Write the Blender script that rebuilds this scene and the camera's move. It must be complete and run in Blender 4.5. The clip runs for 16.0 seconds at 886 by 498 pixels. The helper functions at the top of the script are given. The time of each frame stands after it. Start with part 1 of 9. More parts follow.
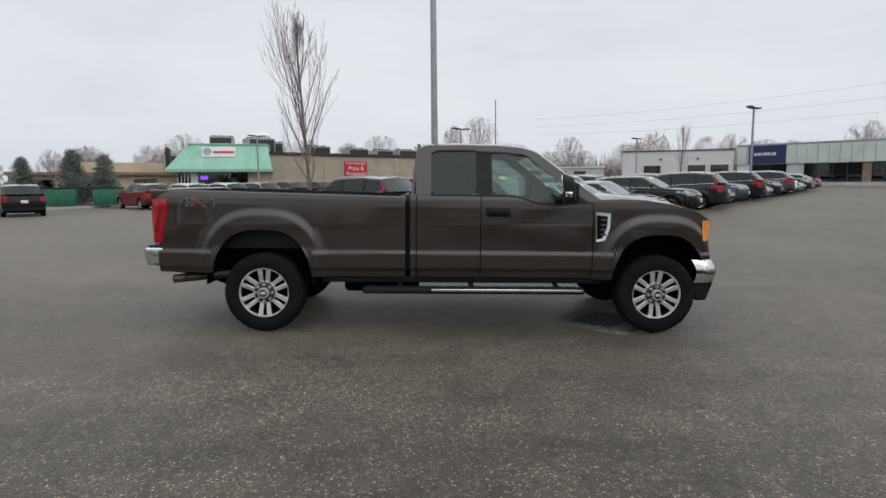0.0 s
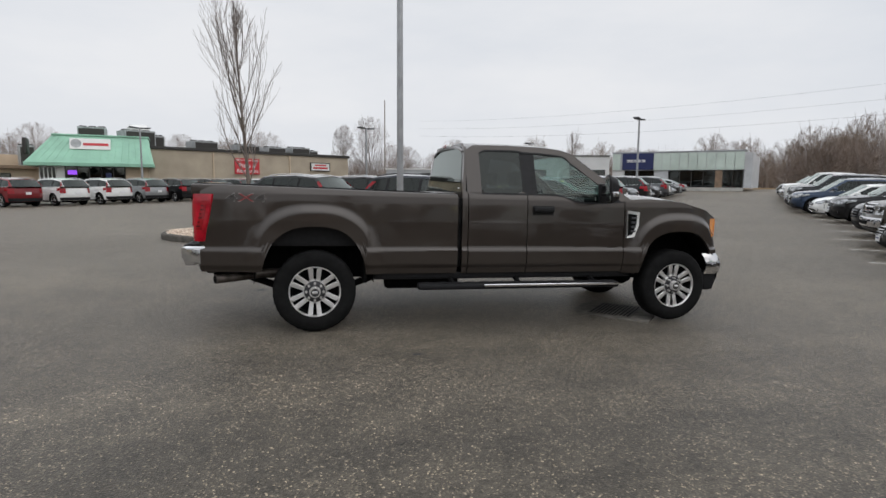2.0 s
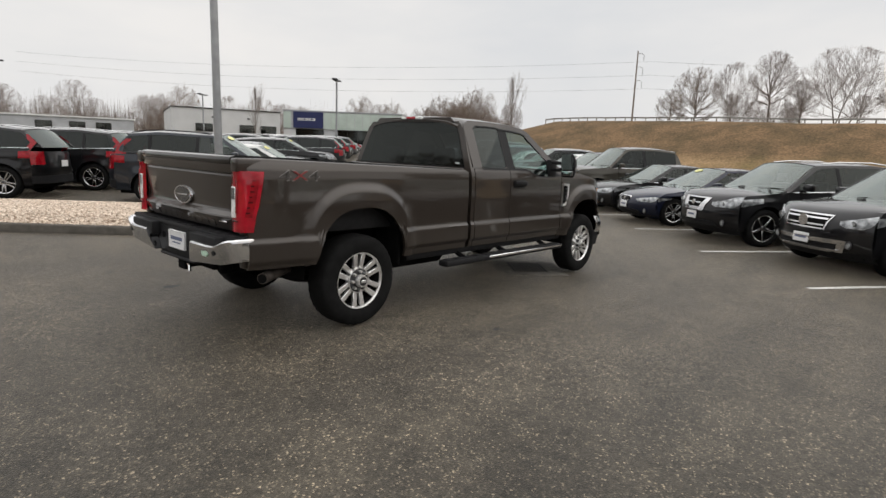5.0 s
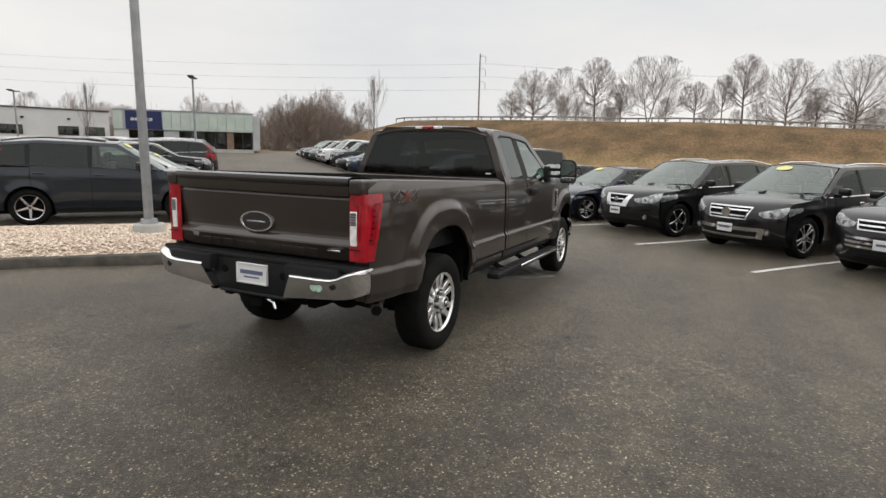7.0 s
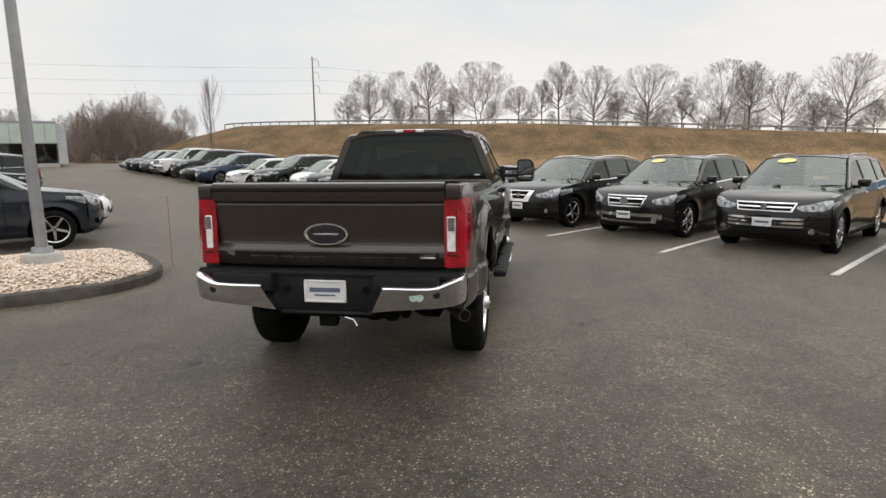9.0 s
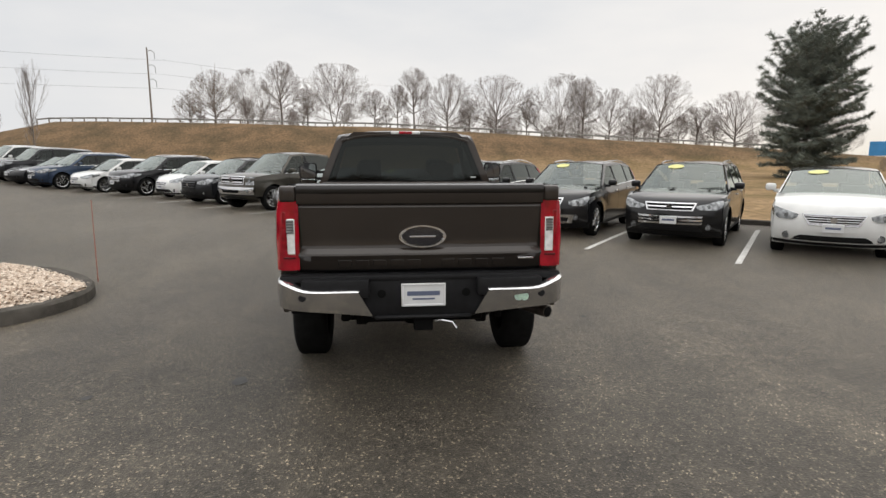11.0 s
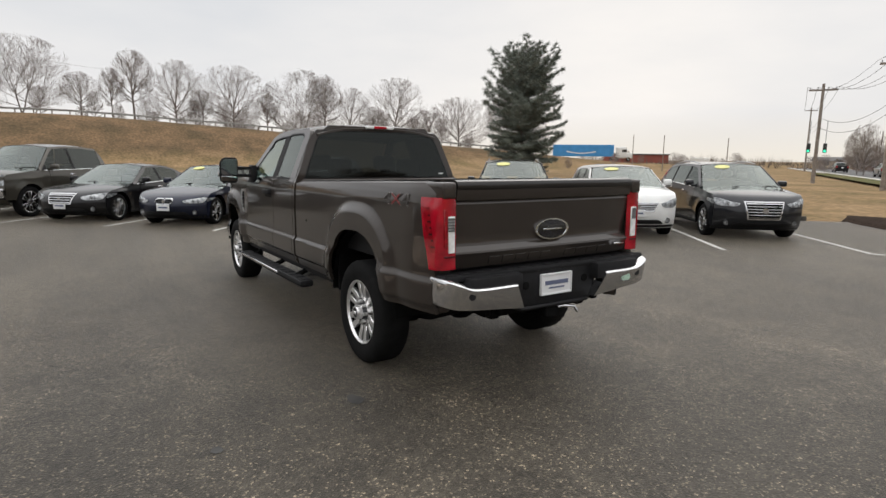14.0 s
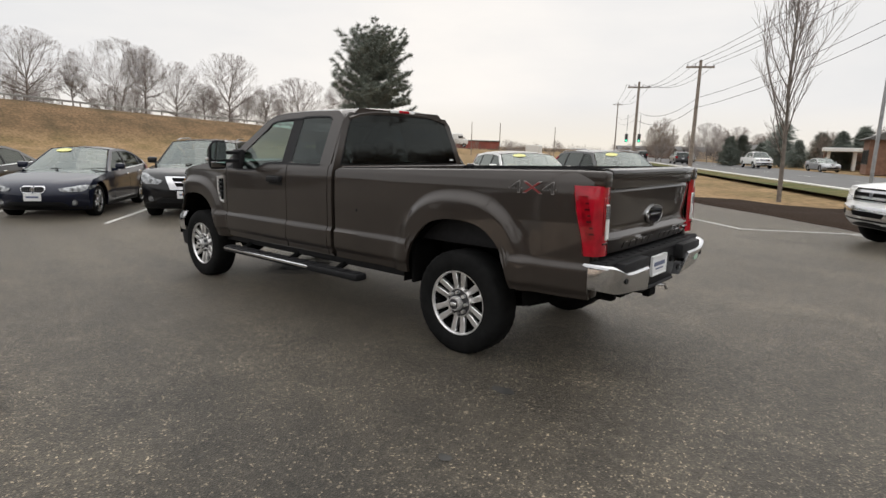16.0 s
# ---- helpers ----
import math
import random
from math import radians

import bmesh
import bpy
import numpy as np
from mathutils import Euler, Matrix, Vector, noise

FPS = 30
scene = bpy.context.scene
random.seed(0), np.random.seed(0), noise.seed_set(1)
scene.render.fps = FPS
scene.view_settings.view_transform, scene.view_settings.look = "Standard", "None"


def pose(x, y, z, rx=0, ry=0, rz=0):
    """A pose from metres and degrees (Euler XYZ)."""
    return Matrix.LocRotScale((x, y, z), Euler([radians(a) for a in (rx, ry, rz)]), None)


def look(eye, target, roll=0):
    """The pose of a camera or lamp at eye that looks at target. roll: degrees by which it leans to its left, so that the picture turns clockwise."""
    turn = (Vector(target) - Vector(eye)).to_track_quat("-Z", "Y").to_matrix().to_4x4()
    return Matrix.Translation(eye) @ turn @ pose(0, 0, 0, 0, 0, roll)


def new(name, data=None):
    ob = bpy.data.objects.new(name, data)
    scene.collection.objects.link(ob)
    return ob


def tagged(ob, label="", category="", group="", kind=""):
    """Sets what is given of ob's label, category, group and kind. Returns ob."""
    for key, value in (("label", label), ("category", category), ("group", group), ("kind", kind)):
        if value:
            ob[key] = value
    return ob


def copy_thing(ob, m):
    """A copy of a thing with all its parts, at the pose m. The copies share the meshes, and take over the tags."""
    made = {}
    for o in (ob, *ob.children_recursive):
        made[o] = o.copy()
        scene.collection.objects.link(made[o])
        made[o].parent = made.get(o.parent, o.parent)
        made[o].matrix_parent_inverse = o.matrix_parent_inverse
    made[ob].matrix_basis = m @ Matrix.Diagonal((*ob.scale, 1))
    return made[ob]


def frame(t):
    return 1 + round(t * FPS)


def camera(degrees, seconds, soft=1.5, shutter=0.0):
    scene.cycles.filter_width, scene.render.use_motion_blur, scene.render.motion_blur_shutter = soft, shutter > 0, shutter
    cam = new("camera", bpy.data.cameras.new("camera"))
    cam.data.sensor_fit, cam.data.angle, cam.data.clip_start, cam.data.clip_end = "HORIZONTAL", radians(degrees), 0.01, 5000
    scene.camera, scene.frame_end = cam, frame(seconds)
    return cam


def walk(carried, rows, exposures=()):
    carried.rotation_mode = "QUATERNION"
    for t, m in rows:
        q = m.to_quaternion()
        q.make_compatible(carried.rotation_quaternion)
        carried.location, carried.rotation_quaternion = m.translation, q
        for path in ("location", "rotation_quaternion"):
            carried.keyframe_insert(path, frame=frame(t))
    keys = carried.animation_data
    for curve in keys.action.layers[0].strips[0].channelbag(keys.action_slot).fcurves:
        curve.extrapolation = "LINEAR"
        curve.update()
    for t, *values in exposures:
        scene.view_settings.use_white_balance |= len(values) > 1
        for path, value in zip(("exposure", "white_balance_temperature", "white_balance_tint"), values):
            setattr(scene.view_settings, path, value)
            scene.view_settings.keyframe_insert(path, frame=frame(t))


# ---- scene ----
cam = camera(76.4, 16.0)
METRES, EYE, TILT, LEAN, TURN = 15.84, 1.6, 0.0, 0.0, 0.0
PATH = [
    (0, (1.781, -6.859, 1.574), (1.82, -4.872, 1.345), -0.5),
    (0.5, (1.562, -6.867, 1.569), (1.682, -4.879, 1.389), 0.5),
    (1, (1.133, -6.843, 1.578), (1.351, -4.86, 1.432), 0.4),
    (1.5, (0.558, -6.893, 1.566), (0.86, -4.921, 1.415), 0.7),
    (2, (-0.019, -6.79, 1.551), (0.436, -4.856, 1.324), 0.4),
    (2.5, (-0.662, -6.636, 1.563), (-0.013, -4.768, 1.261), 0.3),
    (3, (-1.254, -6.414, 1.565), (-0.423, -4.627, 1.224), 0.2),
    (3.5, (-1.806, -6.115, 1.597), (-0.797, -4.421, 1.265), 0.8),
    (4, (-2.321, -5.792, 1.611), (-1.12, -4.226, 1.287), 0.4),
    (4.5, (-2.771, -5.362, 1.641), (-1.419, -3.93, 1.289), 1.0),
    (4.7, (-2.977, -5.163, 1.654), (-1.573, -3.784, 1.299), 1.6),
    (6.8, (-4.186, -3.155, 1.739), (-2.427, -2.265, 1.402), 0.8),
    (7, (-4.26, -3.056, 1.745), (-2.486, -2.198, 1.403), 1.2),
    (7.5, (-4.36, -2.857, 1.744), (-2.544, -2.084, 1.422), 1.6),
    (8, (-4.478, -2.449, 1.742), (-2.613, -1.792, 1.439), 1.1),
    (8.5, (-4.668, -1.943, 1.749), (-2.755, -1.447, 1.443), 0.1),
    (9, (-4.786, -1.41, 1.728), (-2.838, -1.092, 1.401), -0.7),
    (9.2, (-4.81, -1.196, 1.729), (-2.851, -0.956, 1.403), -0.8),
    (11.3, (-4.882, 0.48, 1.721), (-2.926, 0.199, 1.412), 0.6),
    (11.5, (-4.865, 0.642, 1.708), (-2.918, 0.302, 1.404), 1.0),
    (12, (-4.763, 1.177, 1.705), (-2.869, 0.629, 1.369), 1.5),
    (12.5, (-4.615, 1.678, 1.699), (-2.789, 0.944, 1.346), 0.8),
    (13, (-4.408, 2.115, 1.707), (-2.648, 1.23, 1.361), 0.2),
    (13.5, (-4.265, 2.578, 1.723), (-2.556, 1.588, 1.404), 0.8),
    (14, (-4.069, 2.829, 1.699), (-2.412, 1.757, 1.378), 0.7),
    (14.5, (-3.809, 3.096, 1.697), (-2.214, 1.928, 1.396), 1.1),
    (15, (-3.539, 3.495, 1.696), (-2.039, 2.206, 1.399), 1.9),
    (15.5, (-3.109, 3.869, 1.675), (-1.715, 2.473, 1.346), 1.3),
    (16, (-2.686, 4.357, 1.683), (-1.415, 2.856, 1.32), 1.6),
]
walk(cam, [(t, look(eye, target, roll)) for t, eye, target, roll in PATH], [(0.0, 0.26, 6300, 10), (1.5, 0.25, 6360, 10), (2.5, 0.36, 6560, 10), (3.5, 0.32, 6800, 10), (9.0, 0.44, 6860, 10), (12.0, 0.39, 6820, 10), (13.8, 0.36, 6780, 10), (14.5, 0.34, 6500, 10), (15.2, 0.36, 6500, 10), (16.0, 0.41, 6780, 10)])

# ---- world, sun ----
world = bpy.data.worlds.new("overcast_sky")
scene.world = world
world.use_nodes = True
wn, wl = world.node_tree.nodes, world.node_tree.links
for n_ in list(wn):
    wn.remove(n_)
w_out = wn.new("ShaderNodeOutputWorld")
w_bg = wn.new("ShaderNodeBackground")
w_sky = wn.new("ShaderNodeTexSky")
w_sky.sky_type = "NISHITA"
w_sky.sun_disc = False
w_sky.sun_elevation = radians(24)
w_sky.sun_rotation = radians(140)
w_sky.dust_density = 4.0
w_tc = wn.new("ShaderNodeTexCoord")
w_map = wn.new("ShaderNodeMapping")
w_map.inputs["Scale"].default_value = (1.0, 1.0, 3.4)
w_noise = wn.new("ShaderNodeTexNoise")
w_noise.inputs["Scale"].default_value = 1.7
w_noise.inputs["Detail"].default_value = 6.0
w_noise.inputs["Roughness"].default_value = 0.55
w_ramp = wn.new("ShaderNodeValToRGB")
w_ramp.color_ramp.elements[0].position, w_ramp.color_ramp.elements[0].color = 0.34, (5.6, 5.85, 6.25, 1)
w_ramp.color_ramp.elements[1].position, w_ramp.color_ramp.elements[1].color = 0.68, (6.7, 6.75, 6.9, 1)
w_mix = wn.new("ShaderNodeMix")
w_mix.data_type = "RGBA"
w_mix.inputs["Factor"].default_value = 0.98
wl.new(w_tc.outputs["Generated"], w_map.inputs["Vector"])
wl.new(w_map.outputs["Vector"], w_noise.inputs["Vector"])
wl.new(w_noise.outputs["Fac"], w_ramp.inputs["Fac"])
wl.new(w_sky.outputs["Color"], w_mix.inputs["A"])
wl.new(w_ramp.outputs["Color"], w_mix.inputs["B"])
# paler, warmer strip of sky low over the road to the south-east
w_dot = wn.new("ShaderNodeVectorMath")
w_dot.operation, w_dot.inputs[1].default_value = "DOT_PRODUCT", (0.6, -0.8, 0.0)
w_sep = wn.new("ShaderNodeSeparateXYZ")
w_side = wn.new("ShaderNodeMapRange")
w_side.inputs["From Min"].default_value, w_side.inputs["From Max"].default_value = 0.35, 0.95
w_low = wn.new("ShaderNodeMapRange")
w_low.inputs["From Min"].default_value, w_low.inputs["From Max"].default_value = 0.075, 0.01
w_both = wn.new("ShaderNodeMath")
w_both.operation = "MULTIPLY"
w_warm = wn.new("ShaderNodeMix")
w_warm.data_type = "RGBA"
w_warm.inputs["B"].default_value = (6.8, 6.5, 6.0, 1)
wl.new(w_tc.outputs["Generated"], w_dot.inputs[0])
wl.new(w_tc.outputs["Generated"], w_sep.inputs["Vector"])
wl.new(w_dot.outputs["Value"], w_side.inputs["Value"])
wl.new(w_sep.outputs["Z"], w_low.inputs["Value"])
wl.new(w_side.outputs["Result"], w_both.inputs[0])
wl.new(w_low.outputs["Result"], w_both.inputs[1])
wl.new(w_both.outputs["Value"], w_warm.inputs["Factor"])
wl.new(w_mix.outputs["Result"], w_warm.inputs["A"])
# an overcast sky is brighter overhead than at the horizon
w_up = wn.new("ShaderNodeMapRange")
w_up.inputs["From Min"].default_value, w_up.inputs["From Max"].default_value = 0.3, 1.0
w_up.inputs["To Min"].default_value, w_up.inputs["To Max"].default_value = 0.1, 0.23
wl.new(w_sep.outputs["Z"], w_up.inputs["Value"])
wl.new(w_up.outputs["Result"], w_bg.inputs["Strength"])
wl.new(w_warm.outputs["Result"], w_bg.inputs["Color"])
wl.new(w_bg.outputs["Background"], w_out.inputs["Surface"])

sun = new("sun", bpy.data.lights.new("sun", "SUN"))
sun.data.energy, sun.data.angle, sun.data.color = 0.3, radians(60), (1.0, 0.96, 0.91)
sun.matrix_world = look((40, -50, 70), (0, 0, 0))


# ---- materials ----
def material(name, colour, rough=0.5, metal=0.0, coat=0.0, vary=0.0, scale=8.0, bump=0.0, bump_scale=60.0, colour2=None, spec=0.5, detail=5.0):
    m = bpy.data.materials.new(name)
    m.use_nodes = True
    nt = m.node_tree
    b = nt.nodes["Principled BSDF"]
    b.inputs["Base Color"].default_value = (*colour, 1)
    b.inputs["Roughness"].default_value = rough
    b.inputs["Metallic"].default_value = metal
    b.inputs["Coat Weight"].default_value = coat
    b.inputs["Coat Roughness"].default_value = 0.06
    b.inputs["Specular IOR Level"].default_value = spec
    tc = nt.nodes.new("ShaderNodeTexCoord")
    if vary > 0 or colour2:
        nz = nt.nodes.new("ShaderNodeTexNoise")
        nz.inputs["Scale"].default_value = scale
        nz.inputs["Detail"].default_value = detail
        nt.links.new(tc.outputs["Object"], nz.inputs["Vector"])
        rp = nt.nodes.new("ShaderNodeValToRGB")
        c2 = colour2 or tuple(min(1, c * (1 + vary)) for c in colour)
        c1 = colour if colour2 else tuple(c * (1 - vary) for c in colour)
        rp.color_ramp.elements[0].position, rp.color_ramp.elements[0].color = 0.33, (*c1, 1)
        rp.color_ramp.elements[1].position, rp.color_ramp.elements[1].color = 0.68, (*c2, 1)
        nt.links.new(nz.outputs["Fac"], rp.inputs["Fac"])
        nt.links.new(rp.outputs["Color"], b.inputs["Base Color"])
    if bump > 0:
        nb = nt.nodes.new("ShaderNodeTexNoise")
        nb.inputs["Scale"].default_value = bump_scale
        nb.inputs["Detail"].default_value = 4.0
        nt.links.new(tc.outputs["Object"], nb.inputs["Vector"])
        bp = nt.nodes.new("ShaderNodeBump")
        bp.inputs["Strength"].default_value = bump
        bp.inputs["Distance"].default_value = 0.01
        nt.links.new(nb.outputs["Fac"], bp.inputs["Height"])
        nt.links.new(bp.outputs["Normal"], b.inputs["Normal"])
    return m


def paint(name, colour, metal=0.25, rough=0.32):
    """Car paint with clear coat, faint road film."""
    m = material(name, colour, rough, metal, 1.0, 0.07, 2.5, spec=0.08)
    m.node_tree.nodes["Principled BSDF"].inputs["Coat IOR"].default_value = 1.47
    nt = m.node_tree
    b = nt.nodes["Principled BSDF"]
    tc = nt.nodes["Texture Coordinate"]
    nz = nt.nodes.new("ShaderNodeTexNoise")
    nz.inputs["Scale"].default_value = 5.0
    nz.inputs["Detail"].default_value = 8.0
    nt.links.new(tc.outputs["Object"], nz.inputs["Vector"])
    mr = nt.nodes.new("ShaderNodeMapRange")
    mr.inputs["To Min"].default_value, mr.inputs["To Max"].default_value = 0.01, 0.08
    nt.links.new(nz.outputs["Fac"], mr.inputs["Value"])
    nt.links.new(mr.outputs["Result"], b.inputs["Coat Roughness"])
    return m


def glass(name, tint, rough=0.0, sheen=0.075, power=3.0):
    """Thin pane: mostly tinted see-through with a mirror sheen that grows at grazing angles."""
    m = bpy.data.materials.new(name)
    m.use_nodes = True
    nt = m.node_tree
    for n in list(nt.nodes):
        nt.nodes.remove(n)
    out = nt.nodes.new("ShaderNodeOutputMaterial")
    tr = nt.nodes.new("ShaderNodeBsdfTransparent")
    tr.inputs["Color"].default_value = (*tint, 1)
    gl = nt.nodes.new("ShaderNodeBsdfGlossy")
    gl.inputs["Roughness"].default_value = rough
    gl.inputs["Color"].default_value = (0.9, 0.97, 0.93, 1)
    lw = nt.nodes.new("ShaderNodeLayerWeight")
    lw.inputs["Blend"].default_value = 0.5
    pw = nt.nodes.new("ShaderNodeMath")
    pw.operation, pw.inputs[1].default_value = "POWER", power
    fr = nt.nodes.new("ShaderNodeMath")
    fr.operation, fr.inputs[1].default_value, fr.inputs[2].default_value = "MULTIPLY_ADD", 0.9, sheen
    nt.links.new(lw.outputs["Facing"], pw.inputs[0])
    nt.links.new(pw.outputs["Value"], fr.inputs[0])
    mx = nt.nodes.new("ShaderNodeMixShader")
    nt.links.new(fr.outputs["Value"], mx.inputs["Fac"])
    nt.links.new(tr.outputs["BSDF"], mx.inputs[1])
    nt.links.new(gl.outputs["BSDF"], mx.inputs[2])
    nt.links.new(mx.outputs["Shader"], out.inputs["Surface"])
    return m


def asphalt_material():
    """Aged asphalt: pale and dark aggregate, broad worn patches, tyre-polished tone, fine relief."""
    m = material("asphalt", (0.1, 0.098, 0.094), 0.55, spec=0.32)
    nt = m.node_tree
    b = nt.nodes["Principled BSDF"]
    N, Lk = nt.nodes.new, nt.links.new
    geo = N("ShaderNodeNewGeometry")
    big = N("ShaderNodeTexNoise"); big.inputs["Scale"].default_value = 0.22; big.inputs["Detail"].default_value = 7.0
    mid = N("ShaderNodeTexNoise"); mid.inputs["Scale"].default_value = 2.3; mid.inputs["Detail"].default_value = 6.0
    vor = N("ShaderNodeTexVoronoi"); vor.inputs["Scale"].default_value = 95.0
    spk = N("ShaderNodeTexWhiteNoise"); spk.noise_dimensions = "3D"
    fine = N("ShaderNodeTexNoise"); fine.inputs["Scale"].default_value = 140.0; fine.inputs["Detail"].default_value = 3.0
    for t in (big, mid, vor, fine):
        Lk(geo.outputs["Position"], t.inputs["Vector"])
    Lk(vor.outputs["Position"], spk.inputs["Vector"])
    r1 = N("ShaderNodeValToRGB")
    r1.color_ramp.elements[0].position, r1.color_ramp.elements[0].color = 0.30, (0.041, 0.0357, 0.0288, 1)
    r1.color_ramp.elements[1].position, r1.color_ramp.elements[1].color = 0.70, (0.087, 0.0765, 0.063, 1)
    Lk(big.outputs["Fac"], r1.inputs["Fac"])
    r2 = N("ShaderNodeValToRGB")
    r2.color_ramp.elements[0].position, r2.color_ramp.elements[0].color = 0.3, (0.72, 0.72, 0.72, 1)
    r2.color_ramp.elements[1].position, r2.color_ramp.elements[1].color = 0.7, (1.24, 1.23, 1.21, 1)
    Lk(mid.outputs["Fac"], r2.inputs["Fac"])
    r3 = N("ShaderNodeValToRGB")
    r3.color_ramp.elements[0].position, r3.color_ramp.elements[0].color = 0.0, (0.55, 0.55, 0.54, 1)
    r3.color_ramp.elements[1].position, r3.color_ramp.elements[1].color = 1.0, (5.4, 5.1, 4.6, 1)
    e = r3.color_ramp.elements.new(0.86); e.color = (1.05, 1.05, 1.03, 1)
    e = r3.color_ramp.elements.new(0.962); e.color = (2.5, 2.42, 2.26, 1)
    Lk(spk.outputs["Value"], r3.inputs["Fac"])
    m1 = N("ShaderNodeMix"); m1.data_type = "RGBA"; m1.blend_type = "MULTIPLY"; m1.inputs["Factor"].default_value = 1.0
    m2 = N("ShaderNodeMix"); m2.data_type = "RGBA"; m2.blend_type = "MULTIPLY"; m2.inputs["Factor"].default_value = 1.0
    Lk(r1.outputs["Color"], m1.inputs["A"]); Lk(r2.outputs["Color"], m1.inputs["B"])
    Lk(m1.outputs["Result"], m2.inputs["A"]); Lk(r3.outputs["Color"], m2.inputs["B"])
    crs = N("ShaderNodeTexNoise"); crs.inputs["Scale"].default_value = 16.0; crs.inputs["Detail"].default_value = 4.0; crs.inputs["Roughness"].default_value = 0.7
    Lk(geo.outputs["Position"], crs.inputs["Vector"])
    r4 = N("ShaderNodeValToRGB")
    r4.color_ramp.elements[0].position, r4.color_ramp.elements[0].color = 0.34, (0.66, 0.66, 0.66, 1)
    r4.color_ramp.elements[1].position, r4.color_ramp.elements[1].color = 0.68, (1.38, 1.37, 1.34, 1)
    Lk(crs.outputs["Fac"], r4.inputs["Fac"])
    m3 = N("ShaderNodeMix"); m3.data_type = "RGBA"; m3.blend_type = "MULTIPLY"; m3.inputs["Factor"].default_value = 1.0
    Lk(m2.outputs["Result"], m3.inputs["A"]); Lk(r4.outputs["Color"], m3.inputs["B"])
    mp = N("ShaderNodeMapping"); mp.inputs["Rotation"].default_value = (0, 0, radians(-35)); mp.inputs["Scale"].default_value = (0.16, 1.5, 1.0)
    Lk(geo.outputs["Position"], mp.inputs["Vector"])
    trk = N("ShaderNodeTexNoise"); trk.inputs["Scale"].default_value = 1.0; trk.inputs["Detail"].default_value = 5.0
    Lk(mp.outputs["Vector"], trk.inputs["Vector"])
    r5 = N("ShaderNodeValToRGB")
    r5.color_ramp.elements[0].position, r5.color_ramp.elements[0].color = 0.32, (0.74, 0.74, 0.74, 1)
    r5.color_ramp.elements[1].position, r5.color_ramp.elements[1].color = 0.7, (1.28, 1.26, 1.21, 1)
    Lk(trk.outputs["Fac"], r5.inputs["Fac"])
    m4 = N("ShaderNodeMix"); m4.data_type = "RGBA"; m4.blend_type = "MULTIPLY"; m4.inputs["Factor"].default_value = 1.0
    Lk(m3.outputs["Result"], m4.inputs["A"]); Lk(r5.outputs["Color"], m4.inputs["B"])
    Lk(m4.outputs["Result"], b.inputs["Base Color"])
    b.inputs["Sheen Weight"].default_value = 0.38
    b.inputs["Sheen Roughness"].default_value = 0.25
    b.inputs["Sheen Tint"].default_value = (1.0, 0.88, 0.72, 1)
    bp = N("ShaderNodeBump"); bp.inputs["Strength"].default_value = 0.55; bp.inputs["Distance"].default_value = 0.006
    Lk(vor.outputs["Distance"], bp.inputs["Height"])
    Lk(bp.outputs["Normal"], b.inputs["Normal"])
    return m


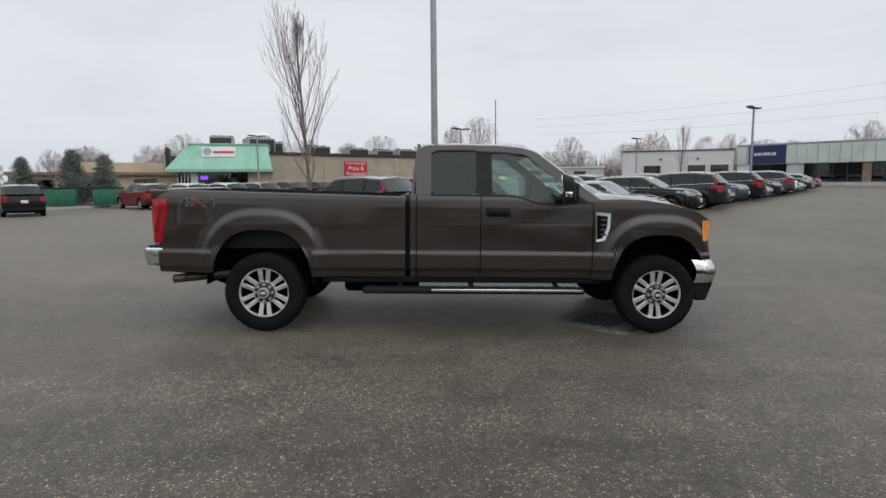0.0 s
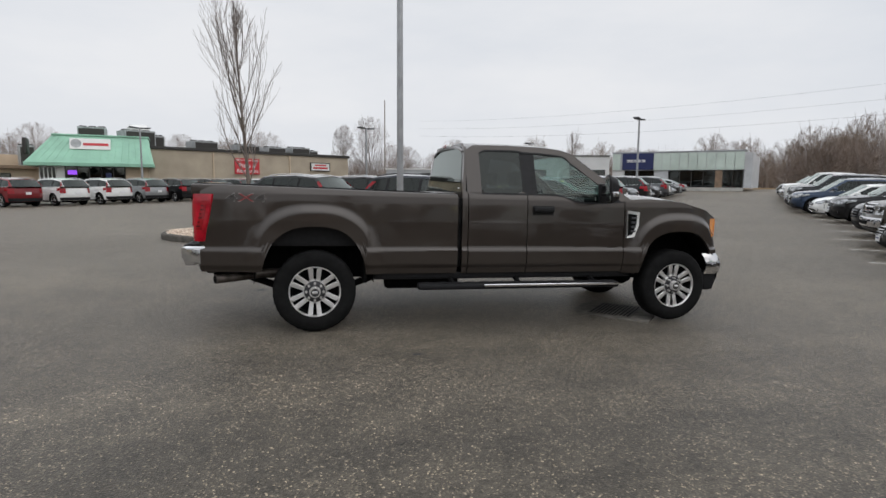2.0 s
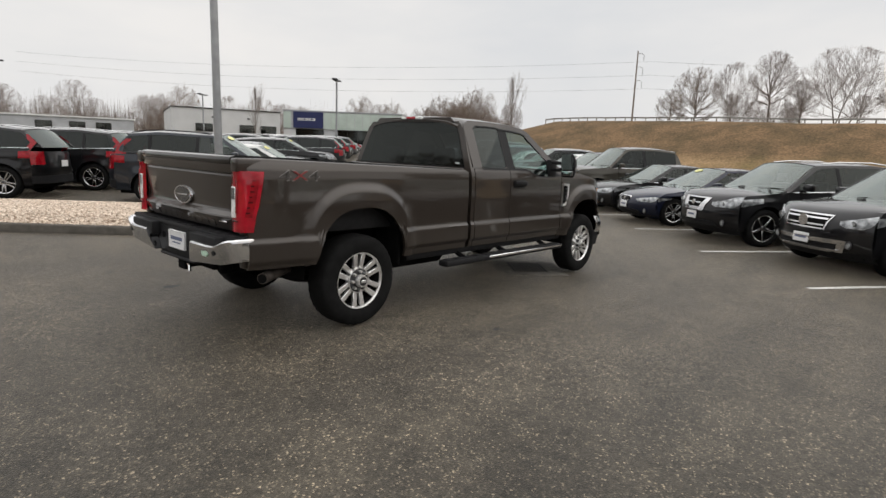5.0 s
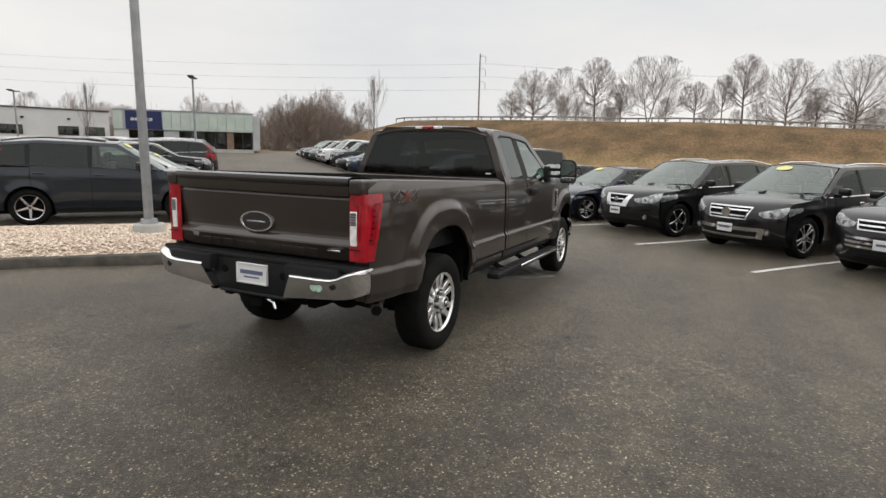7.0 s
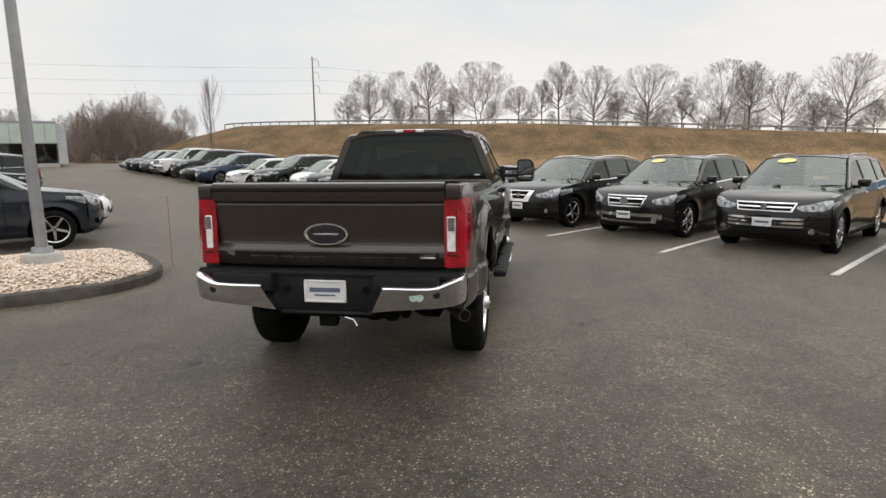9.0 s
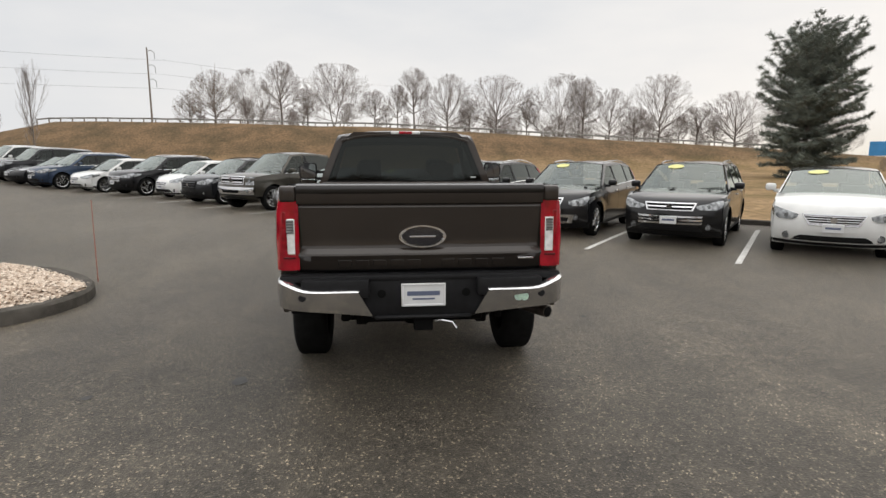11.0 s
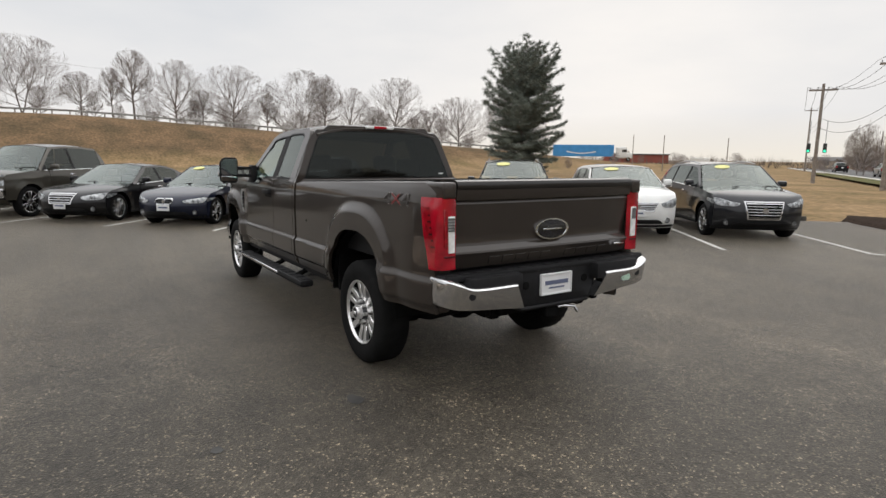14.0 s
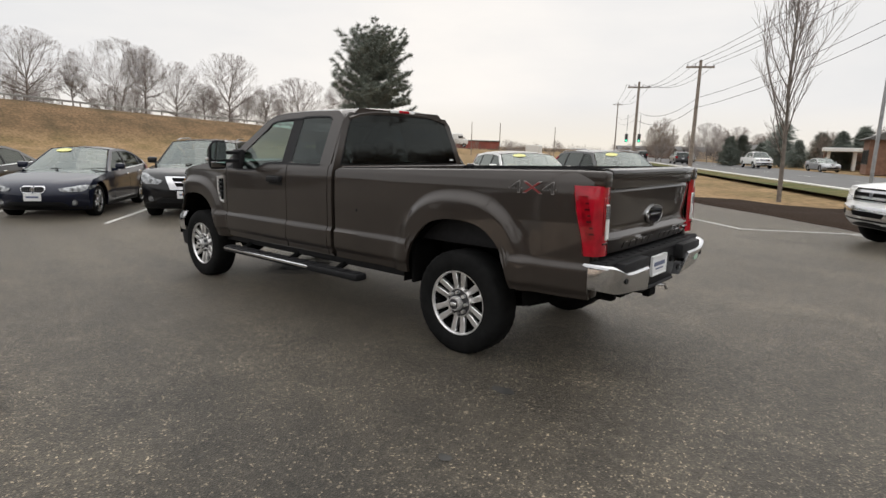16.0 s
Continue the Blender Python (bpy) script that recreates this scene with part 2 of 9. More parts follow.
def grass_material(name, dry, mid_, green, high=None):
    m = material(name, dry, 0.95, spec=0.1)
    nt = m.node_tree
    b = nt.nodes["Principled BSDF"]
    N, Lk = nt.nodes.new, nt.links.new
    geo = N("ShaderNodeNewGeometry")
    a = N("ShaderNodeTexNoise"); a.inputs["Scale"].default_value = 0.22; a.inputs["Detail"].default_value = 9.0; a.inputs["Roughness"].default_value = 0.65
    c = N("ShaderNodeTexNoise"); c.inputs["Scale"].default_value = 3.5; c.inputs["Detail"].default_value = 8.0
    Lk(geo.outputs["Position"], a.inputs["Vector"]); Lk(geo.outputs["Position"], c.inputs["Vector"])
    r = N("ShaderNodeValToRGB")
    r.color_ramp.elements[0].position, r.color_ramp.elements[0].color = 0.36, (*green, 1)
    r.color_ramp.elements[1].position, r.color_ramp.elements[1].color = 0.62, (*dry, 1)
    e = r.color_ramp.elements.new(0.5); e.color = (*mid_, 1)
    Lk(a.outputs["Fac"], r.inputs["Fac"])
    r2 = N("ShaderNodeValToRGB")
    r2.color_ramp.elements[0].position, r2.color_ramp.elements[0].color = 0.3, (0.62, 0.63, 0.6, 1)
    r2.color_ramp.elements[1].position, r2.color_ramp.elements[1].color = 0.72, (1.3, 1.25, 1.18, 1)
    Lk(c.outputs["Fac"], r2.inputs["Fac"])
    mx = N("ShaderNodeMix"); mx.data_type = "RGBA"; mx.blend_type = "MULTIPLY"; mx.inputs["Factor"].default_value = 1.0
    if high:
        sp = N("ShaderNodeSeparateXYZ"); Lk(geo.outputs["Position"], sp.inputs["Vector"])
        hz = N("ShaderNodeMapRange"); hz.inputs["From Min"].default_value, hz.inputs["From Max"].default_value = 0.7, 2.4
        Lk(sp.outputs["Z"], hz.inputs["Value"])
        rh = N("ShaderNodeValToRGB")
        rh.color_ramp.elements[0].position, rh.color_ramp.elements[0].color = 0.38, (*high[0], 1)
        rh.color_ramp.elements[1].position, rh.color_ramp.elements[1].color = 0.6, (*high[1], 1)
        Lk(a.outputs["Fac"], rh.inputs["Fac"])
        mh_ = N("ShaderNodeMix"); mh_.data_type = "RGBA"
        Lk(hz.outputs["Result"], mh_.inputs["Factor"]); Lk(r.outputs["Color"], mh_.inputs["A"]); Lk(rh.outputs["Color"], mh_.inputs["B"])
        r = mh_
    Lk(r.outputs["Result" if high else "Color"], mx.inputs["A"]); Lk(r2.outputs["Color"], mx.inputs["B"])
    Lk(mx.outputs["Result"], b.inputs["Base Color"])
    bp = N("ShaderNodeBump"); bp.inputs["Strength"].default_value = 0.8; bp.inputs["Distance"].default_value = 0.08
    Lk(c.outputs["Fac"], bp.inputs["Height"]); Lk(bp.outputs["Normal"], b.inputs["Normal"])
    return m


M_ASPHALT = asphalt_material()
M_GRASS = grass_material("dry_winter_grass", (0.31, 0.215, 0.125), (0.25, 0.172, 0.094), (0.18, 0.135, 0.068), ((0.105, 0.077, 0.046), (0.19, 0.125, 0.074)))
M_LINE = material("worn_line_paint", (0.42, 0.41, 0.38), 0.8, vary=0.0, colour2=(0.68, 0.67, 0.63), scale=14, bump=0.3, bump_scale=90)
M_KERB = material("kerb_concrete", (0.085, 0.077, 0.066), 0.9, vary=0.3, scale=6, bump=0.4, spec=0.2)
M_ROAD = material("road_asphalt", (0.13, 0.128, 0.125), 0.9, vary=0.16, scale=0.9, bump=0.2)
M_CONCRETE = material("concrete", (0.42, 0.41, 0.38), 0.85, vary=0.16, scale=3, bump=0.3)
M_MULCH = material("bark_mulch", (0.034, 0.023, 0.017), 0.95, vary=0.5, scale=25, bump=1.0, bump_scale=30, spec=0.05)
M_TRUCK = paint("bronze_truck_paint", (0.042, 0.0338, 0.0285), 0.3, 0.4)
M_BLACKPL = material("black_plastic", (0.011, 0.011, 0.012), 0.6, vary=0.2, scale=20, bump=0.08, bump_scale=300, spec=0.25)
M_DARK = material("dark_underbody", (0.006, 0.006, 0.006), 0.9, vary=0.3, scale=10, spec=0.1)
M_RUBBER = material("tyre_rubber", (0.009, 0.009, 0.009), 0.85, vary=0.3, scale=12, bump=0.15, bump_scale=150, spec=0.15)
M_CHROME = material("chrome", (0.7, 0.7, 0.71), 0.12, 1.0, vary=0.05, scale=4)
M_ALLOY = material("machined_alloy", (0.62, 0.62, 0.62), 0.2, 1.0, vary=0.08, scale=10)
M_BRIGHTALLOY = material("polished_alloy", (0.86, 0.85, 0.84), 0.3, 0.85, vary=0.06, scale=10)
M_ALLOYD = material("dark_alloy", (0.09, 0.09, 0.095), 0.4, 0.8, vary=0.1, scale=10)
M_RED = material("red_lens", (0.25, 0.003, 0.011), 0.12, coat=0.6, vary=0.0, colour2=(0.5, 0.005, 0.02), scale=9, spec=0.35)
M_REDD = material("dark_red_lens", (0.075, 0.002, 0.005), 0.12, coat=0.25, vary=0.35, scale=22, spec=0.35)
M_REDM = material("mid_red_lens", (0.27, 0.003, 0.009), 0.12, coat=0.25, vary=0.3, scale=22, spec=0.35)
M_LENS = material("clear_lens", (0.88, 0.88, 0.86), 0.15, 0.0, coat=1.0, vary=0.15, scale=24)
M_HEAD = material("headlight_lens", (0.12, 0.125, 0.13), 0.15, 0.4, coat=1.0, colour2=(0.5, 0.52, 0.53), scale=11, detail=2.0)
M_BOWL = material("lamp_bowl", (0.16, 0.165, 0.17), 0.25, 0.6, coat=1.0, vary=0.3, scale=30)
M_AMBER = material("amber_lens", (0.75, 0.26, 0.03), 0.15, coat=1.0, vary=0.15, scale=20)
M_GLASS = glass("window_glass", (0.36, 0.41, 0.39), 0.0, 0.05)
M_TINT = glass("privacy_glass", (0.05, 0.05, 0.055), 0.0, 0.035, 4.0)
M_MIDGLASS = glass("dusky_glass", (0.15, 0.17, 0.17), 0.0, 0.035, 5.0)
M_SCREEN = glass("windscreen_glass", (0.42, 0.48, 0.45), 0.0, 0.075, 3.0)
M_CABGLASS = glass("clear_door_glass", (0.52, 0.65, 0.62), 0.0, 0.045, 3.5)
M_WHITE = material("white_plastic", (0.75, 0.75, 0.75), 0.45, vary=0.04, scale=5)
M_YELLOW = material("yellow_sticker", (0.72, 0.70, 0.27), 0.5, vary=0.08, scale=8)
M_INTERIOR = material("grey_cloth", (0.16, 0.155, 0.145), 0.9, vary=0.2, scale=30, bump=0.2)
M_STEEL = material("galvanised_steel", (0.34, 0.35, 0.36), 0.45, 0.6, vary=0.12, scale=5)
M_BARK = material("grey_bark", (0.17, 0.145, 0.125), 0.95, vary=0.25, scale=9, bump=0.5, bump_scale=25)
M_TWIG = material("bare_twigs", (0.3, 0.265, 0.25), 0.95, vary=0.2, scale=2)
M_WOOD = material("weathered_pole_wood", (0.24, 0.205, 0.175), 0.9, vary=0.25, scale=5, bump=0.3)
M_NEEDLE = material("pine_needles", (0.15, 0.172, 0.145), 0.8, vary=0.4, scale=1.2)
M_WIRE = material("cable", (0.03, 0.03, 0.03), 0.6)
M_MIRROR = material("mirror_silver", (0.85, 0.87, 0.88), 0.02, 1.0)
M_DECAL = material("grey_decal", (0.04, 0.036, 0.033), 0.4, colour2=(0.055, 0.05, 0.046))
M_DECALE = material("pale_decal_edge", (0.26, 0.245, 0.235), 0.4, colour2=(0.34, 0.32, 0.31))
M_REDDECAL = material("red_decal", (0.2, 0.018, 0.018), 0.5, colour2=(0.25, 0.025, 0.025))
# near-black that paints shade into gaps, slots and recesses; also small dark trim
M_SEAM = material("seam_shadow_black", (0.006, 0.006, 0.006), 0.9)


# ---- mesh helpers ----
def part(name, bm, mat, parent=None, label="", smooth=40.0):
    """Links a bmesh as one mesh object, under a thing or a part."""
    bmesh.ops.recalc_face_normals(bm, faces=bm.faces)
    thr = radians(smooth)
    for f in bm.faces:
        f.smooth = smooth > 0
    for e in bm.edges:
        if len(e.link_faces) == 2 and e.calc_face_angle(0) > thr:
            e.smooth = False
    me = bpy.data.meshes.new(name)
    bm.to_mesh(me)
    bm.free()
    me.materials.append(mat)
    ob = new(name, me)
    if parent is not None:
        ob.parent = parent
    if label:
        tagged(ob, label)
    return ob


def share(name, ob, parent, m):
    """Another part on the same mesh data."""
    o = new(name, ob.data)
    o.parent = parent
    o.matrix_basis = m
    return o


def raw(name, verts, faces, mat, parent=None, smooth=False):
    me = bpy.data.meshes.new(name)
    me.from_pydata(verts, [], faces)
    me.materials.append(mat)
    if smooth:
        for p in me.polygons:
            p.use_smooth = True
    ob = new(name, me)
    if parent is not None:
        ob.parent = parent
    return ob


def thing(name, label, category, m=None, group=""):
    ob = new(name)
    if m is not None:
        ob.matrix_basis = m
    return tagged(ob, label, category, group)


def box(x0, x1, y0, y1, z0, z1, bevel=0.0, seg=1, bm=None):
    b = bmesh.new()
    bmesh.ops.create_cube(b, size=1.0)
    for v in b.verts:
        v.co = Vector(((x0 + x1) / 2 + v.co.x * (x1 - x0), (y0 + y1) / 2 + v.co.y * (y1 - y0), (z0 + z1) / 2 + v.co.z * (z1 - z0)))
    if bevel > 0:
        bmesh.ops.bevel(b, geom=b.edges[:], offset=bevel, segments=seg, affect="EDGES", profile=0.5)
    if bm is None:
        return b
    merge(bm, b)
    return bm


def merge(bm, other):
    me = bpy.data.meshes.new("tmp")
    other.to_mesh(me)
    other.free()
    bm.from_mesh(me)
    bpy.data.meshes.remove(me)


def moved(b, m):
    bmesh.ops.transform(b, matrix=m, verts=b.verts)
    return b


def cyl(p0, p1, r0, r1=None, n=12, cap=True, bm=None):
    r1 = r0 if r1 is None else r1
    b = bm if bm is not None else bmesh.new()
    p0, p1 = Vector(p0), Vector(p1)
    d = (p1 - p0).normalized()
    a = d.orthogonal().normalized()
    c = d.cross(a)
    r = []
    for p, q in ((p0, r0), (p1, r1)):
        r.append([b.verts.new(p + (a * math.cos(2 * math.pi * i / n) + c * math.sin(2 * math.pi * i / n)) * q) for i in range(n)])
    for i in range(n):
        b.faces.new((r[0][i], r[0][(i + 1) % n], r[1][(i + 1) % n], r[1][i]))
    if cap:
        b.faces.new(r[0][::-1])
        b.faces.new(r[1])
    return b


def pipe(points, r, n=8, bm=None):
    """A bent tube through the points."""
    b = bm if bm is not None else bmesh.new()
    pts = [Vector(p) for p in points]
    rings = []
    for i, p in enumerate(pts):
        d = (pts[min(i + 1, len(pts) - 1)] - pts[max(i - 1, 0)]).normalized()
        a = Vector((0, 0, 1)).cross(d)
        a = a.normalized() if a.length > 1e-3 else Vector((1, 0, 0))
        c = d.cross(a)
        rings.append([b.verts.new(p + (a * math.cos(2 * math.pi * k / n) + c * math.sin(2 * math.pi * k / n)) * r) for k in range(n)])
    for q, s in zip(rings, rings[1:]):
        for k in range(n):
            b.faces.new((q[k], q[(k + 1) % n], s[(k + 1) % n], s[k]))
    b.faces.new(rings[0][::-1])
    b.faces.new(rings[-1])
    return b


def lathe(profile, n=40, bm=None):
    """Turns (radius, y) pairs round the y axis."""
    b = bm if bm is not None else bmesh.new()
    rings = []
    for r, y in profile:
        rings.append([b.verts.new((r * math.cos(2 * math.pi * k / n), y, r * math.sin(2 * math.pi * k / n))) for k in range(n)])
    for q, s in zip(rings, rings[1:]):
        for k in range(n):
            b.faces.new((q[k], q[(k + 1) % n], s[(k + 1) % n], s[k]))
    return b


def grid(rows, bm=None, close=False):
    """A skin over rows of points, all of one length."""
    b = bm if bm is not None else bmesh.new()
    vs = [[b.verts.new(p) for p in row] for row in rows]
    for q, s in zip(vs, vs[1:]):
        for k in range(len(q) - 1):
            if (q[k].co - s[k].co).length + (q[k + 1].co - s[k + 1].co).length > 1e-5:
                b.faces.new((q[k], q[k + 1], s[k + 1], s[k]))
    return b


def rim_in(b, offset):
    """Gives an open skin a turned-in edge, so that it shows thickness."""
    edges = [e for e in b.edges if len(e.link_faces) == 1]
    r = bmesh.ops.extrude_edge_only(b, edges=edges)
    bmesh.ops.translate(b, vec=offset, verts=[g for g in r["geom"] if isinstance(g, bmesh.types.BMVert)])
    return b


def prism(poly, axis, a, b_, bevel=0.0):
    """A flat outline pulled along one axis: outline in the two other axes, in order."""
    b = bmesh.new()
    def at(p, q):
        return {"x": (q, p[0], p[1]), "y": (p[0], q, p[1]), "z": (p[0], p[1], q)}[axis]
    lo = [b.verts.new(at(p, a)) for p in poly]
    hi = [b.verts.new(at(p, b_)) for p in poly]
    n = len(poly)
    b.faces.new(lo)
    b.faces.new(hi[::-1])
    for i in range(n):
        b.faces.new((lo[i], lo[(i + 1) % n], hi[(i + 1) % n], hi[i]))
    bmesh.ops.recalc_face_normals(b, faces=b.faces)
    if bevel > 0:
        bmesh.ops.bevel(b, geom=b.edges[:], offset=bevel, segments=2, affect="EDGES", profile=0.5)
    return b


def words(name, text, size, depth, mat, parent, m, align="CENTER"):
    """Raised lettering in the built-in font, turned into a mesh."""
    cu = bpy.data.curves.new(name, "FONT")
    cu.body, cu.size, cu.extrude, cu.align_x, cu.align_y, cu.resolution_u = text, size, depth, align, "CENTER", 3
    tmp = bpy.data.objects.new(name, cu)
    scene.collection.objects.link(tmp)
    me = bpy.data.meshes.new_from_object(tmp)
    bpy.data.objects.remove(tmp)
    bpy.data.curves.remove(cu)
    me.materials.clear()
    me.materials.append(mat)
    ob = new(name, me)
    ob.parent = parent
    ob.matrix_basis = m
    return ob


def lerp(pts, x):
    """Straight-line table look-up."""
    if x <= pts[0][0]:
        return pts[0][1]
    for (a, b), (c, d) in zip(pts, pts[1:]):
        if x <= c:
            return b + (d - b) * (x - a) / max(1e-9, c - a)
    return pts[-1][1]


def smooth01(x):
    x = max(0.0, min(1.0, x))
    return x * x * (3 - 2 * x)


# ---- lie of the land ----
RISE = ((-6, -0.01), (-1, 0.032), (1, 0.045), (4, 0.15), (9.5, 0.18), (14, 0.13), (20, 0.1), (30, 0.08), (45, 0.16), (60, 0.5), (120, 1.1))
CREST = ((90.0, 78.0, 0.9), (93.5, 67.5, 2.8), (95.5, 61.0, 6.2), (96.0, 56.5, 7.6), (94.0, 45.0, 7.7), (90.0, 22.0, 7.2), (87.0, -2.0, 6.6), (83.0, -30.0, 5.0), (79.0, -55.0, 3.6), (76.0, -75.0, 2.2), (74.0, -95.0, 0.9), (74.0, -130.0, 0.6))


def lot_z(x, y):
    """Height of the car park, which climbs gently to the far left and dips at the drain."""
    z = lerp(RISE, -0.5 * x + 0.866 * y) + 0.018 * min(60.0, max(0.0, 0.676 * (x - 7.49) + 0.737 * (y + 1.72) - 10)) * smooth01((40 - abs(0.737 * (x - 7.49) - 0.676 * (y + 1.72) + 12)) / 25)
    return z - 0.085 * math.exp(-((x - 4.0) ** 2 / 4.5 + (y + 0.5) ** 2 / 8.0))


def crest(y):
    rows = sorted((c[1], c[0], c[2]) for c in CREST)
    return lerp([(r[0], r[1]) for r in rows], y), lerp([(r[0], r[2]) for r in rows], y)


def land_z(x, y):
    """The whole terrain: car park level, then the highway bank to the east."""
    z = lot_z(x, y)
    cx, cz = crest(y)
    run = 4.0 + 3.0 * cz
    k = smooth01((x - (cx - run)) / run)
    if x > cx - run:
        z = z * (1 - k) + max(z, cz) * k
        z += 0.12 * noise.noise(Vector((x * 0.15, y * 0.15, 0))) * k
    return z


# ---- ground ----
U2, V2, ROW_A, SLOT = Vector((0.676, 0.737)), Vector((0.737, -0.676)), Vector((7.49, -1.72)), 2.70


LINE_V = Vector((0.783, -0.622))


def line_xy(u, v):
    """Along a painted line of the front row, whose bays lean a little."""
    p = ROW_A + U2 * u + LINE_V * v
    return p.x, p.y


def slot_u(k):
    return SLOT * k * (0.987 if k < 1 else 1.03)


def row_xy(u, v):
    """Plan position from metres along the front parking row and metres in from its painted ends."""
    p = ROW_A + U2 * u + V2 * v
    return p.x, p.y


def axis_steps(lo, hi, near, fine, grow):
    out, x, s = [near], near, fine
    while x < hi:
        x += s
        s *= grow
        out.append(min(x, hi))
    x, s = near, fine
    while x > lo:
        x -= s
        s *= grow
        out.insert(0, max(x, lo))
    return out


def sheet(name, xs, ys, fz, mat, to_xy=None, **tags):
    verts, faces = [], []
    for x in xs:
        for y in ys:
            p = to_xy(x, y) if to_xy else (x, y)
            verts.append((p[0], p[1], fz(*p)))
    n = len(ys)
    for i in range(len(xs) - 1):
        for j in range(n - 1):
            a = i * n + j
            faces.append((a, a + n, a + n + 1, a + 1))
    ob = raw(name, verts, faces, mat, smooth=True)
    return tagged(ob, **tags)


gx = sorted(set(axis_steps(-1500, 1500, 10, 3.0, 1.12) + [40 + 1.5 * i for i in range(46)]))
gy = sorted(set(axis_steps(-1500, 1500, 0, 3.0, 1.12)))
sheet("ground", gx, gy, lambda x, y: land_z(x, y) - 0.06, M_GRASS, label="dry tan winter grass over level ground and bank", category="ground", kind="structure")

LOT_BACK = 6.4
sheet("pavement", [-14.6 + 1.1 * i for i in range(100)], [LOT_BACK - 0.9 * i for i in range(95)], lambda x, y: lot_z(x, y), M_ASPHALT, row_xy, label="worn grey asphalt car park with pale aggregate", category="asphalt", kind="structure")


def painted(name, p, q, width, label="worn white painted parking line", n=8):
    """A painted stripe laid over the asphalt."""
    p, q = Vector(p), Vector(q)
    d = (q - p).normalized()
    s = Vector((-d.y, d.x)) * width / 2
    rows = []
    for i in range(n + 1):
        c = p.lerp(q, i / n)
        j = 0.006 * noise.noise(Vector((c.x * 3, c.y * 3, 1)))
        rows.append([(c.x + s.x + j, c.y + s.y, lot_z(c.x + s.x, c.y + s.y) + 0.006), (c.x - s.x + j, c.y - s.y, lot_z(c.x - s.x, c.y - s.y) + 0.006)])
    ob = part(name, grid(rows), M_LINE, label=label)
    return tagged(ob, category="line", group="parking lines", kind="structure")


for k in range(-3, 18):
    painted("parking_line", line_xy(slot_u(k) - 0.03, -0.08), line_xy(slot_u(k), 5.2), 0.1)
painted("parking_line", line_xy(-10.7, 0.1), line_xy(-10.7, 5.4), 0.1)
painted("parking_line", line_xy(-10.7, 0.1), (-1.9, -11.1), 0.1)
painted("parking_line", (-4.4, -9.0), (-1.4, -10.95), 0.1)

# kerb along the back of the row
rows = []
for i in range(70):
    u = -12.2 + i * 1.2
    r = []
    for dv, dz in ((0, -0.05), (0, 0.11), (0.02, 0.13), (0.15, 0.13), (0.16, 0.0)):
        x, y = row_xy(u, LOT_BACK + dv)
        r.append((x, y, lot_z(x, y) + dz))
    rows.append(r)
tagged(part("kerb", grid(rows), M_KERB, label="low asphalt kerb between car park and dry grass"), category="kerb", kind="structure")


# ---- wheels ----
WHEELS = {}


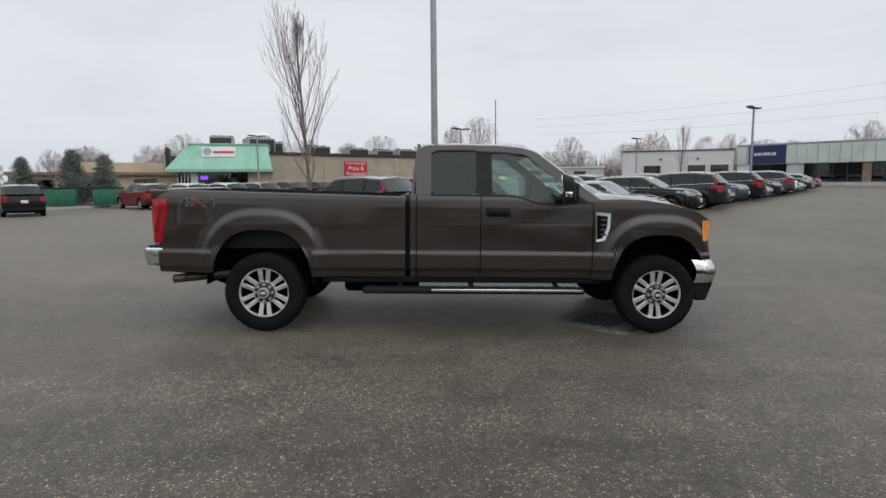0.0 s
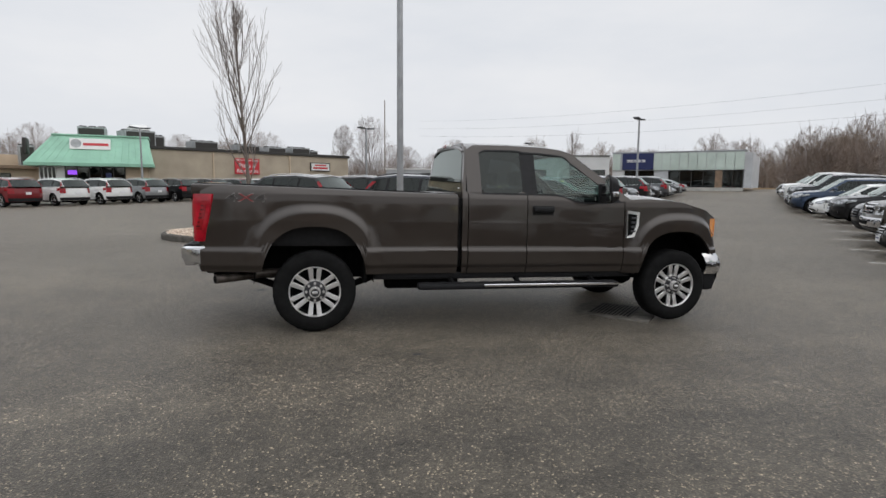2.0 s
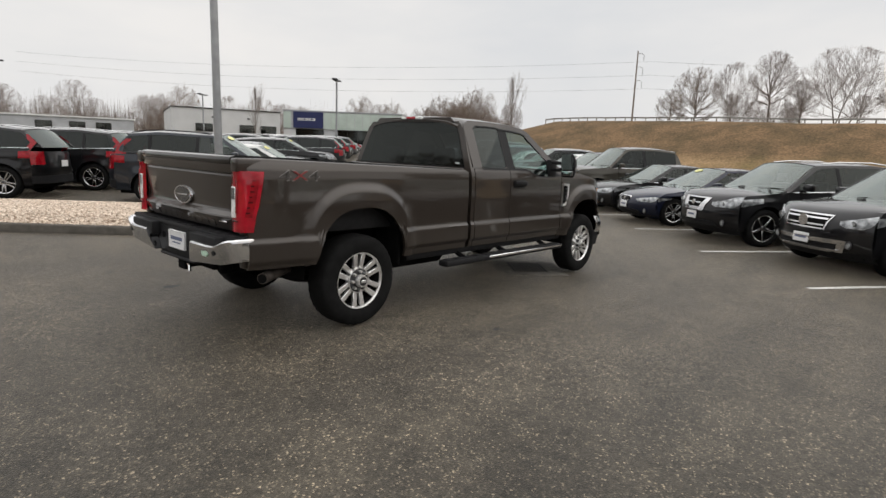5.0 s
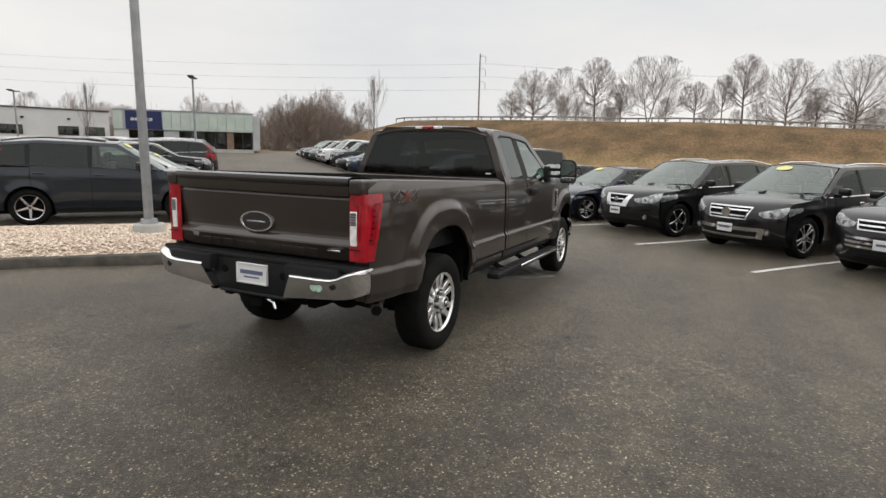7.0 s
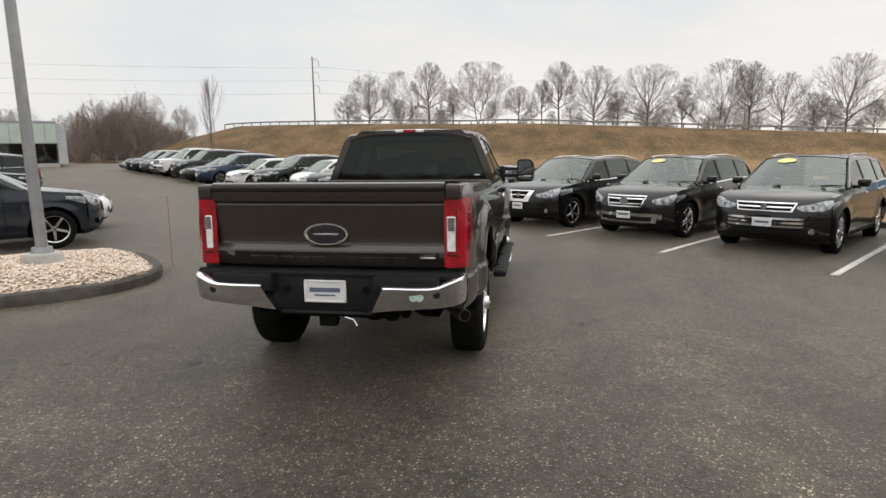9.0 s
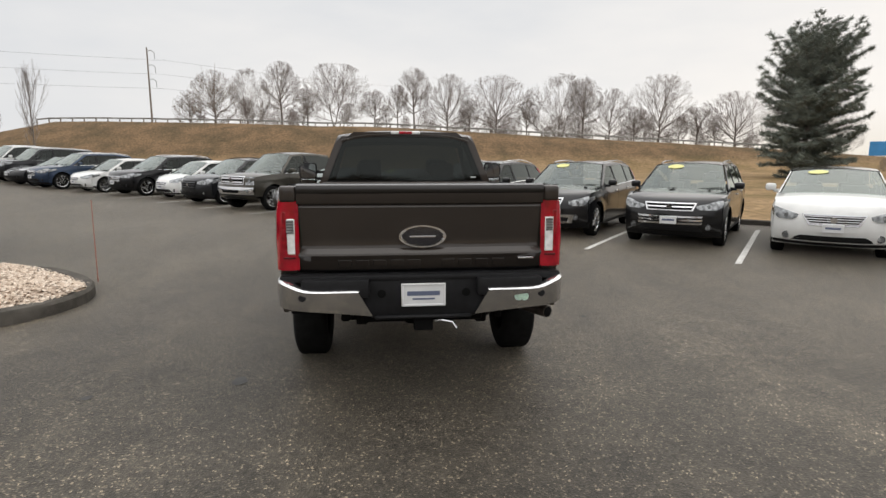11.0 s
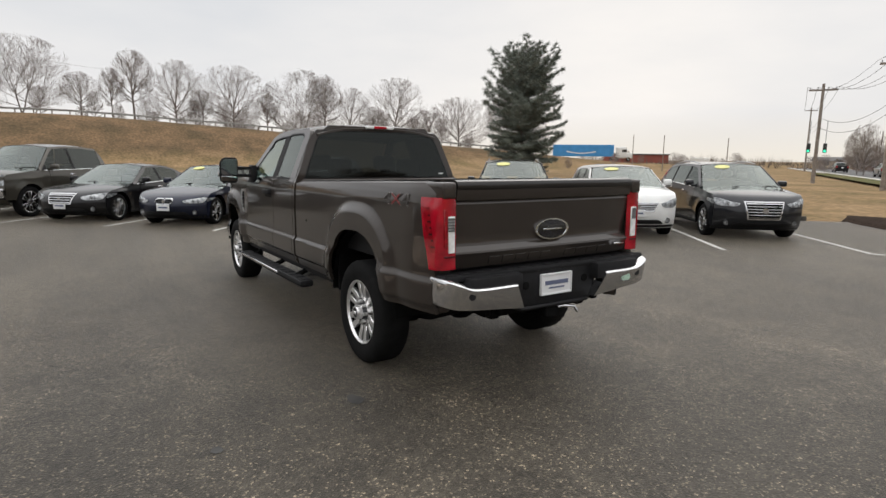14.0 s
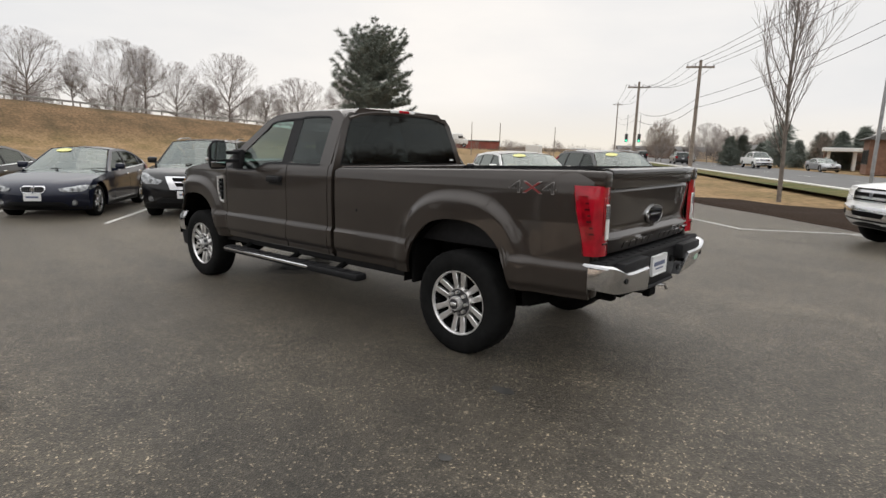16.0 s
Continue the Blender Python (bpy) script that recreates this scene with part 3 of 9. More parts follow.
def wheel_meshes(key, R, rim, width, spokes, style, mat_rim, n=36):
    """Tyre and rim meshes for one kind of wheel; its outer face looks along -y."""
    if key in WHEELS:
        return WHEELS[key]
    h = width / 2
    tyre = bmesh.new()
    lathe([(rim * 0.97, h * 0.7), (rim, h * 0.86), (rim + (R - rim) * 0.35, h), (R - 0.05, h * 0.97), (R - 0.015, h * 0.86), (R, h * 0.7), (R, -h * 0.7), (R - 0.015, -h * 0.86), (R - 0.05, -h * 0.97),
           (rim + (R - rim) * 0.35, -h), (rim, -h * 0.86), (rim * 0.97, -h * 0.7)], n, tyre)
    if style == "truck":
        for v in tyre.verts:
            r = math.hypot(v.co.x, v.co.z)
            if r > R - 0.02:
                q = round(math.atan2(v.co.z, v.co.x) / (2 * math.pi / n)) + (1 if v.co.y > 0 else 0)
                k = (R + (0.002 if q % 2 else -0.005)) / r if abs(v.co.y) < h * 0.8 else (r - (0.0 if q % 2 else 0.005)) / r
                v.co.x *= k
                v.co.z *= k
    rimb = bmesh.new()
    if style == "truck":
        lathe([(rim * 0.945, -h * 0.70), (rim * 0.955, -h * 0.80), (rim * 0.985, -h * 0.87), (rim * 1.01, -h * 0.87), (rim * 1.01, -h * 0.80)], n, rimb)
    else:
        lathe([(rim * 0.97, h * 0.72), (rim * 0.9, h * 0.5), (rim * 0.88, -h * 0.5), (rim * 0.93, -h * 0.78), (rim * 1.0, -h * 0.86), (rim * 1.0, -h * 0.80)], n, rimb)
    f = -h * (0.62 if style == "truck" else 0.72)
    hubr = rim * (0.43 if style == "truck" else 0.2)
    for k in range(spokes):
        a = 2 * math.pi * (k + (0.5 if spokes % 2 == 0 else 0.25)) / spokes
        for s in ((-1, 1) if style in ("truck", "split") else (0,)):
            w0 = rim * (0.078 if style == "truck" else 0.075 if style == "split" else 0.11)
            w1 = rim * (0.1 if style == "truck" else 0.05 if style == "split" else 0.07)
            o0 = s * rim * (0.115 if style == "truck" else 0.06)
            o1 = s * rim * (0.175 if style == "truck" else 0.16)
            poly = [(hubr * 0.8, o0 - w0), (rim * 0.93, o1 - w1), (rim * 0.93, o1 + w1), (hubr * 0.8, o0 + w0)]
            q = bmesh.new()
            lo = [q.verts.new((p[0], f + 0.035 - (0.03 if i in (1, 2) else 0), p[1])) for i, p in enumerate(poly)]
            hi = [q.verts.new((p[0], f - (0.02 if i in (1, 2) else 0.0), p[1])) for i, p in enumerate(poly)]
            q.faces.new(hi)
            for i in range(4):
                q.faces.new((lo[i], lo[(i + 1) % 4], hi[(i + 1) % 4], hi[i]))
            bmesh.ops.recalc_face_normals(q, faces=q.faces)
            bmesh.ops.bevel(q, geom=[e for e in q.edges if len(e.link_faces) == 2], offset=0.005, segments=1, affect="EDGES")
            merge(rimb, moved(q, Matrix.Rotation(a, 4, "Y")))
    if style != "truck":
        lathe([(0.001, f - 0.012), (hubr * 0.9, f - 0.012), (hubr, f + 0.0), (hubr * 1.05, f + 0.04)], 24, rimb)
    if style == "truck":
        lathe([(hubr * 0.97, f - 0.004), (hubr * 1.0, f - 0.014), (hubr * 1.06, f - 0.014), (hubr * 1.12, f + 0.03)], 32, rimb)
        for k in range(8):
            a = 2 * math.pi * k / 8
            cyl((math.cos(a) * hubr * 0.78, f - 0.005, math.sin(a) * hubr * 0.78), (math.cos(a) * hubr * 0.78, f - 0.045, math.sin(a) * hubr * 0.78), 0.014, n=6, bm=rimb)
        lathe([(rim * 0.15, f - 0.075), (rim * 0.2, f - 0.075), (rim * 0.225, f - 0.06), (rim * 0.23, f - 0.03)], 24, rimb)
        box(-rim * 0.11, rim * 0.11, f - 0.085, f - 0.074, -rim * 0.05, rim * 0.05, 0.004, 1, rimb)
    back = lathe([(0.001, f + 0.075), (rim * 0.9, f + 0.075)], 24)
    cap = lathe([(0.001, f - (0.077 if style == "truck" else 0.018)), (rim * (0.16 if style == "truck" else 0.11), f - (0.075 if style == "truck" else 0.018))], 20)
    if style == "truck":
        lathe([(rim * 0.97, h * 0.72), (rim * 0.9, h * 0.5), (rim * 0.88, -h * 0.5), (rim * 0.95, -h * 0.72)], 36, back)
        lathe([(rim * 0.22, f - 0.035), (rim * 0.26, f - 0.012), (hubr * 0.97, f - 0.008), (hubr * 0.99, f + 0.02)], 28, cap)
    out = []
    for nm, bm_, mt in (("tyre", tyre, M_RUBBER), ("rim", rimb, mat_rim), ("brake_disc", back, M_DARK), ("cap", cap, M_ALLOYD)):
        ob = part(nm, bm_, mt)
        out.append(ob.data)
        bpy.data.objects.remove(ob)
    WHEELS[key] = out
    return out


def add_wheel(parent, meshes, x, y, z, sgn, steer=0.0):
    """sgn -1: the outer face looks along -y."""
    tyre = new("wheel", meshes[0])
    tyre.parent = parent
    tyre.matrix_basis = pose(x, y, z, 0, 0, (0 if sgn < 0 else 180) + steer)
    for nm, me in zip(("rim", "brake_disc", "cap"), meshes[1:]):
        o = new(nm, me)
        o.parent = tyre
    return tyre


# ---- ordinary cars ----
def spread(a, b, n):
    return [a + (b - a) * i / n for i in range(n + 1)]


SHAPES = {
    # centre line in metres back from the nose: front (back, height, edge sweep), roof, tail
    "suv": dict(L=4.85, W=1.93, wb=2.85, fo=0.93, R=0.37, front=[(0.16, 0.24, 0.34), (0.04, 0.36, 0.36), (0.0, 0.55, 0.36), (0.03, 0.78, 0.33), (0.12, 0.93, 0.30), (0.28, 1.0, 0.2), (0.8, 1.07, 0.05), (1.22, 1.12, 0.03)],
                cowl=(1.28, 1.09), wtop=(2.08, 1.60), roof=[(2.6, 1.67), (3.4, 1.68), (4.2, 1.60)], rear=(4.66, 1.15), belt=(1.07, 1.17), sill=0.30, tumble=0.40, tail=[(0.02, 1.08), (0.0, 0.85), (-0.03, 0.6), (0.03, 0.45), (0.14, 0.32)], doors=(1.62, 2.55, 3.55), rails=True),
    "sedan": dict(L=4.85, W=1.86, wb=2.85, fo=0.88, R=0.335, front=[(0.16, 0.2, 0.36), (0.04, 0.3, 0.38), (0.0, 0.48, 0.38), (0.05, 0.64, 0.36), (0.18, 0.73, 0.3), (0.42, 0.80, 0.18), (1.0, 0.90, 0.04), (1.4, 0.94, 0.03)],
                  cowl=(1.46, 0.92), wtop=(2.35, 1.37), roof=[(2.75, 1.43), (3.2, 1.42), (3.65, 1.33)], rear=(4.35, 0.99), belt=(0.90, 1.0), sill=0.24, tumble=0.5, tail=[(0.42, 1.0), (0.04, 0.97), (0.0, 0.8), (-0.04, 0.55), (0.02, 0.42), (0.14, 0.26)], doors=(1.75, 2.75, 3.6), rails=False),
    "pickup": dict(L=5.9, W=2.02, wb=3.68, fo=0.95, R=0.41, front=[(0.16, 0.38, 0.22), (0.03, 0.5, 0.22), (0.0, 0.72, 0.2), (0.05, 0.82, 0.18), (0.08, 1.08, 0.16), (0.22, 1.18, 0.1), (0.8, 1.24, 0.03), (1.25, 1.27, 0.02)],
                   cowl=(1.3, 1.25), wtop=(2.0, 1.85), roof=[(2.5, 1.94), (3.2, 1.94), (3.85, 1.88)], rear=(4.05, 1.30), belt=(1.22, 1.26), sill=0.48, tumble=0.4, tail=[(0.02, 1.25), (0.0, 0.9), (-0.02, 0.75), (0.0, 0.55)], doors=(1.65, 2.62, 3.55), rails=False),
}


class Side:
    """The flank of a car: half width at a place back from the nose and a height."""
    def __init__(self, s):
        self.s = s
        self.h = s["W"] / 2

    def belt(self, d):
        s = self.s
        return s["belt"][0] + (s["belt"][1] - s["belt"][0]) * (d - s["cowl"][0]) / (s["rear"][0] - s["cowl"][0])

    def y(self, d, z):
        s, w = self.s, self.h
        n = max(0.0, 1 - d / 0.85)
        r = max(0.0, 1 - (s["L"] - d) / 0.8)
        w *= (1 - 0.17 * n * n) * (1 - 0.12 * r * r)
        b = self.belt(d)
        zl = min(z, b)
        m = 0.62 * b
        w -= 0.055 * ((zl - m) / 0.5) ** 2
        w += 0.012 * math.exp(-((zl - 0.84 * b) / 0.045) ** 2)
        if z > b:
            w -= 0.02 + s["tumble"] * (z - b)
        for c in (s["fo"], s["fo"] + s["wb"]):
            q = math.hypot(d - c, z - s["R"]) - s["R"] - 0.06
            if q < 0.14 and z < b:
                w += 0.02 * (1 - max(0, q) / 0.14)
        return w


def build_car(name, label, category, shape, mat, m, group="", over=None, glass_side=None, sticker=False, face=None, rim_style=("plain", 10), rim_mat=None, plate=True, rear_lamp="tall", trim=None, roof_mat=None, plain=False):
    """A parked car or pickup from its measured side shape. face: dict of grille and lamp sizes."""
    s = dict(SHAPES[shape])
    s.update(over or {})
    face = dict(dict(gw=0.42, gz=(0.62, 0.82), lz=(0.74, 0.90), lt=(0.5, 1.0), chrome=True, slats=3, low=(0.34, 0.48)), **(face or {}))
    S = Side(s)
    root = thing(name, label, category, m, group)
    L, R, fo, wb = s["L"], s["R"], s["fo"], s["wb"]
    gs = glass_side or M_MIDGLASS
    fr = s["front"]
    # front skin: bumper, nose and bonnet
    nt = 18
    rows = []
    for d, z, rb in fr:
        row = []
        cr = 0.05 if z > 0.9 * fr[-1][1] else 0.015
        for i in range(nt + 1):
            t = -1 + 2 * i / nt
            row.append((-(d + rb * abs(t) ** 2.6), t * S.y(d + rb, z - cr), z - cr * t * t))
        rows.append(row)
    cd, cz = s["cowl"]
    part("bonnet", rim_in(grid(rows), (-0.02, 0, -0.01)), mat, root)
    edge = sorted([(d + rb, z - (0.05 if z > 0.9 * fr[-1][1] else 0.015)) for d, z, rb in fr if z > fr[2][1]])
    d_front = max(fr[1][2] + fr[1][0], 0.2)

    def arch(d):
        best = s["sill"] if fo < d < fo + wb else s["sill"] - 0.03 * 0
        for c in (fo, fo + wb):
            q = R + 0.055
            if abs(d - c) < q:
                best = max(best, R + math.sqrt(max(0.0, q * q - (d - c) ** 2)) * 1.02)
        return best

    def top_edge(d):
        return lerp(edge, d) if d < cd else S.belt(d)

    def flank(nm, ds, lo, hi, nz, mt, inset=0.02, parent=root, off=0.0):
        first = None
        for sg in (-1, 1):
            rws = []
            for d in ds:
                a, b_ = lo(d), hi(d)
                b_ = max(b_, a + 0.004)
                rws.append([(-d, sg * (S.y(d, a + (b_ - a) * j / nz) + off), a + (b_ - a) * j / nz) for j in range(nz + 1)])
            first = part(nm, rim_in(grid(rws), (0, -sg * inset, 0)), mt, parent)
        return first

    def steps(a, b_):
        ds = set(spread(a, b_, max(2, int((b_ - a) / 0.12))))
        for c in (fo, fo + wb):
            for k in range(13):
                q = c + (R + 0.055) * math.cos(math.pi * k / 12) * 0.9995
                if a < q < b_:
                    ds.add(q)
            for q in (c - R - 0.056, c + R + 0.056):
                if a < q < b_:
                    ds.add(q)
        return sorted(ds)

    d1, d2, d3 = s["doors"]
    rd, rz = s["rear"]
    tail = s["tail"]
    d_tail = L - 0.30
    g = 0.004
    flank("wing", steps(d_front, d1 - g), arch, top_edge, 9, mat)
    flank("front_door", steps(d1 + g, d2 - g), lambda d: s["sill"] + 0.02, S.belt, 9, mat)
    flank("rear_door", steps(d2 + g, d3 - g), lambda d: max(s["sill"] + 0.02, arch(d)), S.belt, 9, mat)
    bed = shape == "pickup"
    flank("quarter_panel", steps(d3 + g, d_tail), arch, lambda d: min(S.belt(d), lerp([(rd, rz), (L - 0.3, tail[0][1])], d)), 9, mat)
    flank("sill", spread(fo + R + 0.06, fo + wb - R - 0.06, 6), lambda d: s["sill"] - 0.06, lambda d: s["sill"] + 0.012, 1, trim or M_BLACKPL)
    # tail skin
    rows = [[(-(L - dx - 0.30 * abs(t) ** 3), t * S.y(L - 0.3, z), z) for t in spread(-1, 1, 14)] for dx, z in tail]
    if shape == "sedan":
        rows.insert(0, [(-rd - 0.04 * (1 - t * t), t * S.y(rd, rz), rz) for t in spread(-1, 1, 14)])
    part("tailgate", rim_in(grid(rows), (0.02, 0, 0)), mat, root)
    # greenhouse
    top = [(cd, S.belt(cd)), s["wtop"]] + [(a, b_ - 0.045) for a, b_ in s["roof"]] + [(rd, rz)]
    wd, wz = s["wtop"]
    re_d, re_z = s["roof"][-1]

    def topz(d):
        return lerp(top, d)
    rws = []
    for d, z in [(wd, wz + 0.02)] + s["roof"]:
        rws.append([(-d + (0.07 * (1 - t * t) if d == wd else 0) - (0.06 * (1 - t * t) if d == re_d else 0), t * S.y(d, topz(d)), topz(d) + 0.05 * (1 - t * t)) for t in spread(-1, 1, 12)])
    part("roof", rim_in(grid(rws), (0, 0, -0.02)), roof_mat or mat, root)
    ins = 0.055

    def screen(p, q, bow0, bow1, n, k0, k1):
        out = []
        for i in range(n + 1):
            f = k0 + (k1 - k0) * i / n
            d = p[0] + (q[0] - p[0]) * f
            z = p[1] + (q[1] - p[1]) * f
            bow = bow0 + (bow1 - bow0) * f
            w = S.y(d, topz(d)) - 0.045
            out.append([(-d + bow * (1 - t * t), t * w, z + 0.045 * f * (1 - t * t)) for t in spread(-1, 1, 12)])
        return out
    part("windscreen", grid(screen((cd, S.belt(cd)), (wd, wz), 0.14, 0.07, 8, 0.02, 0.985)), M_SCREEN, root)
    part("rear_window", grid(screen((rd, rz), (re_d, re_z - 0.045), -0.08, -0.06, 6, 0.05, 0.97)), M_TINT if shape != "sedan" else M_MIDGLASS, root)
    # pillars and side windows
    split = {"suv": (cd + 0.36, d2, d3 + 0.02, rd - 0.28), "sedan": (cd + 0.34, d2, d3 + 0.1, rd - 0.36), "pickup": (cd + 0.3, d2, rd - 0.22, rd - 0.22)}[shape]
    a0, a1, a2, a3 = split
    hi_w = lambda d: topz(d) - ins * (1.0 if wd < d < re_d else 1.6)
    lo_w = lambda d: S.belt(d) + 0.012
    flank("roof_rail_panel", steps(cd + 0.05, rd - 0.02), lambda d: max(hi_w(d), S.belt(d)), topz, 2, mat)
    flank("front_side_window", steps(a0, a1 - 0.03), lo_w, hi_w, 3, gs if gs is not M_TINT else M_MIDGLASS, 0.004, off=-0.008)
    flank("centre_pillar", spread(a1 - 0.03, a1 + 0.05, 2), lo_w, hi_w, 2, M_BLACKPL, 0.01)
    if a2 > a1 + 0.2:
        flank("rear_side_window", steps(a1 + 0.05, a2 - 0.02), lo_w, hi_w, 3, M_TINT if shape != "sedan" else gs, 0.004, off=-0.008)
        flank("rear_pillar", spread(a2 - 0.02, a2 + 0.05, 2), lo_w, hi_w, 2, M_BLACKPL if shape == "suv" else mat, 0.01)
    if a3 > a2 + 0.2:
        flank("quarter_window", steps(a2 + 0.05, a3), lo_w, hi_w, 3, M_TINT if shape != "sedan" else gs, 0.004, off=-0.008)
    flank("back_pillar", steps(max(a3, a2 + 0.05), rd - 0.02), lo_w, lambda d: max(hi_w(d), lo_w(d) + 0.003), 2, mat, 0.01)
    flank("mirror_corner", spread(cd + 0.05, a0, 3), lo_w, lambda d: max(hi_w(d), lo_w(d) + 0.003), 2, M_BLACKPL, 0.01)
    # belt moulding
    flank("belt_moulding", spread(cd + 0.2, a3 if a3 > a2 else a2, 8), lambda d: S.belt(d) - 0.004, lambda d: S.belt(d) + 0.016, 1, M_CHROME if face["chrome"] else M_BLACKPL, 0.01, off=0.003)
    if bed:
        h = S.h
        b = box(-(L - 0.08), -(rd + 0.12), -h + 0.09, h - 0.09, 0.75, 0.78)
        part("bed_floor", b, M_DARK, root)
        part("bed_wall", box(-(rd + 0.14), -(rd + 0.08), -h + 0.06, h - 0.06, 0.6, S.belt(rd) + 0.0), mat, root)
        part("cab_back", box(-(rd + 0.02), -(rd - 0.02), -h + 0.07, h - 0.07, 0.6, rz), mat, root)
        for sg in (-1, 1):
            part("bed_rail", box(-(L - 0.1), -(rd + 0.1), sg * (h - 0.11), sg * (h - 0.045), rz - 0.05, rz + 0.0, 0.01), M_BLACKPL, root)
    # underside, arches, cabin
    part("underbody", box(-(L - 0.35), -0.4, -S.h * 0.8, S.h * 0.8, s["sill"] - 0.08, s["sill"] + 0.08), M_DARK, root)
    for c in (fo, fo + wb):
        for sg in (-1, 1):
            q = bmesh.new()
            rr = R + 0.07
            grid([[(-c + rr * math.cos(math.pi * k / 12), sg * yy, R + rr * math.sin(math.pi * k / 12)) for k in range(13)] for yy in (S.h - 0.05, S.h - 0.4)], q)
            grid([[(-c + r2 * math.cos(math.pi * k / 12), sg * (S.h - 0.4), R + r2 * math.sin(math.pi * k / 12)) for k in range(13)] for r2 in (rr, 0.03)], q)
            part("arch_liner", q, M_DARK, root)
    bk = rd - 0.3
    part("cabin_floor", box(-bk, -cd - 0.2, -S.h + 0.14, S.h - 0.14, s["sill"] + 0.05, S.belt(cd) - 0.32), M_DARK, root)
    for sg in (-1, 1):
        for dd, nm in ((d2 - 0.25, "front_seat"), (d3 - 0.3, "rear_seat"))[:1 if plain else 2]:
            b = box(-dd - 0.06, -dd + 0.08, sg * 0.38 - 0.24, sg * 0.38 + 0.24, s["sill"] + 0.2, S.belt(dd) + 0.12, 0.05, 2)
            box(-dd - 0.05, -dd + 0.03, sg * 0.38 - 0.13, sg * 0.38 + 0.13, S.belt(dd) + 0.15, S.belt(dd) + 0.32, 0.04, 2, b)
            part(nm, b, M_INTERIOR, root)
    part("dashboard", box(-cd - 0.75, -cd - 0.2, -S.h + 0.15, S.h - 0.15, S.belt(cd) - 0.3, S.belt(cd) - 0.02, 0.05, 2), M_DARK, root)
    # face
    def nose(t, z, off=0.012):
        d = lerp([(p[1], p[0]) for p in fr], z)
        rb = lerp([(p[1], p[2]) for p in fr], z)
        return (-(d + rb * abs(t) ** 2.6) + off, t * (S.y(d + rb, z) + 0.004), z)

    def patch(nm, t0, t1, z0, z1, mt, off=0.012, nt_=8, nz_=4, parent=root, sl=0.0):
        rws = [[nose(t, z0 + (z1 - z0) * j / nz_ + sl * (abs(t) - abs(t0)), off) for t in spread(t0, t1, nt_)] for j in range(nz_ + 1)]
        return part(nm, rim_in(grid(rws), (-0.03, 0, 0)), mt, parent)
    def shape_on(nm, rws_, mt, off, nt_=8, parent=root, depth=0.03, label_=""):
        return part(nm, rim_in(grid([[nose(t, z, off) for t in spread(t0, t1, nt_)] for z, t0, t1 in rws_]), (-depth, 0, 0)), mt, parent, label_)
    gw, (g0, g1), gb = face["gw"], face["gz"], face.get("taper", 0.86)
    bright = M_CHROME if face["chrome"] else M_BLACKPL
    zs_ = spread(g0, g1, 4)
    if face.get("kidney"):
        gr = None
        for sg in (-1, 1):
            ws_ = [0.7, 0.95, 1.0, 0.97, 0.8]
            kr = shape_on("grille", [(z, sg * 0.015, sg * (0.015 + gw * w)) for z, w in zip(zs_, ws_)], M_CHROME, 0.016, 6)
            gr = shape_on("grille_mesh", [(z, sg * 0.03, sg * (gw * w)) for z, w in zip(spread(g0 + 0.018, g1 - 0.018, 4), ws_)], M_DARK, 0.026, 6, kr)
            for k in range(5):
                t = sg * (0.05 + (gw - 0.07) * k / 4)
                shape_on("grille_bar", [(z, t - 0.006, t + 0.006) for z in (g0 + 0.03, g1 - 0.03)], M_ALLOYD, 0.034, 1, kr, 0.01)
    else:
        fw = face.get("fw", 0.02)
        hw = [gb + (1 - gb) * i / 4 for i in range(5)]
        gr = shape_on("grille", [(z, -gw * w - fw, gw * w + fw) for z, w in zip(spread(g0 - face.get("fz", 0.018), g1 + 0.018, 4), hw)], bright, 0.014, 12)
        shape_on("grille_mesh", [(z, -gw * w + 0.012, gw * w - 0.012) for z, w in zip(spread(g0 + 0.006, g1 - 0.006, 4), hw)], M_DARK, 0.021, 12, gr)
        for j in range(face["slats"]):
            f = (j + 0.5) / face["slats"]
            z = g0 + (g1 - g0) * f
            hh = (g1 - g0) / face["slats"] * face.get("slat_h", 0.2)
            w = gw * (gb + (1 - gb) * f) * 0.96
            shape_on("grille_slat", [(z - hh, -w, w), (z + hh, -w, w)], M_CHROME if face["chrome"] else M_ALLOYD, 0.03, 12, gr)
    lo0, lo1 = face["low"]
    li = shape_on("lower_intake", [(lo0, -0.66, 0.66), ((lo0 + lo1) / 2, -0.62, 0.62), (lo1, -0.52, 0.52)], M_BLACKPL, 0.01, 10)
    for j in range(0 if plain else 3):
        z = lo0 + (lo1 - lo0) * (j + 0.5) / 3
        shape_on("intake_bar", [(z - 0.008, -0.5, 0.5), (z + 0.008, -0.5, 0.5)], M_SEAM, 0.018, 8, li, 0.01)
    for j in range(face.get("low_bars", 0)):
        z = lo1 + 0.02 + 0.065 * j
        shape_on("chrome_bar", [(z, -0.64, 0.64), (z + 0.036, -0.66, 0.66)], M_CHROME, 0.03, 12)
    if shape != "sedan":
        shape_on("chin", [(fr[0][1], -0.97, 0.97), (lo0 - 0.05, -0.985, 0.985), (lo0 - 0.02, -0.985, 0.985)], trim or M_BLACKPL, 0.008, 14)
    else:
        shape_on("chin", [(fr[0][1], -0.9, 0.9), (fr[0][1] + 0.05, -0.95, 0.95)], M_BLACKPL, 0.008, 14)
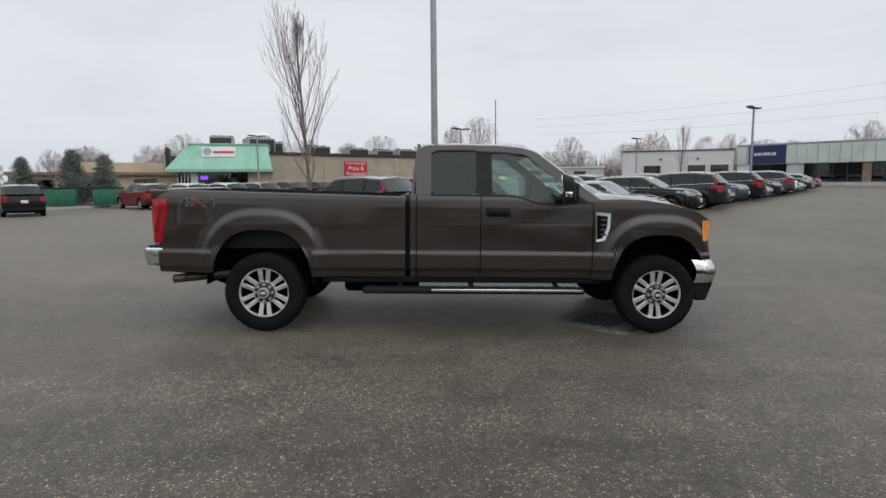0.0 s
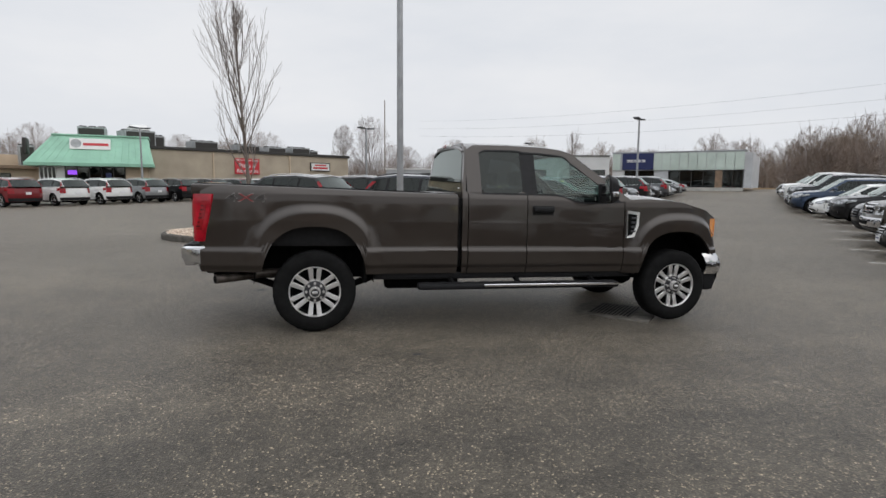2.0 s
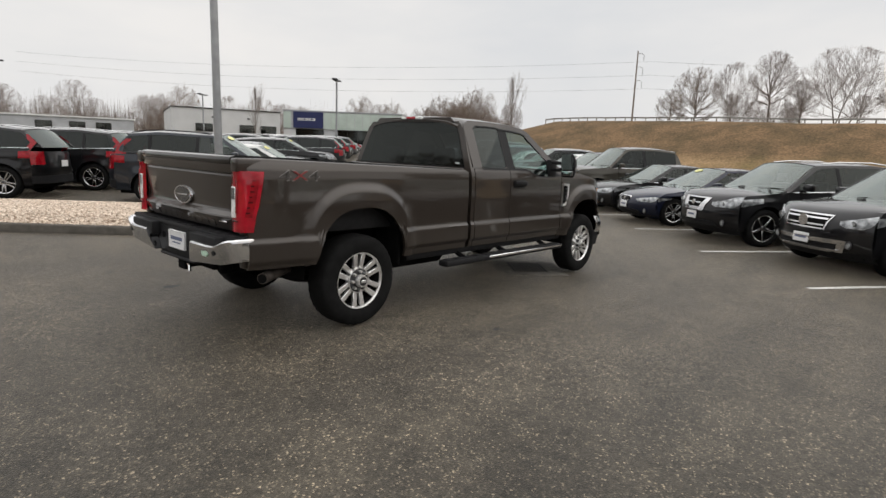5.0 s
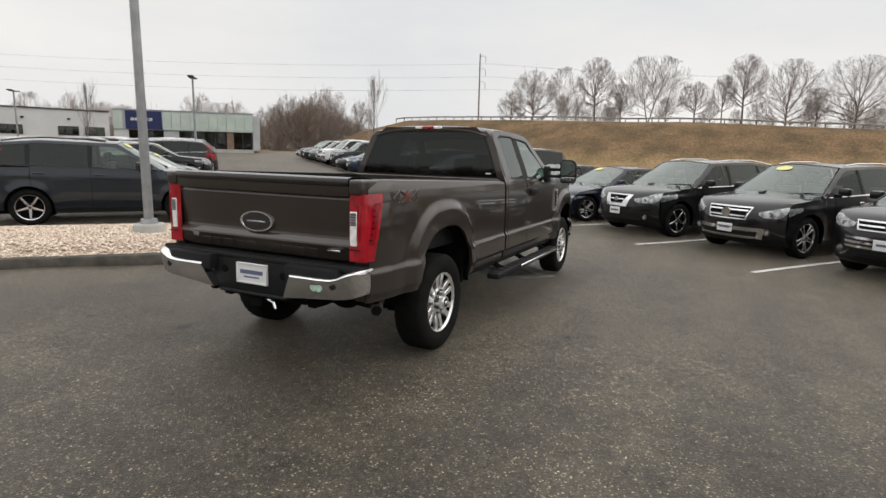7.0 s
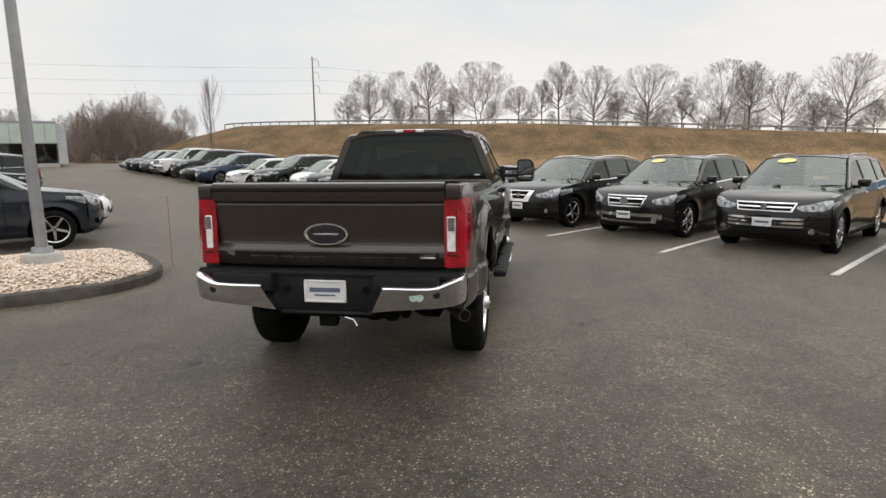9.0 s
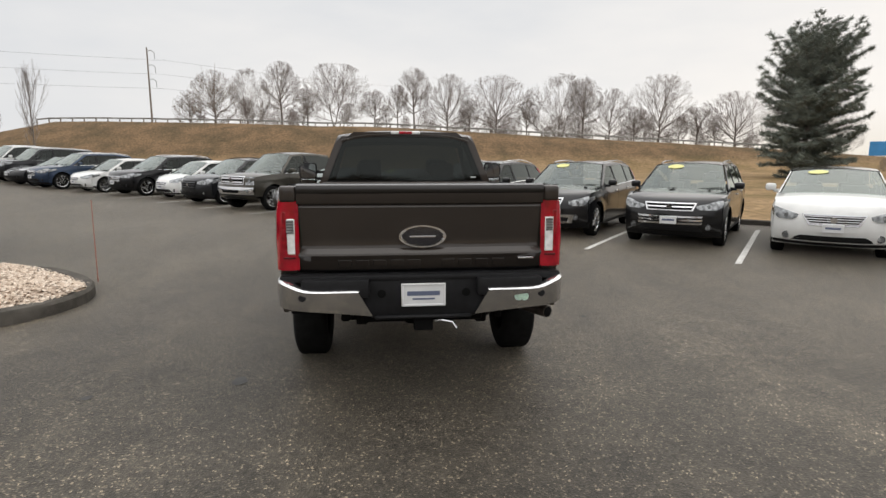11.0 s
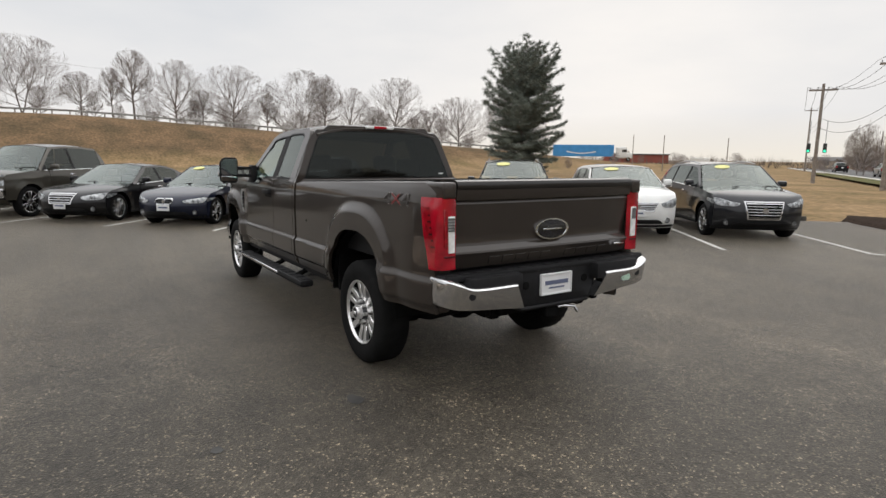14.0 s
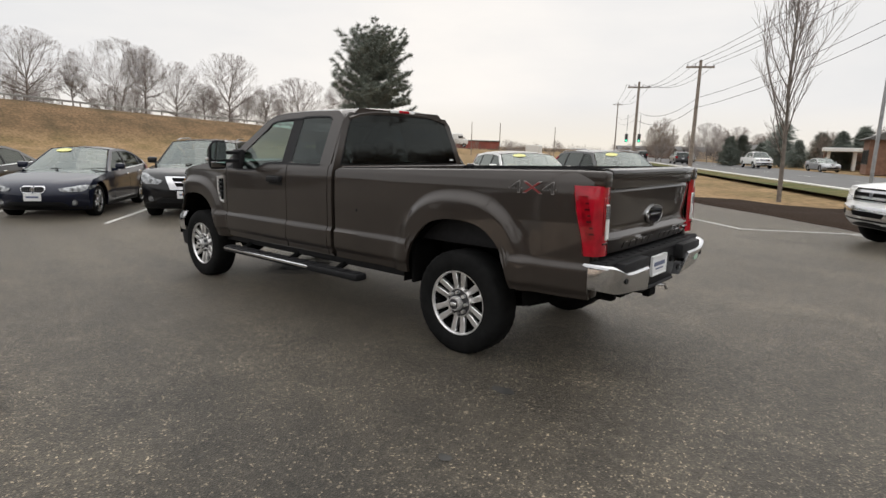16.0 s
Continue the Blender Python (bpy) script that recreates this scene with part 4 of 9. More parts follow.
    if face.get("skid"):
        shape_on("bumper_trim", [(lo0 - 0.05, -0.5, 0.5), (lo0 - 0.015, -0.62, 0.62), (lo0 + 0.0, -0.64, 0.64)], M_CHROME, 0.024, 12)
        shape_on("bumper_trim", [(lo1 - 0.03, -0.66, 0.66), (lo1 + 0.02, -0.7, 0.7), (lo1 + 0.035, -0.7, 0.7)], M_CHROME, 0.028, 12)
        for sg in (-1, 1):
            shape_on("bumper_trim", [(lo0 - 0.04, sg * 0.58, sg * 0.68), (lo1 + 0.03, sg * 0.64, sg * 0.74)], M_CHROME, 0.024, 3)
    if face.get("bumper"):
        shape_on("chrome_bumper", [(lo0 - 0.02, -0.96, 0.96), (lo0 + 0.04, -0.99, 0.99), (lo1 + 0.06, -0.99, 0.99), (lo1 + 0.1, -0.97, 0.97)], M_CHROME, 0.035, 16)
        shape_on("bumper_slot", [(lo0 + 0.03, -0.4, 0.4), (lo1, -0.45, 0.45)], M_DARK, 0.045, 8)
    t0, t1 = face["lt"]
    z0, z1 = face["lz"]
    sl = face.get("slant", 0.05)
    for sg in (-1, 1):
        if shape == "pickup":
            hr = [(z0, sg * t0, sg * 0.99), (z1, sg * t0, sg * 0.99)]
        else:
            hr = [(z0 + 0.0, sg * (t0 + 0.10), sg * 0.90), (z0 + 0.25 * (z1 - z0), sg * (t0 + 0.02), sg * 0.965), (z0 + 0.6 * (z1 - z0), sg * (t0 + 0.0), sg * 0.995), (z1 - 0.02, sg * (t0 + 0.16), sg * 1.0), (z1 + sl, sg * (t0 + 0.4), sg * 1.0)]
        hb_ = grid([[nose(t, z, 0.012) for t in spread(a_, b_, 8)] for z, a_, b_ in hr])
        if shape != "pickup":
            ws_ = spread(0.0, face.get("wrap", 0.3), 6)
            rw_ = []
            for q in ws_:
                dq = lerp([(p_[1], p_[0] + p_[2]) for p_ in fr], z1) + q - 0.01
                g_ = q / ws_[-1]
                za_, zb_ = z0 + (z1 - z0) * (0.25 + 0.6 * g_), z1 + sl * (0.6 + 0.4 * g_) - 0.012
                rw_.append([(-dq, sg * (S.y(dq, za_ + (zb_ - za_) * k / 3) + 0.007), za_ + (zb_ - za_) * k / 3) for k in range(4)])
            grid(rw_, hb_)
        hl = part("headlight", rim_in(hb_, (-0.02, -sg * 0.012, 0)), M_HEAD, root)
        for q in (() if plain else (0.5,)):
            t = t0 + (0.97 - t0) * q
            p = nose(sg * t, z0 + 0.45 * (z1 - z0), 0.006)
            pb = bmesh.new()
            cyl(p, (p[0] + 0.016, p[1], p[2]), (z1 - z0) * 0.27, (z1 - z0) * 0.24, 16, True, pb)
            part("projector", pb, M_BOWL, hl)
            pb = bmesh.new()
            cyl((p[0] + 0.015, p[1], p[2]), (p[0] + 0.0185, p[1], p[2]), (z1 - z0) * 0.17, n=14, bm=pb)
            part("bulb_lens", pb, M_HEAD, hl)
        fg = bmesh.new()
        p = nose(sg * 0.76, (lo0 + lo1) / 2 + 0.03, 0.008)
        cyl(p, (p[0] + 0.012, p[1], p[2]), 0.062, n=16, bm=fg)
        fl = part("fog_lamp", fg, M_BLACKPL if plain or not face["chrome"] else M_ALLOYD, root)
        fg = bmesh.new()
        cyl((p[0] + 0.012, p[1], p[2]), (p[0] + 0.02, p[1], p[2]), 0.042, n=14, bm=fg)
        if plain:
            fg.free()
        else:
            part("fog_lens", fg, M_HEAD, fl)
        # wheels
        mw = wheel_meshes((shape, R, rim_style, (rim_mat or M_ALLOY).name), R, R * 0.70, 0.23, rim_style[1], rim_style[0], rim_mat or M_ALLOY)
        add_wheel(root, mw, -fo, sg * (S.h - 0.135), R, sg)
        add_wheel(root, mw, -(fo + wb), sg * (S.h - 0.135), R, sg)
        # mirror
        md = cd + 0.42
        yb = S.y(md, S.belt(md))
        b = box(-md - 0.06, -md + 0.09, sg * (yb + 0.03) if sg > 0 else -(yb + 0.22), sg * (yb + 0.22) if sg > 0 else -(yb + 0.03), S.belt(md) + 0.03, S.belt(md) + 0.17, 0.04, 2)
        box(-md - 0.0, -md + 0.05, min(sg * (yb - 0.05), sg * (yb + 0.08)), max(sg * (yb - 0.05), sg * (yb + 0.08)), S.belt(md) + 0.0, S.belt(md) + 0.06, 0.01, 1, b)
        part("door_mirror", b, mat, root)
        for dd in (d2 - 0.14, d3 - 0.14)[:1 if plain else 2]:
            zz = S.belt(dd) - 0.13
            yy = S.y(dd, zz)
            part("door_handle", box(-dd - 0.09, -dd + 0.09, min(sg * yy, sg * (yy + 0.03)), max(sg * yy, sg * (yy + 0.03)), zz - 0.014, zz + 0.014, 0.008, 1), M_CHROME if face["chrome"] else mat, root)
        # rear lamp
        zt = tail[0][1]
        if rear_lamp == "tall":
            pts = [(zt - 0.28, 0.02), (zt - 0.16, 0.02), (zt - 0.02, 0.0)]
            rws = [[(-(L - lerp([(q, p_) for p_, q in tail][::-1], z) - 0.30 * abs(t) ** 3) - 0.012, sg * t * (S.y(L - 0.3, z) + 0.006), z) for t in spread(0.72, 1.0, 5)] for z in spread(zt - 0.3, zt + 0.0, 4)]
            bm_ = grid(rws)
            rw2 = [[(-d, sg * (S.y(d, z) + 0.008), z) for d in spread(L - 0.30, L - 0.52, 3)] for z in spread(zt - 0.16, zt + 0.0, 3)]
            grid(rw2, bm_)
            if shape == "suv":
                rw3 = [[(-d0 - dq, sg * (S.y(min(d0, L - 0.3), z) + 0.008), z) for dq in spread(0.0, -0.13, 2)] for z, d0 in ((zt, L - 0.3), (zt + 0.2, rd - 0.02 - 0.12), (zt + 0.38, rd - 0.12 - 0.2))]
                grid(rw3, bm_)
        else:
            rws = [[(-(L - lerp([(q, p_) for p_, q in tail][::-1], z) - 0.30 * abs(t) ** 3) - 0.012, sg * t * (S.y(L - 0.3, z) + 0.006), z) for t in spread(0.5, 1.0, 6)] for z in spread(zt - 0.24, zt - 0.08, 3)]
            bm_ = grid(rws)
        part("tail_light", bm_, M_REDM, root)
        if s["rails"]:
            pts = [(-d, sg * (S.y(d, topz(d)) - 0.06), topz(d) + (0.035 if 0 < i < 5 else 0.01) + 0.02) for i, d in enumerate(spread(wd + 0.2, re_d - 0.05, 5))]
            part("roof_rail", pipe(pts, 0.016, 6), M_ALLOY if face["chrome"] else M_BLACKPL, root)
    part("rear_bumper", rim_in(grid([[(-(L - 0.0 - 0.30 * abs(t) ** 3) - 0.02, t * (S.y(L - 0.3, z) + 0.004), z) for t in spread(-1, 1, 12)] for z in (0.34, 0.46, 0.52)]), (0.03, 0, 0)), M_BLACKPL, root)
    rp = box(-L - 0.035, -L - 0.015, -0.15, 0.15, 0.72, 0.87, 0.004) if shape != "pickup" else box(-L - 0.035, -L - 0.01, -0.15, 0.15, 0.6, 0.74, 0.004)
    part("rear_plate", rp, M_WHITE, root)
    if plate:
        p = nose(0, face.get("pz", (lo1 + g0) / 2), 0.0)
        fp = part("front_plate", box(p[0] + 0.012, p[0] + 0.028, -0.155, 0.155, p[2] - 0.075, p[2] + 0.075, 0.006), M_WHITE, root, "white dealer plate")
        part("plate_bar", box(p[0] + 0.0285, p[0] + 0.031, -0.11, 0.11, p[2] - 0.012, p[2] + 0.022), M_BLUEBAR, fp)
    p = nose(0, (g0 + g1) / 2, 0.03)
    b = bmesh.new()
    cyl(p, (p[0] + 0.012, p[1], p[2]), face.get("badge", 0.05), n=20, bm=b)
    part("badge", b, M_CHROME, root)
    if sticker:
        rws = screen((cd, S.belt(cd)), (wd, wz), 0.14, 0.07, 8, 0.79, 0.94)
        out = []
        for i, r in enumerate(rws):
            half = math.sqrt(max(0.0, 1 - ((i - 4) / 4.0) ** 2)) * 0.16 + 0.01
            yc = -0.26
            row = []
            for q in spread(yc - half, yc + half, 6):
                f = min(max((q - r[0][1]) / (r[-1][1] - r[0][1]) * 12, 0), 11.999)
                a_, b_ = Vector(r[int(f)]), Vector(r[int(f) + 1])
                row.append(a_.lerp(b_, f - int(f)) + Vector((0.012, 0, 0.008)))
            out.append(row)
        part("price_sticker", grid(out), M_YELLOW, root, "yellow oval windscreen price sticker")
    w = bmesh.new()
    for q in (-0.25, 0.35):
        pipe([(-cd + 0.1, q, cz + 0.03), (-cd - 0.02, q + 0.25, cz + 0.05), (-cd - 0.06, q + 0.5, cz + 0.05)], 0.008, 5, w)
    part("wiper", w, M_BLACKPL, root)
    return root


M_BLUEBAR = material("blue_grey_print", (0.12, 0.14, 0.22), 0.6)
P_BLACK = paint("black_paint", (0.008, 0.008, 0.009), 0.1, 0.3)
P_NAVY = paint("navy_paint", (0.009, 0.012, 0.027), 0.3, 0.3)
P_CHAR = paint("charcoal_paint", (0.022, 0.023, 0.026), 0.4, 0.3)
P_GREY = paint("grey_paint", (0.09, 0.095, 0.1), 0.5, 0.3)
P_SILVER = paint("silver_paint", (0.36, 0.37, 0.38), 0.6, 0.3)
P_WHITE = paint("white_paint", (0.8, 0.8, 0.78), 0.0, 0.35)
P_REDP = paint("red_paint", (0.2, 0.018, 0.022), 0.3, 0.3)
P_OLIVE = paint("stone_olive_paint", (0.062, 0.056, 0.045), 0.45, 0.3)
P_SLATE = paint("slate_paint", (0.024, 0.029, 0.037), 0.4, 0.3)
P_BLUE = paint("steel_blue_paint", (0.03, 0.05, 0.09), 0.4, 0.3)


def parked(x, y, toward):
    """Pose of a car whose nose is over (x, y), facing along a plan direction."""
    a = math.degrees(math.atan2(toward[1], toward[0]))
    dx, dy = math.cos(radians(a)), math.sin(radians(a))
    z0, z1 = lot_z(x - 0.9 * dx, y - 0.9 * dy), lot_z(x - 3.75 * dx, y - 3.75 * dy)
    z1b = lot_z(x - 2.3 * dx + 0.8 * dy, y - 2.3 * dy - 0.8 * dx)
    z2b = lot_z(x - 2.3 * dx - 0.8 * dy, y - 2.3 * dy + 0.8 * dx)
    tilt = math.degrees(math.atan2(z1 - z0, 2.85))
    lean = math.degrees(math.atan2(z2b - z1b, 1.6))
    return Matrix.Translation((x, y, z0 + (z0 - z1) * 0.9 / 2.85)) @ Matrix.Rotation(radians(a), 4, "Z") @ Matrix.Rotation(radians(tilt), 4, "Y") @ Matrix.Rotation(radians(lean), 4, "X")


def in_row(k, v):
    """In the front row, slot k, the nose v metres in from the line ends."""
    u = (slot_u(k) + slot_u(k + 1)) / 2
    x, y = line_xy(u, v - 1.4 * smooth01((u - 16) / 8))
    return parked(x, y, (-LINE_V.x, -LINE_V.y))




# ---- the pickup in the middle ----
FLANK = ((0.54, 0.950), (0.60, 0.982), (0.668, 0.994), (0.69, 1.016), (0.848, 1.02), (0.872, 0.998), (1.15, 1.001), (1.35, 0.994), (1.41, 0.984), (1.455, 0.966), (1.50, 0.938))
T_BELT = ((1.53, 1.455), (2.55, 1.455), (2.68, 1.445), (2.84, 1.385), (2.95, 1.372), (3.3, 1.375), (3.6, 1.40))
T_TOP = ((1.585, 1.875), (1.60, 1.915), (1.63, 1.95), (1.70, 1.983), (2.1, 1.992), (2.5, 1.985), (2.72, 1.965), (2.86, 1.925), (3.56, 1.40))
T_HOOD = ((3.46, 1.415), (3.7, 1.43), (4.0, 1.42), (4.3, 1.375), (4.55, 1.315), (4.74, 1.22))
ARCHES = ((0.0, 0.52, 0.67), (4.17, 0.51, 0.645))


def arch_q(x, z, c, rx, rz):
    return ((abs(x - c) / rx) ** 2.6 + (abs(max(0, z - 0.42)) / rz) ** 2.6) ** (1 / 2.6)


def truck_y(x, z):
    """Half width of the pickup at a place along it and a height."""
    b = lerp(T_BELT, x) if x > 1.5 else 9
    if z > 1.43 and 1.5 < x < 3.6:
        w = lerp(FLANK, 1.43) - 0.40 * (z - 1.43)
    else:
        w = lerp(FLANK, z)
    if x > 4.3:
        w -= 0.13 * ((x - 4.3) / 0.45) ** 2
    if x < -0.8:
        w -= 0.05 * min(1.0, (-x - 0.8) / 0.3) ** 1.5
    for c, rx, rz in ARCHES:
        q = arch_q(x, z, c, rx, rz)
        if z > 0.4 and q < 1.36:
            w += 0.040 * smooth01((1.34 - q) / 0.14)
    return w


def arch_low(x, floor):
    z = floor
    for c, rx, rz in ARCHES:
        t = abs(x - c) / rx
        if t < 1:
            z = max(z, 0.42 + rz * (1 - t ** 2.6) ** (1 / 2.6))
    return z


def mshear(b, sg):
    """Sweeps a mirror part back towards its outer end and tips it down a little."""
    for v in b.verts:
        v.co.x += -0.3 * (abs(v.co.y) - 1.2) + -0.1 * (v.co.z - 1.54)
    return b


truck = thing("pickup_truck", "bronze-brown extended-cab four-wheel-drive pickup truck parked on the asphalt", "truck", pose(0, 0, 0.035, 0, 1.05, 0))


def t_steps(a, b, d=0.06):
    ds = set(spread(a, b, max(2, round((b - a) / d))))
    for c, rx, _ in ARCHES:
        for k in range(25):
            q = c + rx * math.cos(math.pi * k / 24) * 0.9999
            if a < q < b:
                ds.add(q)
    return sorted(ds)


def t_flank(nm, xs, lo, hi, nz, mat, inset=0.03, off=0.0, label="", sides=(-1, 1), parent=None):
    made = []
    for sg in sides:
        rows = []
        for x in xs:
            a = lo(x)
            b = max(hi(x), a + 0.003)
            rows.append([(x, sg * (truck_y(x, a + (b - a) * j / nz) + off), a + (b - a) * j / nz) for j in range(nz + 1)])
        made.append(part(nm, rim_in(grid(rows), (0, -sg * inset, 0)), mat, parent or truck, label))
    return made


# bed
rail = lambda x: 1.488 - 0.021 * (x + 1.0)
t_flank("bed_side", t_steps(-1.085, 1.485), lambda x: arch_low(x, 0.635 if x < -0.4 else 0.60), lambda x: rail(x) - 0.012, 50, M_TRUCK)
for sg in (-1, 1):
    rows = []
    for x in spread(-1.0, 1.485, 20):
        w, z = 0.95 if x > -0.8 else 0.95 - 0.05 * ((-x - 0.8) / 0.3) ** 1.5, rail(x)
        rows.append([(x, sg * (w + 0.004), z - 0.03), (x, sg * (w + 0.003), z - 0.008), (x, sg * (w - 0.006), z + 0.002), (x, sg * (w - 0.03), z + 0.006)])
    part("bed_rail", grid(rows), M_TRUCK, truck)
    part("bed_rail_cap", grid([[(r[3][0], r[3][1], r[3][2]), (r[3][0], r[3][1], r[3][2] + 0.005), (r[3][0], r[3][1] - sg * 0.04, r[3][2] + 0.005), (r[3][0], r[3][1] - sg * 0.045, r[3][2] - 0.06)] for r in rows]), M_BLACKPL, truck, "black plastic bed rail cap")
    part("bed_inner_wall", box(-1.0, 1.46, min(sg * 0.86, sg * 0.89), max(sg * 0.86, sg * 0.89), 0.9, 1.44), M_BLACKPL, truck)
    part("bed_post", box(-1.105, -0.98, min(sg * 0.836, sg * 0.925), max(sg * 0.836, sg * 0.925), 0.64, 1.475, 0.02, 2), M_TRUCK, truck)
    part("bed_corner", box(-1.165, -0.94, min(sg * 0.83, sg * 0.935), max(sg * 0.83, sg * 0.935), 1.385, 1.49, 0.018, 3), M_TRUCK, truck)
    # wheel housing
    for c, r in ((0.0, 0.6), (4.17, 0.585)):
        q = bmesh.new()
        grid([[(c + r * math.cos(math.pi * k / 16), sg * yy, 0.5 + r * math.sin(math.pi * k / 16)) for k in range(17)] for yy in (0.975, 0.55)], q)
        grid([[(c + rr * math.cos(math.pi * k / 16), sg * 0.55, 0.5 + rr * math.sin(math.pi * k / 16)) for k in range(17)] for rr in (r, 0.05)], q)
        part("wheel_housing", q, M_DARK, truck)
part("bed_floor", box(-1.05, 1.46, -0.88, 0.88, 0.88, 0.92), M_BLACKPL, truck)
part("bed_front_wall", box(1.43, 1.475, -0.93, 0.93, 0.62, 1.455, 0.01), M_TRUCK, truck)

# tailgate
M_CAP = paint("dark_spoiler_paint", (0.018, 0.0155, 0.014), 0.2, 0.4)
prof = [(-1.06, 0.925), (-1.102, 0.93), (-1.112, 0.955), (-1.13, 1.005), (-1.141, 1.028), (-1.137, 1.04), (-1.106, 1.072), (-1.10, 1.095), (-1.113, 1.2), (-1.128, 1.348), (-1.122, 1.362), (-1.146, 1.376), (-1.154, 1.41), (-1.158, 1.441)]
fine = []
for (a, b), (c, d) in zip(prof, prof[1:]):
    fine += [(a, b), ((a + c) / 2, (b + d) / 2)]
fine.append(prof[-1])
rows = [[(x + 0.03 * (abs(t) ** 6), t * 0.826, z) for t in spread(-1, 1, 24)] for x, z in fine]
gate = part("tailgate", rim_in(grid(rows), (0.05, 0, 0)), M_TRUCK, truck, smooth=25)
cap_prof = [(-1.157, 1.442), (-1.163, 1.452), (-1.163, 1.478), (-1.154, 1.494), (-1.12, 1.504), (-1.03, 1.502), (-1.0, 1.495), (-1.0, 1.42)]
part("tailgate_cap", rim_in(grid([[(x + 0.03 * (abs(t) ** 6), t * 0.826, z) for t in spread(-1, 1, 20)] for x, z in cap_prof]), (0.01, 0, -0.005)), M_CAP, gate, "dark tailgate spoiler")
gate.matrix_basis = Matrix.Translation((-0.03, 0, 0))
part("tailgate_inner", box(-1.06, -1.03, -0.82, 0.82, 0.93, 1.44), M_BLACKPL, gate)
# plain raised letter bars, oval and small badge
for i in range(10):
    if i == 5:
        continue
    y = 0.52 - i * 0.1155
    # black backing paints a shaded edge round the body-coloured bar face
    lb_ = part("letter_bar", moved(box(-0.0012, 0.004, -0.0445, 0.0445, -0.0275, 0.0275, 0.001), Matrix.Translation((-1.1175, y, 0.972)) @ Matrix.Rotation(radians(-19.5), 4, "Y")), M_SEAM, gate, "raised letter-sized bar")
    part("bar_face", moved(box(-0.0035, 0.0, -0.042, 0.042, -0.025, 0.025, 0.0015), Matrix.Translation((-1.1175, y, 0.972)) @ Matrix.Rotation(radians(-19.5), 4, "Y")), M_TRUCK, lb_)
M_OVAL = material("dark_blue_enamel", (0.004, 0.005, 0.010), 0.15, coat=1.0, vary=0.1)
ov = lathe([(0.001, -0.012), (0.85, -0.012), (0.88, -0.016), (0.98, -0.016), (1.0, 0.0)], 40)
moved(ov, Matrix.Translation((-1.11, 0.0, 1.15)) @ Matrix.Rotation(radians(-90), 4, "Z") @ Matrix.Diagonal((0.162, 1.0, 0.077, 1)))
oval = part("oval_badge", ov, M_CHROME, gate, "chrome-rimmed dark blue oval badge")
ov = lathe([(0.001, -0.0175), (0.83, -0.017)], 40)
part("oval_field", moved(ov, Matrix.Translation((-1.11, 0.0, 1.15)) @ Matrix.Rotation(radians(-90), 4, "Z") @ Matrix.Diagonal((0.162, 1.0, 0.077, 1))), M_OVAL, oval)
ov = bmesh.new()
box(-1.1295, -1.1255, -0.088, 0.088, 1.144, 1.156, 0.0015, 1, ov)
part("oval_bar", ov, M_CHROME, oval)
part("small_badge", box(-1.134, -1.118, -0.765, -0.655, 0.988, 1.002, 0.003), M_CHROME, gate)

# tail lights
LIGHT_F = ((0.955, -1.025), (1.06, -1.01), (1.2, -0.975), (1.418, -0.935))
for sg in (-1, 1):
    zs = spread(0.958, 1.418, 12)
    rows = []
    for z in zs:
        f = lerp(LIGHT_F, z)
        r = [(f + (-1.09 - f) * k / 5, sg * (truck_y(f + (-1.09 - f) * k / 5, z) + 0.012), z) for k in range(6)]
        r += [(-1.112, sg * 0.938, z), (-1.122, sg * 0.915, z), (-1.124, sg * 0.88, z), (-1.12, sg * 0.838, z)]
        rows.append(r)
    tl = part("tail_light", rim_in(grid(rows), (0.02, -sg * 0.02, 0)), M_RED, truck, "red tail light with clear reverse lens")
    tl.matrix_basis = Matrix.Translation((-0.032, 0, -0.024))
    part("reverse_lens", box(-1.130, -1.118, min(sg * 0.842, sg * 0.90), max(sg * 0.842, sg * 0.892), 1.065, 1.30, 0.004), M_LENS, tl, "clear reversing lens")
    part("lens_chamber", box(-1.1315, -1.12, min(sg * 0.847, sg * 0.895), max(sg * 0.847, sg * 0.895), 1.205, 1.292, 0.002), M_HEAD, tl)
    for k in range(5):
        part("lens_rib", box(-1.134, -1.126, min(sg * 0.846, sg * 0.896), max(sg * 0.846, sg * 0.896), 1.205 + 0.018 * k, 1.212 + 0.018 * k), M_ALLOYD, tl)
    def side(z, i, off):
        x = lerp(LIGHT_F, z) - 0.018 - 0.011 * i
        return (x, sg * (truck_y(x, z) + off), z)
    part("light_chamber", grid([[side(z, i, 0.0135) for i in range(7)] for z in spread(1.07, 1.355, 10)]), M_REDM, tl)
    for k in range(6):
        z = 1.10 + 0.04 * k
        part("light_rib", grid([[(*side(z, i, 0.0147)[:2], zz) for i in range(3 + k % 2, 7)] for zz in (z, z + 0.012)]), M_REDD, tl)
    part("light_spine", grid([[side(z, i, 0.0150) for i in (0, 1)] for z in spread(1.06, 1.36, 8)]), M_RED, tl)
    b = box(-1.1275, -1.115, min(sg * 0.897, sg * 0.923), max(sg * 0.897, sg * 0.923), 1.10, 1.345, 0.003)
    part("light_step", b, M_REDM, tl)
    part("light_glow", box(-1.129, -1.115, min(sg * 0.899, sg * 0.921), max(sg * 0.899, sg * 0.921), 1.19, 1.235, 0.003), M_RED, tl)
    part("light_band", box(-1.128, -1.118, min(sg * 0.842, sg * 0.92), max(sg * 0.842, sg * 0.92), 1.035, 1.047, 0.002), M_REDD, tl)

